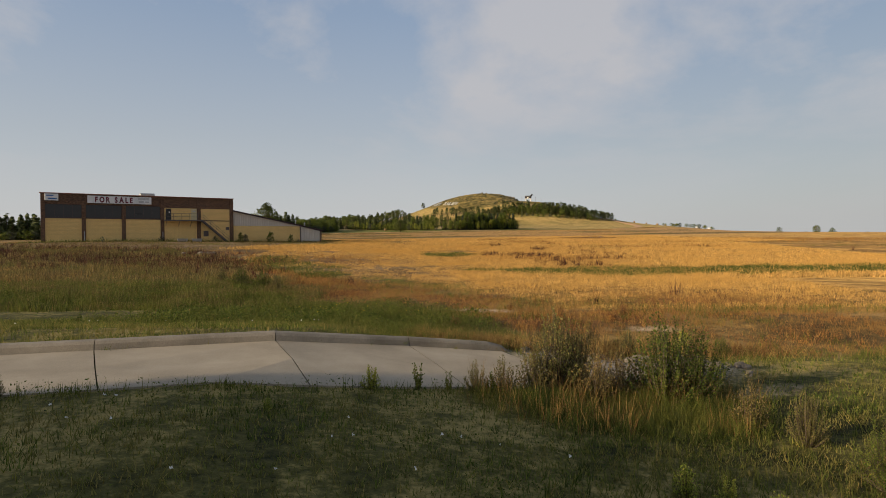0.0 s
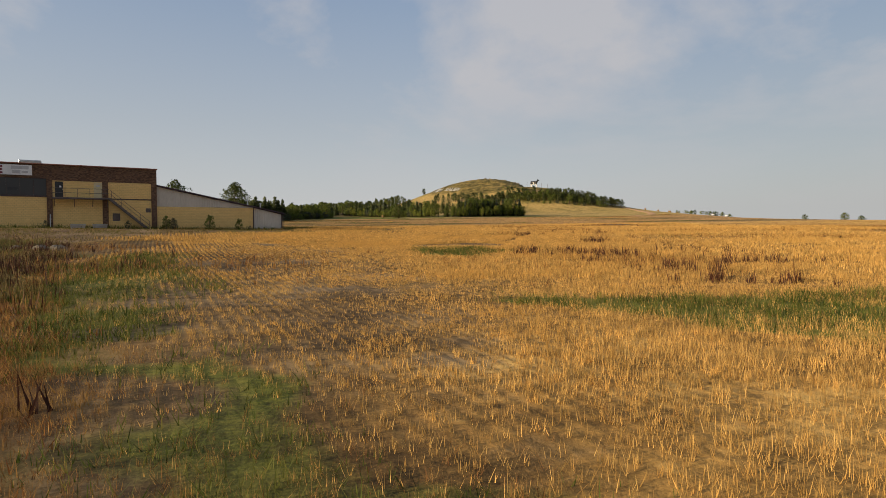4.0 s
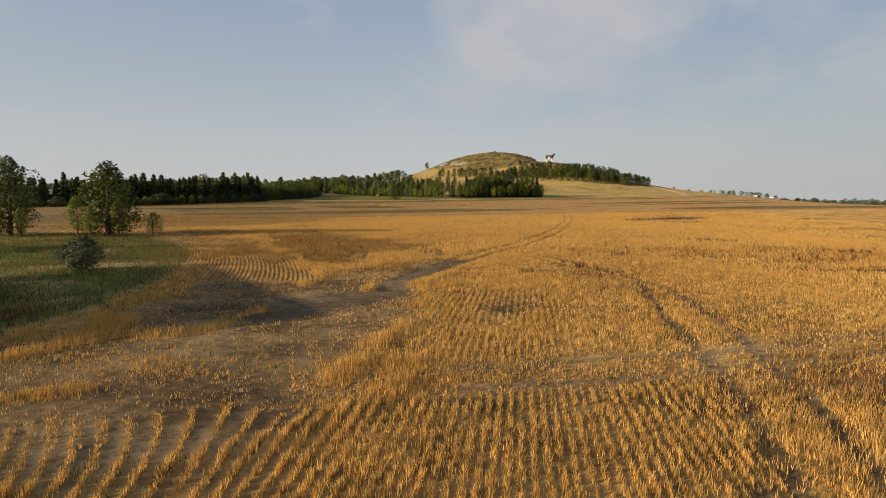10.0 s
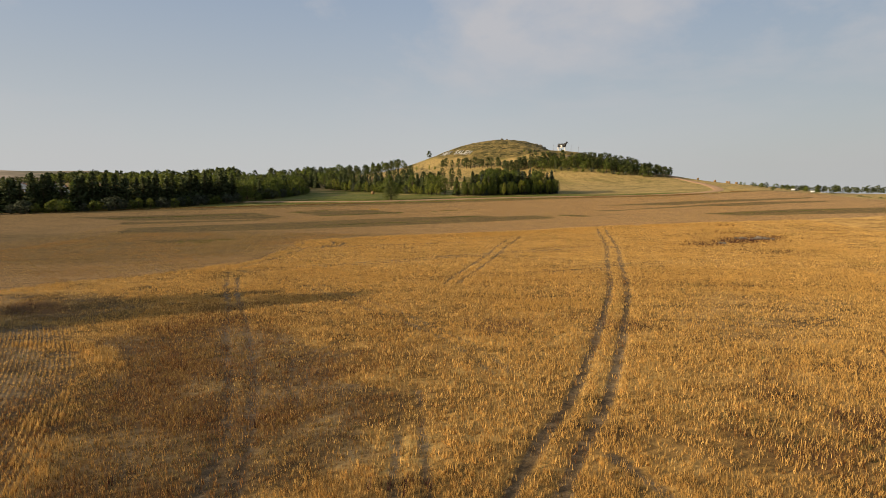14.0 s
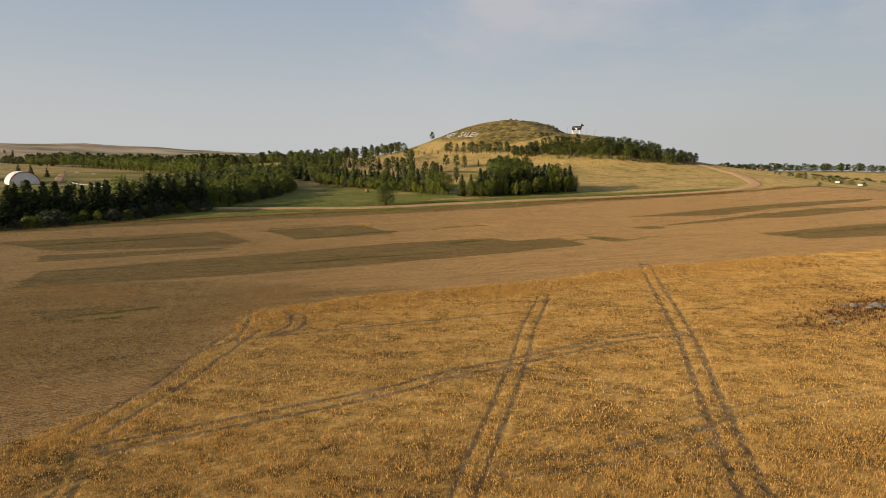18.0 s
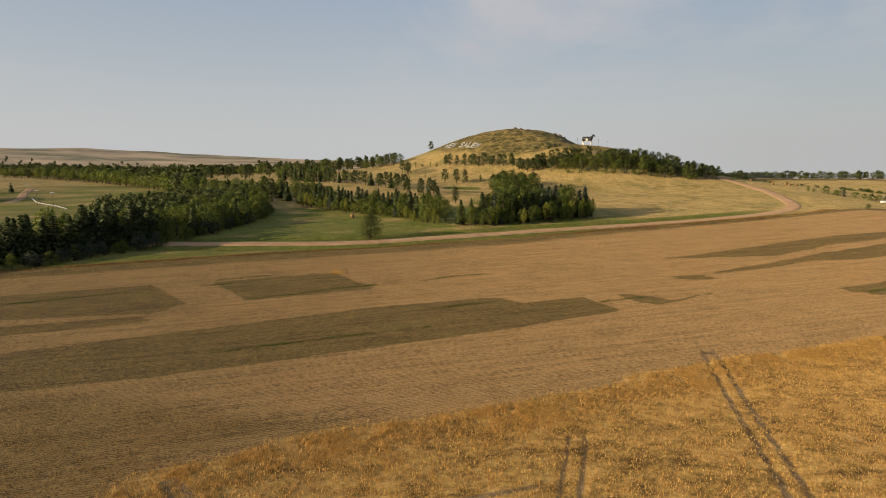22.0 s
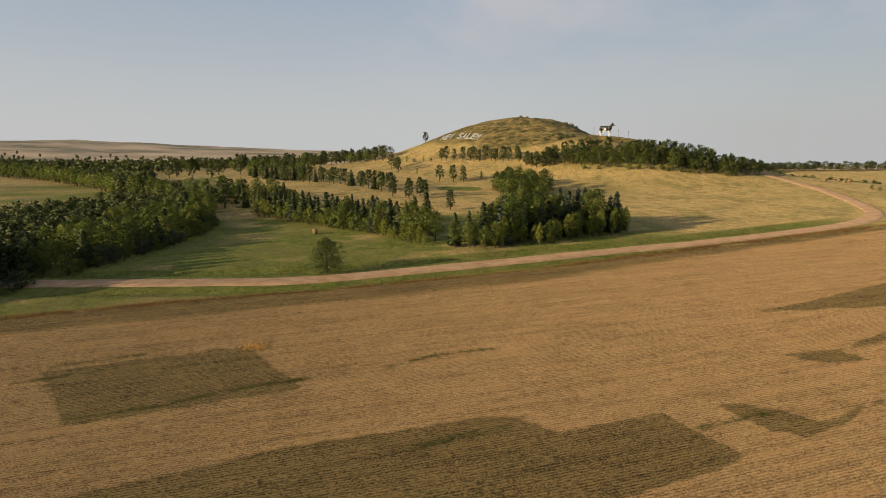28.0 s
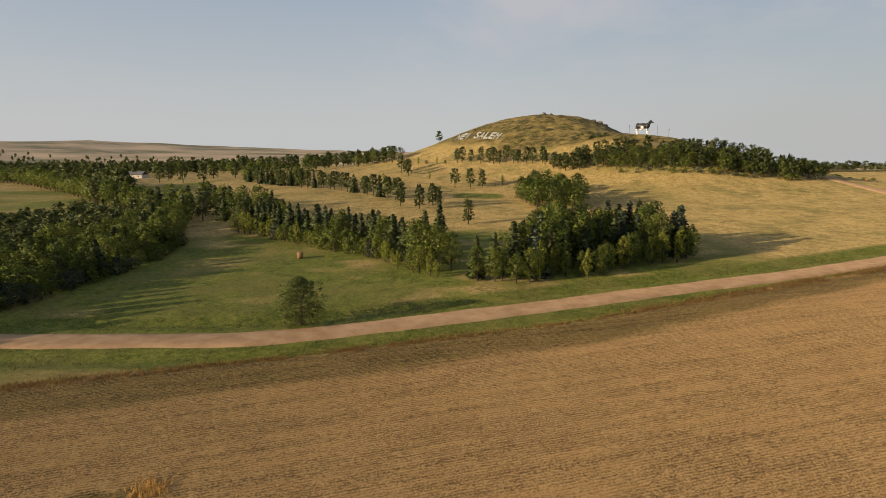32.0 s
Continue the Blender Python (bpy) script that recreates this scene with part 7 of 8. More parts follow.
def standing(n):
    """Taller straw left standing along the outer edge of the stubble."""
    e = np.array([(-34, 246), (-34, 249), (-31, 254.5), (-21, 261.5), (15, 277), (42, 290), (80, 304)], float)
    seg = np.hypot(*(e[1:] - e[:-1]).T)
    k = prng.choice(len(seg), n, p=seg / seg.sum())
    p = e[k] + (e[k + 1] - e[k]) * prng.random((n, 1))
    d = np.abs(prng.normal(size=n)) * 4.5
    x, y = p[:, 0] + 0.42 * d, p[:, 1] - 0.9 * d + prng.normal(size=n) * 0.4
    ok = prng.random(n) < cover(stub, x, y) * (1 - cover(bare, x, y)) * np.clip(3.0 * patch(x, y, 2.2, 64) - 0.95, 0.03, 1)
    x, y = x[ok], y[ok]
    return tufts(prng, x, y, 0.18 + 0.34 * patch(x, y, 1.6, 65), 4, 0.055, 0.26, 1.0)


clump_x, clump_y = -30.6 + prng.normal(size=130) * 1.1, 346.1 + prng.normal(size=130) * 0.8
pieces += [standing(34000), tufts(prng, clump_x, clump_y, prng.uniform(0.3, 0.6, 130), 5, 0.06, 0.2, 0.6)]
stuff("stubble", pieces, MAT_STRAW, "golden cut stubble standing in drill rows", "stubble")


def spread_tufts(x0, x1, y0, y1, n, weight, h, blades, width, spread, curl=0.5):
    x, y = prng.uniform(x0, x1, n), prng.uniform(y0, y1, n)
    ok = prng.random(n) < np.clip(weight(x, y), 0, 1)
    x, y = x[ok], y[ok]
    hh = h(x, y) if callable(h) else prng.uniform(h[0], h[1], len(x))
    return tufts(prng, x, y, hh, blades, width, spread, curl)


def cut_field():
    """Low mown stalks in long rows over the brown field."""
    n = 230000
    x, y = prng.uniform(-95, 125, n), prng.uniform(205, 440, n)
    u = -0.33 * x + 0.94 * y
    du = (np.round(u / 0.44) * 0.44 - u) * 0.7
    x, y = x - 0.33 * du, y + 0.94 * du
    k = cover(brown, x, y) * (1 - 0.85 * cover(olive, x, y)) * np.clip(2.0 * patch(x * 0.3 + y * 0.1, u, 3.0, 61) - 0.3, 0.15, 1)
    ok = prng.random(n) < k
    x, y = x[ok], y[ok]
    low = 1 - 0.3 * cover(olive, x, y)
    return tufts(prng, x, y, prng.uniform(0.08, 0.20, len(x)) * low, 3, 0.045, 0.28, 0.6)


west_stalks = lambda x, y: cover(brown, x, y) * (1 - 0.6 * cover(olive, x, y)) * np.clip(1.8 * patch(0.5 * x, y, 2.5, 62) - 0.25, 0.15, 1)
stuff("mown_stalks", [cut_field(), spread_tufts(-85, -26, 186, 270, 60000, west_stalks, (0.09, 0.24), 3, 0.045, 0.22, 0.7)], MAT_STALK, "short brown mown stalks in long rows", "stubble")


poor_at = lambda x, y: cover(poor, x, y)
NEAR_EDGE = [(-13, 2.75), (-8, 3.95), (-3.8, 5.15), (-2.9, 5.37), (-1.2, 5.95), (-0.48, 6.25), (0.44, 6.65), (1.3, 7.05)]
edge_w = lambda x, y: np.exp(-((line_dist(x, y, NEAR_EDGE)[0] - 0.04) / 0.16) ** 2)
off_drive = lambda x, y: 1 - np.clip(cover(drive, x, y) * 3, 0, 1)
rubble_at = lambda x, y: 1 - 0.96 * cover(rubble, x, y)
lawn_w = lambda x, y: rubble_at(x, y) * off_drive(x, y) * cover(verge, x, y) * (1 - cover(chalk, x, y)) * (0.75 + 0.35 * wob(x, y, 0.5, 2))
stuff("lawn_grass", [spread_tufts(-9, 9, 1.0, 7, 48000, lawn_w, (0.03, 0.10), 3, 0.009, 0.04, 0.9), spread_tufts(-14, 8, 7, 16, 52000, lawn_w, (0.04, 0.12), 3, 0.011, 0.05, 0.9)], MAT_LAWN, "short dry-tipped verge grass", "grass")
lush = lambda x, y: rubble_at(x, y) * off_drive(x, y) * (1 - cover(chalk, x, y)) * np.clip(
    0.8 * poly_mask(x, y, [(-7, 13), (-1, 12.5), (1.4, 13.5), (0.6, 17), (-2, 20), (-9, 21.5)], 1.2) * np.clip(2.4 * patch(x, y, 1.3, 15) - 0.5, 0, 1)
    + (y > 9) * (y < 18) * np.exp(-((x - 1.0 + 0.42 * (y - 9)) / 1.1) ** 2) + 0.4 * np.exp(-((y - 14.2 + 0.05 * x) / 1.0) ** 2) * (x < 0)
    + 0.95 * edge_w(x, y) + 0.5 * (x > 0.8) * (y < 7.2) * np.clip((x - 0.4) / 2, 0, 1)
    + 1.3 * cover(weeds, x, y) * (y < 32) * np.clip(1.6 * patch(x, y, 1.6, 12) - 0.3, 0, 1) + 0.4 * (poor_at(x, y)) * np.clip(2.2 * patch(x, y, 1.1, 14) - 0.9, 0, 1), 0, 1)


def green_rows():
    xs, ys = [], []
    for q in GREEN_ROWS:
        for a, b in zip(q[:-1], q[1:]):
            n = int(26 * math.dist(a, b))
            t = prng.random(n)
            x, y = a[0] + (b[0] - a[0]) * t + prng.normal(size=n) * 0.3, a[1] + (b[1] - a[1]) * t + prng.normal(size=n) * 0.38
            ok = prng.random(n) < np.clip(3 * patch(x, y, 2.5, 67) - 0.7, 0.05, 1)
            xs.append(x[ok])
            ys.append(y[ok])
    x, y = np.concatenate(xs), np.concatenate(ys)
    return tufts(prng, x, y, prng.uniform(0.12, 0.28, len(x)), 4, 0.05, 0.25, 0.9)


near_side = lambda x, y: off_drive(x, y) * poly_mask(x, y, [(0.8, 6.65), (1.3, 6.95), (2.25, 7.75), (3.9, 8.0), (4.2, 7.2), (3.4, 5.8), (1.8, 5.6), (0.9, 6.0)], 0.35)
stuff("tall_grass", [spread_tufts(0, 5, 5, 8.4, 12000, lambda x, y: near_side(x, y) * np.clip(2.4 * patch(x, y, 0.5, 36) - 0.3, 0.15, 1), lambda x, y: 0.05 + 0.24 * patch(x, y, 0.6, 35), 5, 0.006, 0.08, 0.9),
                     spread_tufts(-16, 9, 2, 22, 90000, lush, lambda x, y: (0.06 + 0.24 * patch(x, y, 0.8, 2)) * np.where(y < 9, 0.7, 1), 3, 0.009, 0.06, 0.9),
                     spread_tufts(-28, 2, 20, 34, 50000, lambda x, y: lush(x, y) * sstep(-26, -20, x) * (1 - cover(poor, x, y)), lambda x, y: (0.12 + 0.75 * patch(x, y, 1.1, 16) ** 1.4) * (0.3 + 0.7 * sstep(0.5, 3.5, cover(weed_d, x, y))), 3, 0.016, 0.08, 0.6),
                     spread_tufts(-14, 40, 16, 40, 60000, lambda x, y: cover(green_in, x, y) * np.clip(2 * patch(x, y, 1.4, 95) - 0.3, 0.05, 1), (0.10, 0.30), 3, 0.014, 0.1, 0.9),
                     spread_tufts(-20, 45, 38, 76, 130000, lambda x, y: cover(green_in, x, y) * np.clip(2.4 * patch(x, y, 1.4, 95) - 0.4, 0.05, 1), lambda x, y: 0.08 + 0.36 * patch(x, y, 1.0, 94), 3, 0.022, 0.1, 0.9),
                     spread_tufts(-75, -18, 106, 188, 30000, lambda x, y: cover(oldfield, x, y) * np.clip(2.4 * patch(x, y, 6, 91) - 0.6, 0, 1), (0.15, 0.4), 3, 0.04, 0.15, 0.9),
                     spread_tufts(-78, 0, 72, 112, 60000, lambda x, y: np.exp(-(((y - 85.5) - (x + 58.2) * 0.646 + 1.4) / 1.0) ** 2) * (x > -60) * (x < -21), (0.25, 0.6), 3, 0.04, 0.12),
                     spread_tufts(-110, 130, 240, 420, 90000, lambda x, y: cover(olive, x, y) * cover(brown, x, y) * np.clip(3.2 * patch(0.06 * (0.94 * x + 0.33 * y), 0.94 * y - 0.33 * x, 1.3, 66) - 1.45, 0.02, 0.8), (0.06, 0.16), 3, 0.06, 0.25, 0.8),
                     green_rows(),
                     spread_tufts(-100, 130, 345, 460, 90000, lambda x, y: cover(verge2, x, y) * np.clip(2.4 * patch(x, y, 5, 96) - 0.6, 0.05, 1) * (cover(lane_d, x, y) > 3.6), (0.2, 0.5), 3, 0.06, 0.3, 0.9)],
      MAT_TALL, "lush green grass along edges and hollows", "grass")
rough = lambda x, y: cover(weeds, x, y) * (1 - cover(verge, x, y)) * (1 - 0.8 * cover(yard, x, y)) * np.clip(2.2 * patch(x, y, 2.2, 21) - 0.35, 0.08, 1) * sstep(15, 24, y)
stuff("rough_weeds", [spread_tufts(-26, 4, 13, 34, 70000, rough, lambda x, y: 0.12 + 0.6 * patch(x, y, 1.7, 22) ** 1.5, 3, 0.014, 0.1), spread_tufts(-70, -6, 34, 80, 90000, rough, lambda x, y: 0.15 + 0.7 * patch(x, y, 2.5, 23) ** 1.5, 3, 0.028, 0.16),
                      spread_tufts(-45, -20, 80, 100, 6000, rough, (0.15, 0.4), 3, 0.04, 0.16),
                      spread_tufts(-90, -18, 62, 108, 60000, lambda x, y: cover(yard, x, y) * np.clip(2.4 * patch(0.6 * x, y, 2.2, 24) - 0.6, 0.03, 0.9), (0.08, 0.24), 3, 0.035, 0.16),
                      spread_tufts(-34, 70, 84, 160, 70000, lambda x, y: cover(stub, x, y) * np.clip(3.4 * patch(x, y, 4.5, 68) - 1.85, 0, 0.8), (0.10, 0.30), 3, 0.035, 0.16),
                      spread_tufts(-34, 100, 160, 300, 60000, lambda x, y: cover(stub, x, y) * np.clip(3.4 * patch(x, y, 6.5, 69) - 1.85, 0, 0.8), (0.12, 0.34), 3, 0.06, 0.2), spread_tufts(-75, -18, 106, 188, 34000, lambda x, y: cover(oldfield, x, y) * np.clip(2.4 * patch(x, y, 4, 92) - 0.5, 0, 1), (0.2, 0.5), 3, 0.045, 0.18, 0.8)], MAT_ROUGH, "tall mixed brown and green weeds", "weeds")
def fringe(n):
    """Tall dry grass left standing along the edge of the field."""
    e = np.array(FIELD_EDGE[1:10], float)
    seg = np.hypot(*(e[1:] - e[:-1]).T)
    k = prng.choice(len(seg), n, p=seg / seg.sum())
    p = e[k] + (e[k + 1] - e[k]) * prng.random((n, 1))
    x, y = p[:, 0] + prng.normal(size=n) * 0.35, p[:, 1] + 0.3 + prng.normal(size=n) * 0.75
    ok = prng.random(n) < np.clip(2.2 * patch(x, y, 4, 97) - 0.3, 0.15, 1)
    x, y = x[ok], y[ok]
    return tufts(prng, x, y, prng.uniform(0.25, 0.65, len(x)), 4, 0.05, 0.3, 0.7)


kerb_end = lambda x, y: np.exp(-(((y - 10.7 + 0.12 * x) / 0.6) ** 2)) * sstep(-0.6, 0.6, x) * sstep(3.6, 2.6, x) + 0.9 * np.exp(-((x - 3.2) / 1.3) ** 2 - ((y - 11.7) / 0.6) ** 2) + 0.7 * np.exp(-((x - 5.2) / 1.2) ** 2 - ((y - 11.0) / 0.7) ** 2)
stuff("dry_grass", [fringe(15000), spread_tufts(-48, -4, 132, 192, 60000, lambda x, y: cover(thin, x, y) * cover(stub, x, y) * (1 - 0.85 * drill_lined(x, y)) * (1 - 0.8 * cover(bare, x, y)), (0.10, 0.28), 3, 0.032, 0.15, 0.8), spread_tufts(0, 5, 5, 8.4, 1200, lambda x, y: near_side(x, y) * np.clip(2.8 * patch(x, y, 0.6, 37) - 0.9, 0.02, 1), lambda x, y: 0.16 + 0.42 * patch(x, y, 0.6, 35), 5, 0.005, 0.07, 0.6), spread_tufts(-1, 7, 9.6, 13.2, 16000, lambda x, y: kerb_end(x, y) * off_drive(x, y) * np.clip(2.4 * patch(x, y, 0.5, 85) - 0.4, 0.05, 1), lambda x, y: 0.10 + 0.34 * patch(x, y, 0.6, 86), 4, 0.007, 0.07, 1.2),  spread_tufts(-70, -4, 28, 78, 50000, lambda x, y: cover(weeds, x, y) * np.clip(3.0 * patch(x, y, 3.0, 81) - 1.35, 0, 1) * (1 - cover(yard, x, y)), lambda x, y: 0.15 + 0.5 * patch(x, y, 1.5, 82), 3, 0.022, 0.12, 0.7)],
      MAT_FRINGE, "dry reddish-brown grass in tufts among the weeds and along the field edge", "grass")
rusty = lambda x, y: np.clip(cover(red, x, y) * 1.3, 0, 1) * (1 - 0.9 * cover(chalk, x, y)) * (1 - cover(verge, x, y))
stuff("rusty_weeds", [spread_tufts(-27, 2, 32, 70, 34000, lambda x, y: cover(seared, x, y) * np.clip(2.2 * patch(x, y, 1.6, 30) - 0.35, 0.15, 1), lambda x, y: 0.08 + 0.26 * patch(x, y, 1.1, 29), 4, 0.018, 0.12, 0.9),
                      spread_tufts(-10, 16, 10, 40, 70000, lambda x, y: np.clip(rusty(x, y) + 0.75 * poor_at(x, y) * np.clip(2.4 * patch(x, y, 1.2, 31) - 0.75, 0.06, 1), 0, 1) * (1 - 0.92 * cover(chalk, x, y)) * (1 - cover(verge, x, y)), lambda x, y: 0.05 + 0.22 * patch(x, y, 0.7, 33), 5, 0.006, 0.08, 1.0),
                      spread_tufts(-26, 90, 40, 215, 110000, rusty, (0.25, 0.5), 3, 0.04, 0.16), spread_tufts(-32, -5, 134, 195, 40000, rusty, (0.12, 0.32), 3, 0.035, 0.14)], MAT_RUST, "rust-red weeds among the stubble", "weeds")


WEED_SPOTS = ((60, 254, 2.6, 130), (52, 248.5, 2.0, 80), (68, 260.5, 2.4, 130), (73, 264, 1.6, 60), (5.2, 66.8, 0.5, 12), (7.9, 66, 0.7, 14), (9.2, 66.6, 0.8, 14), (11, 64.8, 0.8, 12), (10.2, 57, 0.9, 16), (11.4, 55.3, 0.6, 12), (16.9, 60, 1.2, 24), (10.8, 51.2, 0.5, 10), (13, 50.5, 0.5, 10), (18, 69.2, 1.2, 16), (12.6, 79.6, 1.0, 9), (8.4, 61, 0.4, 6), (11.7, 64.5, 0.5, 8), (10, 67.3, 0.5, 8),
              (37.5, 170, 1.2, 40), (17.7, 147.3, 0.5, 12), (10.9, 136.3, 0.4, 10), (5.9, 132.3, 0.3, 8), (70, 273, 2.0, 50), (60, 236, 2.0, 40), (45.2, 153.5, 1.3, 40), (75, 292, 1.5, 30), (106, 259, 2, 40), (9.4, 91.2, 0.5, 14),
              (42.7, 147.6, 1.2, 30), (16.7, 93, 0.7, 18), (64.5, 257, 2.2, 110), (-2.9, 148.8, 0.5, 10), (13.2, 79.9, 0.5, 16), (39, 143.8, 1.2, 26), (5.9, 69.1, 0.3, 8), (8.3, 68.9, 0.3, 8))


def docks():
    x, y = prng.uniform(-60, 90, 9000), prng.uniform(20, 190, 9000)
    w = 0.5 * np.clip(cover(red, x, y) - 0.25, 0, 1) + 0.75 * (np.exp(-((y - 60 + 0.35 * (x + 30)) / 7) ** 2) * (x < -14)) * (patch(x, y, 4, 83) > 0.42) + 0.16 * np.exp(-((y - 92) / 10) ** 2 - ((x - 30) / 22) ** 2) * (wob(x, y, 6, 3) > 0.1)
    ok = prng.random(len(x)) < w
    x, y = x[ok], y[ok]
    a, b = prng.uniform(-70, -12, 15000), prng.uniform(34, 84, 15000)
    ok = prng.random(15000) < 0.7 * np.exp(-((b - 60 + 0.45 * (a + 30)) / 11) ** 4) * np.clip(3 * patch(a, b, 3.5, 84) - 1.1, 0, 1) * cover(weeds, a, b)
    x, y = np.concatenate([x, a[ok]]), np.concatenate([y, b[ok]])
    for cx, cy, r, n in WEED_SPOTS:
        x, y = np.concatenate([x, cx + prng.normal(size=n) * r * 1.6]), np.concatenate([y, cy + prng.normal(size=n) * r])
    return tufts(prng, x, y, prng.uniform(0.35, 0.75, len(x)), 9, 0.045, 0.22, 0.5)


stuff("dock_weeds", [docks()], MAT_DOCK, "dark brown seeding dock among the stubble", "weeds")


# low leafy weeds in cushions over the verge and the near weeds
def cushions(n, x0, x1, y0, y1, weight, size, tall):
    x, y = prng.uniform(x0, x1, n), prng.uniform(y0, y1, n)
    w = weight(x, y)
    ok = prng.random(n) < w
    x, y = x[ok], y[ok]
    hump = np.clip(2.2 * patch(x, y, 0.55, 71) - 0.55, 0, 1)
    c = np.column_stack([x, y, cover(Z, x, y) + (0.02 + tall * hump) * prng.random(len(x)) ** 0.6])
    d = unit(prng, len(x)) + np.array((0, 0, 0.8))
    return sprays(prng, c, d, size, 0.6)


green_w = lambda x, y: np.clip(lush(x, y) * 1.2 * np.clip(2.4 * patch(x, y, 0.55, 71) - 0.4, 0.1, 1), 0, 1)
stuff("leafy_weeds", [cushions(120000, -9, 3.5, 9, 22, green_w, 0.014, 0.26), cushions(90000, -26, 0, 19, 34, lambda x, y: np.clip(1.3 * cover(weeds, x, y) * np.clip(2.0 * patch(x, y, 1.2, 72) - 0.5, 0, 1), 0, 1), 0.032, 0.45),
                      cushions(16000, -9, 2, 2.5, 7.5, lambda x, y: edge_w(x, y) * np.clip(2.4 * patch(x, y, 0.3, 76) - 0.5, 0.1, 1), 0.016, 0.12),
                      cushions(60000, -9, 1.6, 12.5, 21.5, lambda x, y: np.clip(1.6 * lush(x, y) * np.clip(2.6 * patch(x, y, 0.8, 74) - 0.7, 0, 1), 0, 1), 0.030, 0.34),
                      cushions(26000, -5, 5, 1.5, 7.5, lambda x, y: off_drive(x, y) * np.clip(2.6 * patch(x, y, 0.7, 73) - 1.0, 0, 1), 0.012, 0.08)], MAT_BUSH, "low leafy green weeds in cushions", "weeds")


# single bushes and tall weeds by the drive
def bush_meshes(seed, h, wide, leafmat, leaf, n_stem=14, per=26, narrow=0.5):
    rng = np.random.default_rng(seed)
    bm = bmesh.new()
    c, d = [], []
    for i in range(n_stem):
        a, q = rng.random() * 6.283, rng.random() ** 0.6
        r = wide * q
        hh = h * (1.05 - 0.75 * q * q) * (0.7 + 0.35 * rng.random())
        tip = Vector((math.cos(a) * r, math.sin(a) * r, hh))
        mid = Vector((math.cos(a) * r * 0.7, math.sin(a) * r * 0.7, hh * 0.45))
        rod(bm, (math.cos(a) * 0.03, math.sin(a) * 0.03, -0.05), mid, 0.004, 0.003, 3)
        rod(bm, mid, tip, 0.003, 0.001, 3)
        for j in range(per):
            t = 0.04 + 0.98 * (j + rng.random()) / per
            p = Vector((0, 0, 0)).lerp(mid, t * 2) if t < 0.5 else mid.lerp(tip, t * 2 - 1)
            o = unit(rng, 1)[0]
            c.append(np.array(p) + o * leaf * 1.6 * rng.random())
            d.append(o + np.array((0, 0, 0.5)))
    st = bpy.data.meshes.new("stems")
    bm.to_mesh(st)
    bm.free()
    st.materials.append(MAT_BARK)
    v, f = sprays(rng, np.array(c), np.array(d), leaf, narrow)
    return st, mesh_from("leaves", v, f, leafmat)


BUSHES = {"green_bush": bush_meshes(1, 1.0, 0.5, MAT_BUSH, 0.017, 130, 70, 0.35), "yellow_bush": bush_meshes(2, 0.5, 0.26, MAT_POPLAR, 0.022, 34, 40),
          "dry_bush": bush_meshes(3, 0.7, 0.32, MAT_ROUGH, 0.020, 60, 36), "grey_bush": bush_meshes(4, 0.7, 0.26, MAT_GREYBUSH, 0.011, 110, 64, 0.3), "rusty_bush": bush_meshes(6, 0.6, 0.34, MAT_RUST, 0.018, 60, 40), "tall_weed": bush_meshes(5, 0.6, 0.10, MAT_BUSH, 0.026, 7, 50)}
BUSH_WORDS = {"green_bush": "leafy green wild bush beside the concrete drive", "yellow_bush": "small yellow-green bush in the verge grass", "dry_bush": "dry rusty-brown weed bush beside the drive",
              "rusty_bush": "rust-orange bushy weed on poor stony ground", "grey_bush": "grey-green weedy bush beside the drive", "tall_weed": "single tall green weed in the verge grass"}


def bush(kind, x, y, h):
    st, lv = BUSHES[kind]
    s = h / {"green_bush": 1.0, "yellow_bush": 0.5, "dry_bush": 0.7, "rusty_bush": 0.6, "grey_bush": 0.7, "tall_weed": 0.6}[kind]
    root = new(kind)
    root.matrix_basis = Matrix.Translation((x, y, float(cover(Z, np.array([x]), np.array([y]))[0]))) @ Matrix.Rotation(tree_rng.random() * 6.283, 4, "Z") @ Matrix.Scale(s, 4)
    for nm, me in (("stem_clump", st), ("foliage", lv)):
        o = new(nm, me)
        o.parent = root
    tagged(root, BUSH_WORDS[kind], "bush" if "weed" not in kind else "weed", "bushes by the drive")


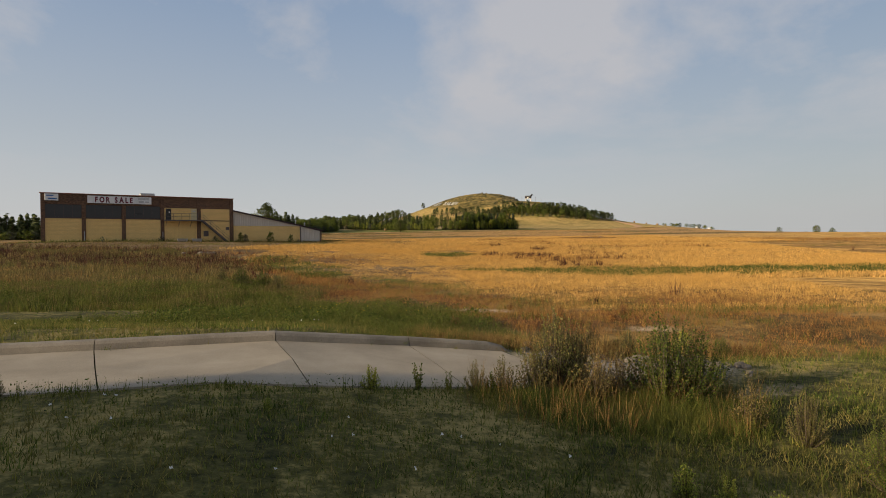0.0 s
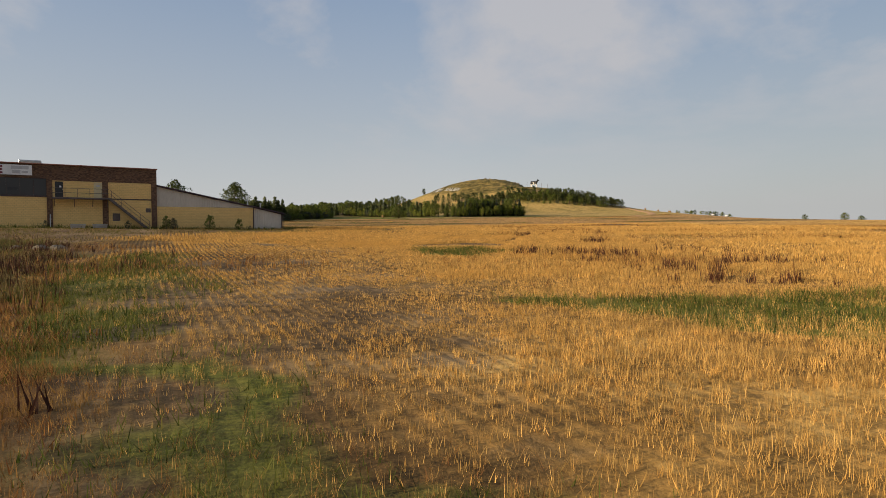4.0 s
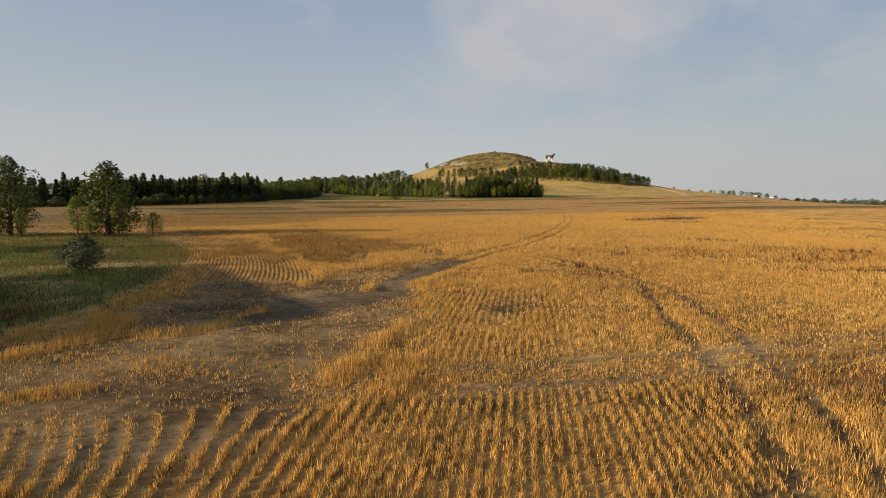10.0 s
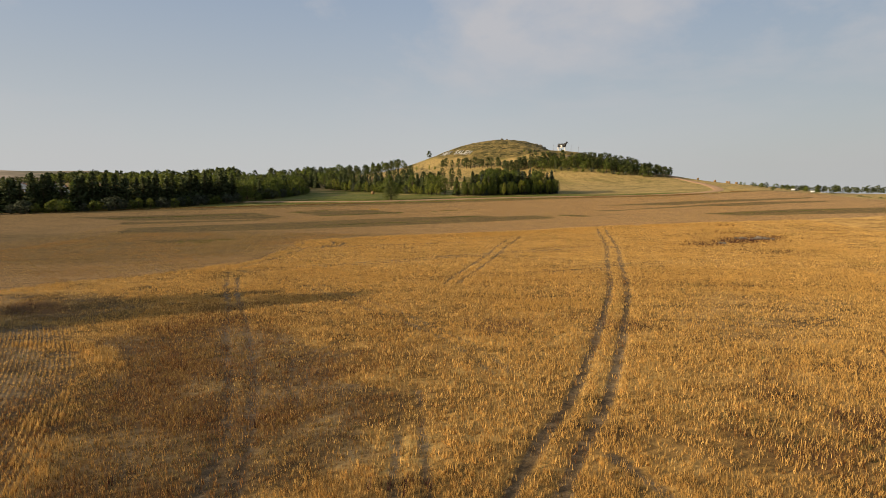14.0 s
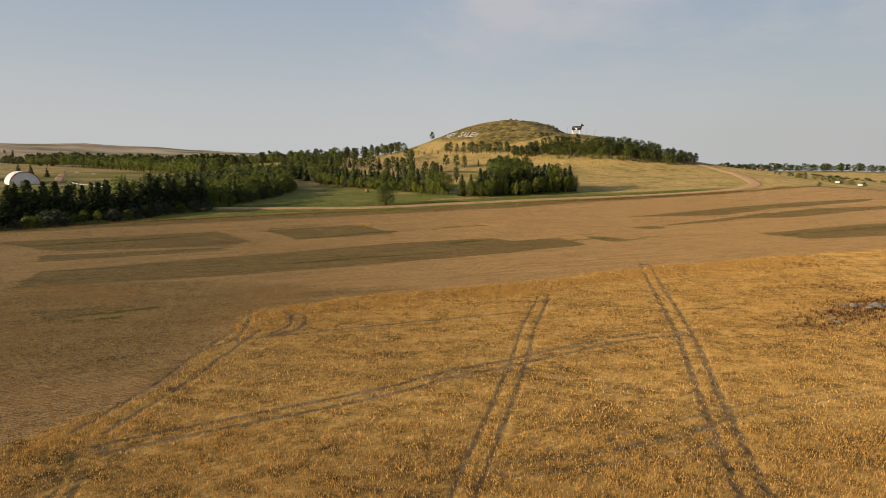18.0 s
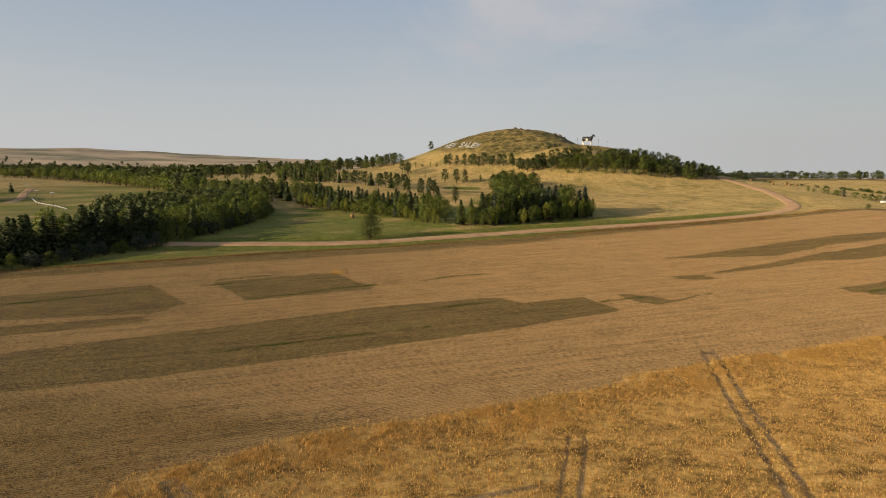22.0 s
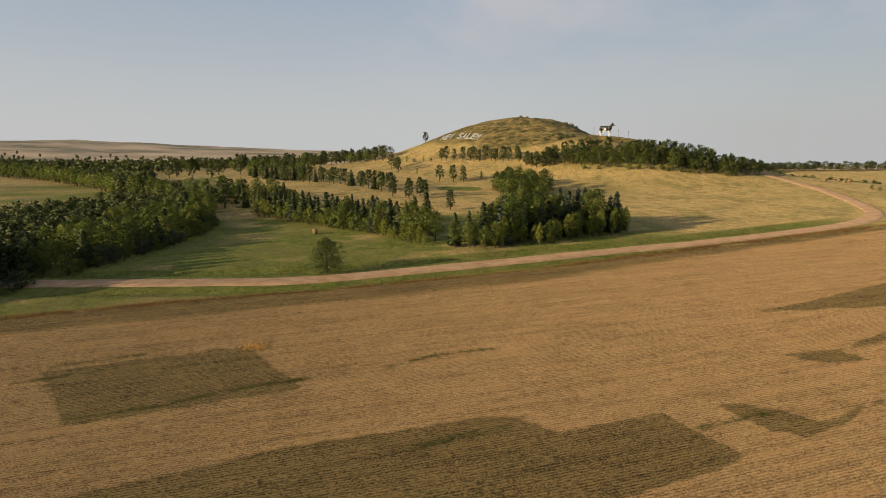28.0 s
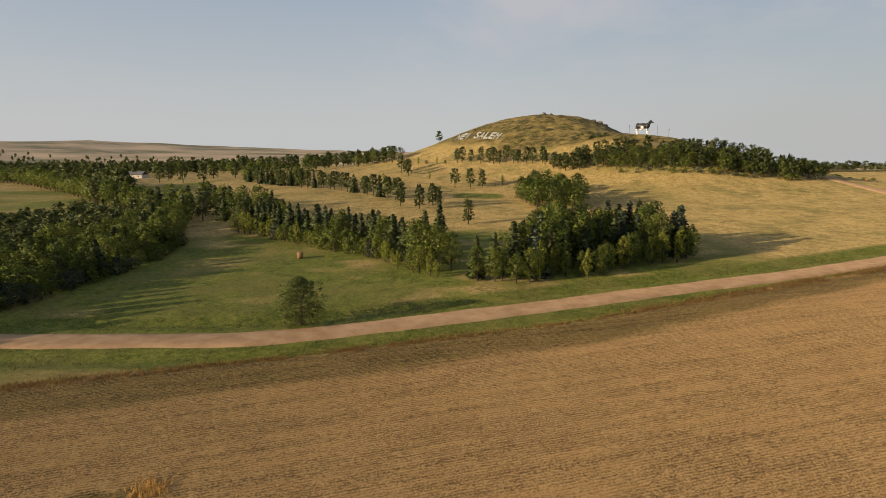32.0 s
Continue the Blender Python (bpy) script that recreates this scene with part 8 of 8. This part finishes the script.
for kind, x, y, h in (("green_bush", 3.1, 7.2, 1.10), ("green_bush", 3.5, 7.3, 0.95), ("grey_bush", 1.75, 7.25, 1.02), ("dry_bush", 2.2, 7.0, 0.6), ("dry_bush", 1.45, 7.0, 0.6), ("grey_bush", 2.05, 7.4, 0.85), ("dry_bush", 2.6, 7.3, 0.6),
                      ("tall_weed", 0.05, 6.5, 0.42), ("yellow_bush", -0.45, 6.25, 0.25), ("tall_weed", 0.4, 6.6, 0.3), ("dry_bush", 0.72, 6.7, 0.35), ("dry_bush", 1.05, 6.8, 0.42), ("tall_weed", 0.9, 6.7, 0.35),
                      ("grey_bush", -3.7, 5.1, 0.28), ("green_bush", -4.1, 5.0, 0.3), ("grey_bush", 3.9, 5.6, 0.55), ("dry_bush", 3.6, 6.1, 0.5), ("green_bush", 3.9, 4.5, 0.6), ("green_bush", 4.3, 4.8, 0.55),
                      ("yellow_bush", 2.15, 4.2, 0.26), ("yellow_bush", 2.45, 4.2, 0.2), ("yellow_bush", 2.6, 3.8, 0.27), ("yellow_bush", 2.85, 3.85, 0.22), ("yellow_bush", 2.65, 3.4, 0.22), ("yellow_bush", 2.95, 3.3, 0.2),
                      ("yellow_bush", -1.22, 5.1, 0.12), ("tall_weed", -0.95, 3.15, 0.16), ("yellow_bush", 4.5, 11.2, 0.4), ("rusty_bush", 0.6, 14.5, 0.3), ("rusty_bush", 3.6, 16.5, 0.35), ("rusty_bush", 4.8, 15.4, 0.35), ("rusty_bush", 2.6, 20.2, 0.35), ("rusty_bush", -1.2, 22.8, 0.35), ("rusty_bush", 5.6, 17.2, 0.4),
                      ("dry_bush", 2.6, 11.2, 0.55), ("dry_bush", 3.2, 11.5, 0.6), ("grey_bush", 3.9, 11.2, 0.5), ("dry_bush", 2.1, 11.0, 0.4),
                      ("yellow_bush", 4.8, 10.8, 0.5), ("green_bush", 5.4, 10.6, 0.4), ("green_bush", -9.0, 30, 1.1), ("green_bush", -10.5, 31, 1.2), ("grey_bush", -8.0, 29, 0.9), ("grey_bush", -13, 35, 1.0)):
    bush(kind, x, y, h)
for x, h, k in ((23.5, 1.0, 0), (27.6, 1.7, 1), (28.4, 1.4, 0), (32.6, 1.9, 1), (36.2, 1.5, 1), (7.4, 0.8, 0), (15.4, 0.9, 0), (37.6, 0.6, 0)):
    p = SHOP_M @ Vector((x, -1.6, 0))
    plant("shrub", p.x, p.y, h, "against the yellow wall", "bushes against the wall", 0.8, k)


# white clover heads in the verge
def flowers():
    x = np.concatenate([prng.uniform(-3, 1.5, 16), prng.uniform(-9, -1, 12)])
    y = np.concatenate([prng.uniform(3.2, 5.2, 16), prng.uniform(9.5, 14, 12)])
    c = np.column_stack([x, y, cover(Z, x, y) + 0.11])
    c = np.repeat(c, 7, 0)
    o = unit(prng, len(c))
    return sprays(prng, c + o * 0.006, o, 0.013, 0.3)


stuff("clover_flowers", [flowers()], MAT_WHITE, "small white clover heads in the grass", "flowers")


def yellow_heads():
    x, y = prng.uniform(-4, 1.5, 60), prng.uniform(14, 20, 60)
    c = np.repeat(np.column_stack([x, y, cover(Z, x, y) + prng.uniform(0.2, 0.38, 60)]), 6, 0)
    o = unit(prng, len(c))
    return sprays(prng, c + o * 0.008, o, 0.014, 0.4)


MAT_YELLOW_HEAD = grained("yellow_flower_heads", (0.50, 0.36, 0.02), (0.65, 0.50, 0.05), 3.0, 30, 0.8, 0.2)
stuff("yellow_flowers", [yellow_heads()], MAT_YELLOW_HEAD, "small yellow flower heads among green weeds", "flowers")


# ---- concrete drive and kerb ----
def slab(pts, thick=0.22, lift=0.012):
    bm = bmesh.new()
    top = [bm.verts.new((x, y, up(x, y) + lift)) for x, y in pts]
    bot = [bm.verts.new((x, y, up(x, y) + lift - thick)) for x, y in pts]
    bm.faces.new(top)
    n = len(pts)
    for i in range(n):
        bm.faces.new((top[i], bot[i], bot[(i + 1) % n], top[(i + 1) % n]))
    bmesh.ops.recalc_face_normals(bm, faces=bm.faces[:])
    bmesh.ops.triangulate(bm, faces=[f for f in bm.faces if len(f.verts) > 4])
    return bm


pavement = tagged(new("pavement"), "pale concrete drive of large jointed slabs", "drive", kind="structure")
J = 0.008
for pts in ([(-13, 5.0), (-8, 6.45), (-5.2, 7.2), (-4.22 - J, 7.5), (-3.55 - J, 6.4), (-2.94 - J, 5.42), (-3.8, 5.2), (-8, 4.0), (-13, 2.8)],
            [(-4.22 + J, 7.5), (-2.05 - J, 8.2), (-1.55 - J, 7.2), (-1.07 - J, 6.07), (-2.0, 5.74), (-2.94 + J, 5.42), (-3.55 + J, 6.4)],
            [(-2.05 + J, 8.2), (-0.2 - J, 9.05), (0.25 - J, 7.9), (0.62 - J, 6.80), (-0.48, 6.3), (-1.07 + J, 6.07), (-1.55 + J, 7.2)],
            [(-0.2 + J, 9.05), (1.3, 9.6), (1.75, 8.7), (2.2, 7.7), (1.3, 7.1), (0.62 + J, 6.80), (0.25 + J, 7.9)]):
    part("slab", slab(pts), MAT_CONCRETE, pavement)


def kerb_piece(a, b, end=False):
    bm = bmesh.new()
    a, b = Vector(a).to_3d(), Vector(b).to_3d()
    d = (b - a).normalized()
    nrm = Vector((-d.y, d.x, 0))
    prof = [(0.0, -0.15), (0.012, 0.09), (0.035, 0.125), (0.07, 0.138), (0.15, 0.138), (0.17, 0.12), (0.175, -0.15)]
    rings = []
    stops = [0.0, 0.35, 0.7, 1.0] if not end else [0.0, 0.4, 0.78, 0.92, 1.0]
    for k, t in enumerate(stops):
        p = a.lerp(b, t) + d * (0.006 if t == 0 else -0.006 if t == 1 else 0)
        drop = 1.0 if not end or t < 0.8 else (0.75 if t < 0.95 else 0.15)
        rings.append([bm.verts.new((p.x + nrm.x * o, p.y + nrm.y * o, up(p.x, p.y) + (z * drop if z > 0 else z))) for o, z in prof])
    for r, s in zip(rings, rings[1:]):
        for i in range(len(prof) - 1):
            bm.faces.new((r[i], r[i + 1], s[i + 1], s[i]))
    bm.faces.new(rings[0])
    bm.faces.new(rings[-1])
    bmesh.ops.recalc_face_normals(bm, faces=bm.faces[:])
    return bm


kerb = tagged(new("kerb"), "grey rounded concrete kerb along the drive", "kerb", kind="structure")
KERB = [(-13, 5.0), (-8, 6.45), (-5.9, 7.02), (-4.22, 7.5), (-2.05, 8.2), (-0.2, 9.05), (1.45, 9.68)]
for i, (a, b) in enumerate(zip(KERB, KERB[1:])):
    part("kerb_stone", kerb_piece(a, b, i == len(KERB) - 2), MAT_KERB, kerb)

MAT_ROCK = grained("pale_field_stone", (0.10, 0.088, 0.07), (0.25, 0.215, 0.17), 2.5, 25, 0.9, 0.2, 0, 0.5)
MAT_RENDER = grained("cream_render", (0.30, 0.27, 0.22), (0.40, 0.36, 0.30), 1.5, 20, 0.9, 0.2, 0, 0.3)
MAT_HAY = grained("weathered_hay", (0.17, 0.10, 0.045), (0.33, 0.215, 0.10), 2.0, 22, 0.95, 0.1, 0, 0.6)


def rock_mesh(seed, name="stone"):
    rng = np.random.default_rng(seed)
    bm = bmesh.new()
    bmesh.ops.create_icosphere(bm, subdivisions=2, radius=1.0)
    k = rng.normal(size=(5, 3))
    for v in bm.verts:
        n = v.co.normalized()
        r = 1 + 0.16 * sum(math.sin(2.2 * n.dot(Vector(q)) + i) for i, q in enumerate(k)) / 2
        r += rng.normal() * 0.09
        v.co = Vector((n.x * r, n.y * r * 0.8, n.z * r * 0.55))
    me = bpy.data.meshes.new(name)
    bm.to_mesh(me)
    bm.free()
    me.materials.append(MAT_ROCK)
    return me


ROCKS = [rock_mesh(i) for i in range(4)]


def stone(x, y, s, parent=None, label="pale weathered field stone on the ground", i=0):
    o = new("stone", ROCKS[i % 4])
    o.matrix_basis = Matrix.Translation((x, y, float(cover(Z, np.array([x]), np.array([y]))[0]) + s * 0.25)) @ Matrix.Rotation(i * 1.9, 4, "Z") @ Matrix.Scale(s, 4)
    if parent:
        o.parent = parent
    else:
        tagged(o, label, "stone", "loose stones")


for i, (x, y, s) in enumerate(((1.85, 10.5, 0.17), (2.35, 10.4, 0.16), (2.15, 10.0, 0.12), (2.75, 10.4, 0.12), (2.5, 9.8, 0.10), (-27.6, 67.4, 0.5), (-26.9, 67.8, 0.42), (-26.2, 67.3, 0.45), (-27.2, 68.4, 0.38), (-28.3, 67.9, 0.35), (-30.2, 68.6, 0.3))):
    stone(x, y, s, i=i)
rrng = random.Random(5)
for i in range(120):
    x = rrng.uniform(1.6, 5.0)
    stone(x, 11.3 - 0.55 * (x - 1.6) - abs(rrng.gauss(0, 0.75)), 0.02 + 0.09 * rrng.random() ** 2.2, label="small grey rubble stone beside the drive", i=i)
pile = tagged(new("stone_pile"), "heap of pale field stones overgrown with dry weeds", "stone pile")
srng = random.Random(8)
for i in range(3):
    stone(56 + srng.gauss(0, 0.9), 250 + srng.gauss(0, 0.6), srng.uniform(0.3, 0.7), pile, i=i)
for i in range(16):
    stone(67.5 + srng.gauss(0, 2.0), 259 + srng.gauss(0, 1.1), srng.uniform(0.25, 0.8), pile, i=i)


# ---- round hay bales ----
def bale_meshes():
    bm = bmesh.new()
    bmesh.ops.create_cone(bm, cap_ends=True, segments=28, radius1=0.82, radius2=0.82, depth=1.5)
    bmesh.ops.bevel(bm, geom=[e for e in bm.edges if abs(e.verts[0].co.z - e.verts[1].co.z) < 0.01], offset=0.08, segments=2, affect="EDGES")
    bm.transform(Matrix.Rotation(radians(90), 4, "X"))
    for f in bm.faces:
        f.smooth = True
    return bm


bale_me = bpy.data.meshes.new("bale")
_b = bale_meshes()
_b.to_mesh(bale_me)
_b.free()
bale_me.materials.append(MAT_HAY)
for i, (x, y) in enumerate(((-44.5, 441.2), (193.4, 601.5), (239.8, 642), (216.6, 601.6), (213.8, 592), (256.6, 641), (201.7, 589.7), (228, 610), (268, 640))):
    o = new("hay_bale", bale_me)
    o.matrix_basis = Matrix.Translation((x, y, float(cover(Z, np.array([x]), np.array([y]))[0]) + 0.79)) @ Matrix.Rotation(1.9 + i * 0.7, 4, "Z")
    tagged(o, "round golden hay bale lying on the mown meadow" if i == 0 else "round hay bale on the eastern pasture", "hay bale", "hay bales")


# ---- round-roofed hall, lawn furniture and the town ----
MAT_MEMBRANE = grained("white_membrane", (0.62, 0.62, 0.64), (0.75, 0.75, 0.77), 0.3, 6, 0.5, 0.3, 0, 0.02)
MAT_RED = grained("red_edge_band", (0.25, 0.03, 0.04), (0.36, 0.06, 0.07), 1.0, 10, 0.5, 0.3, 0, 0.0)
MAT_TAN = grained("tan_door_panel", (0.28, 0.20, 0.11), (0.40, 0.30, 0.18), 0.8, 10, 0.6, 0.3, 0, 0.02)


def arch(r, hgt, y0, y1, n=24, r2=None, h2=None):
    """Half a tube from y0 to y1; with r2 a band."""
    bm = bmesh.new()
    r2, h2 = r2 or r - 0.25, h2 or hgt - 0.25
    rings = []
    for i in range(n + 1):
        a = math.pi * i / n
        rings.append([bm.verts.new((math.cos(a) * q, y, math.sin(a) * w)) for q, w in ((r, hgt), (r2, h2)) for y in (y0, y1)])
    for p, q in zip(rings, rings[1:]):
        for i, j in ((0, 1), (1, 3), (3, 2), (2, 0)):
            f = bm.faces.new((p[i], p[j], q[j], q[i]))
            f.smooth = True
    bmesh.ops.recalc_face_normals(bm, faces=bm.faces[:])
    return bm


def hall(x, y, turn, r=8.2, hgt=6.6, deep=34):
    h = new("round_roofed_hall")
    h.matrix_basis = Matrix.Translation((x, y, up(x, y) - 0.1)) @ Matrix.Rotation(turn, 4, "Z")
    tagged(h, "white round-roofed fabric hall with red edge band", "hall", "round-roofed halls")
    part("roof", arch(r, hgt, 0.0, deep), MAT_MEMBRANE, h)
    part("edge_band", arch(r + 0.05, hgt + 0.05, -0.12, 0.5, r2=r - 0.4, h2=hgt - 0.4), MAT_RED, h, "dark red edge band")
    bm = bmesh.new()
    vs = [bm.verts.new((math.cos(math.pi * i / 24) * (r - 0.35), 0.3, math.sin(math.pi * i / 24) * (hgt - 0.35))) for i in range(25)]
    f = bm.faces.new(vs)
    e = bmesh.ops.extrude_face_region(bm, geom=[f])
    bmesh.ops.translate(bm, vec=(0, 0.2, 0), verts=[v for v in e["geom"] if isinstance(v, bmesh.types.BMVert)])
    bmesh.ops.recalc_face_normals(bm, faces=bm.faces[:])
    part("end_wall", bm, MAT_MEMBRANE, h)
    d = part("door", boxed(-2.6, 2.6, 0.18, 0.29, 0, 2.4), MAT_TAN, h, "tan double sliding door")
    part("door_leaf", boxed(-2.5, -0.05, 0.12, 0.178, 0.05, 2.35), MAT_TAN, d)
    part("door_leaf", boxed(0.05, 2.5, 0.12, 0.178, 0.05, 2.35), MAT_TAN, d)


hall(-283, 540, radians(46), 8.6, 8.6, 20)
hall(-322, 556, radians(46), 7.8, 7.0, 20)
LAWN_PATH = smooth_line([(-266, 538), (-274, 558), (-290, 584), (-306, 612)], 4.0)
tagged(part("path", ribbon(LAWN_PATH, 2.6, 0.10, 0.05), MAT_GRAVEL, None), "tan gravel track crossing the lawn", "track", kind="structure")


def frame_goal(x, y):
    g = new("pipe_goal")
    g.matrix_basis = Matrix.Translation((x, y, up(x, y)))
    tagged(g, "open grey pipe goal standing on the lawn", "goal")
    for px in (-3, -1, 1, 3):
        for py in (0, 2.5):
            bm = bmesh.new()
            rod(bm, (px, py, -0.3), (px, py, 4.0), 0.09, n=6)
            part("post", bm, MAT_STEEL, g)
    for pz in (2.0, 4.0):
        for py in (0, 2.5):
            bm = bmesh.new()
            rod(bm, (-3, py, pz), (3, py, pz), 0.08, n=6)
            part("rail", bm, MAT_STEEL, g)


frame_goal(-204, 528)


def flood_pole(x, y, h):
    g = new("light_pole")
    g.matrix_basis = Matrix.Translation((x, y, up(x, y)))
    tagged(g, "tall grey pole with floodlights beside the lawn", "light pole", "floodlight poles")
    bm = bmesh.new()
    rod(bm, (0, 0, -0.5), (0, 0, h), 0.16, 0.09, 8)
    part("pole", bm, MAT_STEEL, g)
    bm = bmesh.new()
    rod(bm, (-1.1, 0, h - 0.3), (1.1, 0, h - 0.3), 0.07, n=6)
    part("cross_arm", bm, MAT_STEEL, g)
    for sx in (-0.9, 0, 0.9):
        part("lamp", boxed(sx - 0.25, sx + 0.25, -0.3, 0.05, h - 0.25, h + 0.2, 0.05), MAT_GALV, g)


for x, y, h in ((-234, 518.7, 8.5), (-216, 506, 8), (-270, 560, 8)):
    flood_pole(x, y, h)
fence = tagged(new("low_fence"), "low white board fence along the lawn", "fence")
FENCE = smooth_line([(-266, 558), (-240, 528), (-216, 508), (-202, 496)], 4.0)
for (ax, ay), (bx, by) in zip(FENCE, FENCE[1:]):
    bm = bmesh.new()
    rod(bm, (ax, ay, up(ax, ay) - 0.2), (ax, ay, up(ax, ay) + 0.9), 0.09, n=6)
    part("post", bm, MAT_WHITE, fence)
    bm = bmesh.new()
    rod(bm, (ax, ay, up(ax, ay) + 0.75), (bx, by, up(bx, by) + 0.75), 0.13, n=4)
    part("board", bm, MAT_WHITE, fence)


MAT_SHINGLE = grained("grey_shingles", (0.10, 0.10, 0.11), (0.2, 0.19, 0.19), 0.8, 8, 0.9, 0.2, 0, 0.2)


def house(x, y, turn, w, d, h, wallmat):
    g = new("house")
    g.matrix_basis = Matrix.Translation((x, y, up(x, y))) @ Matrix.Rotation(turn, 4, "Z")
    tagged(g, "small pale town house with a grey roof", "house", "houses of the town")
    part("wall", boxed(-w / 2, w / 2, -d / 2, d / 2, -1, h), wallmat, g)
    bm = bmesh.new()
    for s in (0, 1):
        pts = [(-w / 2 - 0.4, -d / 2 - 0.4, h), (w / 2 + 0.4, -d / 2 - 0.4, h), (w / 2 + 0.4, 0, h + d * 0.3), (-w / 2 - 0.4, 0, h + d * 0.3)]
        vs = [bm.verts.new((a, -b if s else b, c)) for a, b, c in pts]
        bm.faces.new(vs)
        lo = [bm.verts.new((a, -b if s else b, c + 0.18)) for a, b, c in pts]
        bm.faces.new(lo)
        for i in range(4):
            bm.faces.new((vs[i], vs[(i + 1) % 4], lo[(i + 1) % 4], lo[i]))
    bmesh.ops.recalc_face_normals(bm, faces=bm.faces[:])
    part("roof", bm, MAT_SHINGLE, g)
    for sx in (-w * 0.3, w * 0.28):
        wd = part("window", boxed(sx - 0.6, sx + 0.6, -d / 2 - 0.06, -d / 2 - 0.005, 1.0, 2.2), MAT_WHITE, g)
        part("pane", boxed(sx - 0.5, sx + 0.5, -d / 2 - 0.075, -d / 2 - 0.062, 1.1, 2.1), MAT_PANE, wd)
    part("door", boxed(-0.5, 0.5, -d / 2 - 0.05, -d / 2 - 0.005, 0, 2.05), MAT_TAN, g)


hrng = random.Random(12)
for x, y in ((-265, 745), (-330, 800), (-420, 820), (-480, 900), (-300, 880), (-370, 905), (-520, 1010), (-600, 930)):
    house(x, y, hrng.uniform(-0.4, 0.4), hrng.uniform(10, 15), hrng.uniform(7, 9), hrng.uniform(2.7, 4.2), hrng.choice([MAT_SIDING, MAT_RENDER, MAT_TAN]))

# by the statue: light poles, a low stone wall and a stepped path
for x, y, h in ((81.5, 622, 4.5), (95.5, 619.5, 4.5), (101.5, 619.5, 4.0)):
    g = new("lamp_post")
    g.matrix_basis = Matrix.Translation((x, y, up(x, y)))
    tagged(g, "slender dark lamp post beside the cow statue", "lamp post", "lamp posts by the statue")
    bm = bmesh.new()
    rod(bm, (0, 0, -0.5), (0, 0, h), 0.09, 0.06, 7)
    part("pole", bm, MAT_STEEL, g)
    part("lamp", boxed(-0.22, 0.22, -0.22, 0.22, h, h + 0.35, 0.06), MAT_STEEL, g)
low_wall = tagged(new("retaining_wall"), "low pale stone retaining wall below the statue", "wall")
for i in range(14):
    x = 88 + i * 0.8
    bm = boxed(-0.42, 0.42, -0.3, 0.3, -0.6, 0.75 + 0.1 * math.sin(i * 2.1), 0.06)
    o = part("stone_block", bm, MAT_ROCK, low_wall)
    o.location = (x, 605 - 0.06 * i, up(x, 605 - 0.06 * i))
steps = tagged(new("hill_steps"), "pale stepped path up the grassy knoll", "steps")
for i in range(12):
    t = i / 11
    x, y = 100.7 + 3.4 * t, 605 + 8.5 * t
    o = part("step", boxed(-0.8, 0.8, -0.4, 0.4, -0.4, 0.14, 0.03), MAT_CONCRETE, steps)
    o.location = (x, y, up(x, y))
# outcrops and scrub on the butte
for i, (x, y, s) in enumerate(((78, 706, 2.2), (82, 703, 2.6), (86, 702, 1.8), (74, 708, 1.6), (45, 704, 1.5), (50, 705, 1.2))):
    stone(x, y, s, label="pale sandstone outcrop on the butte's rim", i=i)
for x, y, h, w in ((66, 624, 1.6, 2.2), (70, 625, 1.5, 2.2), (62, 625, 1.4, 2.2), (78, 608, 1.6, 2.2), (81, 609, 1.5, 2.4), (75, 610, 1.3, 2.0), (-1, 684, 1.3, 2.2), (2, 683, 1.2, 2.0), (4, 685, 1.2, 2.2)):
    plant("shrub", x, y, h, "on the grassy butte", "scrub on the butte", w, 0)


# white feeders on the eastern pasture
def feeder(x, y):
    g = new("white_feeder")
    g.matrix_basis = Matrix.Translation((x, y, up(x, y)))
    tagged(g, "small white box feeder standing on the pasture", "feeder", "feeders on the pasture")
    part("body", boxed(-1.0, 1.0, -0.6, 0.6, 0.5, 1.5, 0.08), MAT_WHITE, g)
    for lx in (-0.8, 0.8):
        for ly in (-0.45, 0.45):
            part("leg", boxed(lx - 0.06, lx + 0.06, ly - 0.06, ly + 0.06, -0.2, 0.5), MAT_STEEL, g)


feeder(218, 511)
feeder(225, 502)


# a long two-storey block, unseen behind the camera, added to shade the verge
shade_block = tagged(new("shade_block"), "long cream two-storey flat-roofed block, unseen, added for shade", "building")
shade_block.matrix_basis = Matrix.Translation((-29.0, -8.0, up(-29, -8) - 0.3)) @ Matrix.Rotation(radians(27), 4, "Z")
for x0, x1, y0, y1 in ((-18, 0, -0.3, 0), (-18, 0, -30, -29.7), (-18, -17.7, -29.7, -0.3), (-0.3, 0, -29.7, -0.3)):
    part("wall", boxed(x0, x1, y0, y1, 0, 7.4, 0.02), MAT_RENDER, shade_block)
part("roof", boxed(-18.3, 0.3, -30.3, 0.3, 7.403, 7.7, 0.03), MAT_KERB, shade_block)
for i in range(8):
    for z in (1.0, 4.4):
        part("window", boxed(0.003, 0.05, -3.4 - 3.4 * i, -1.8 - 3.4 * i, z, z + 1.4, 0.01), MAT_PANE, shade_block)
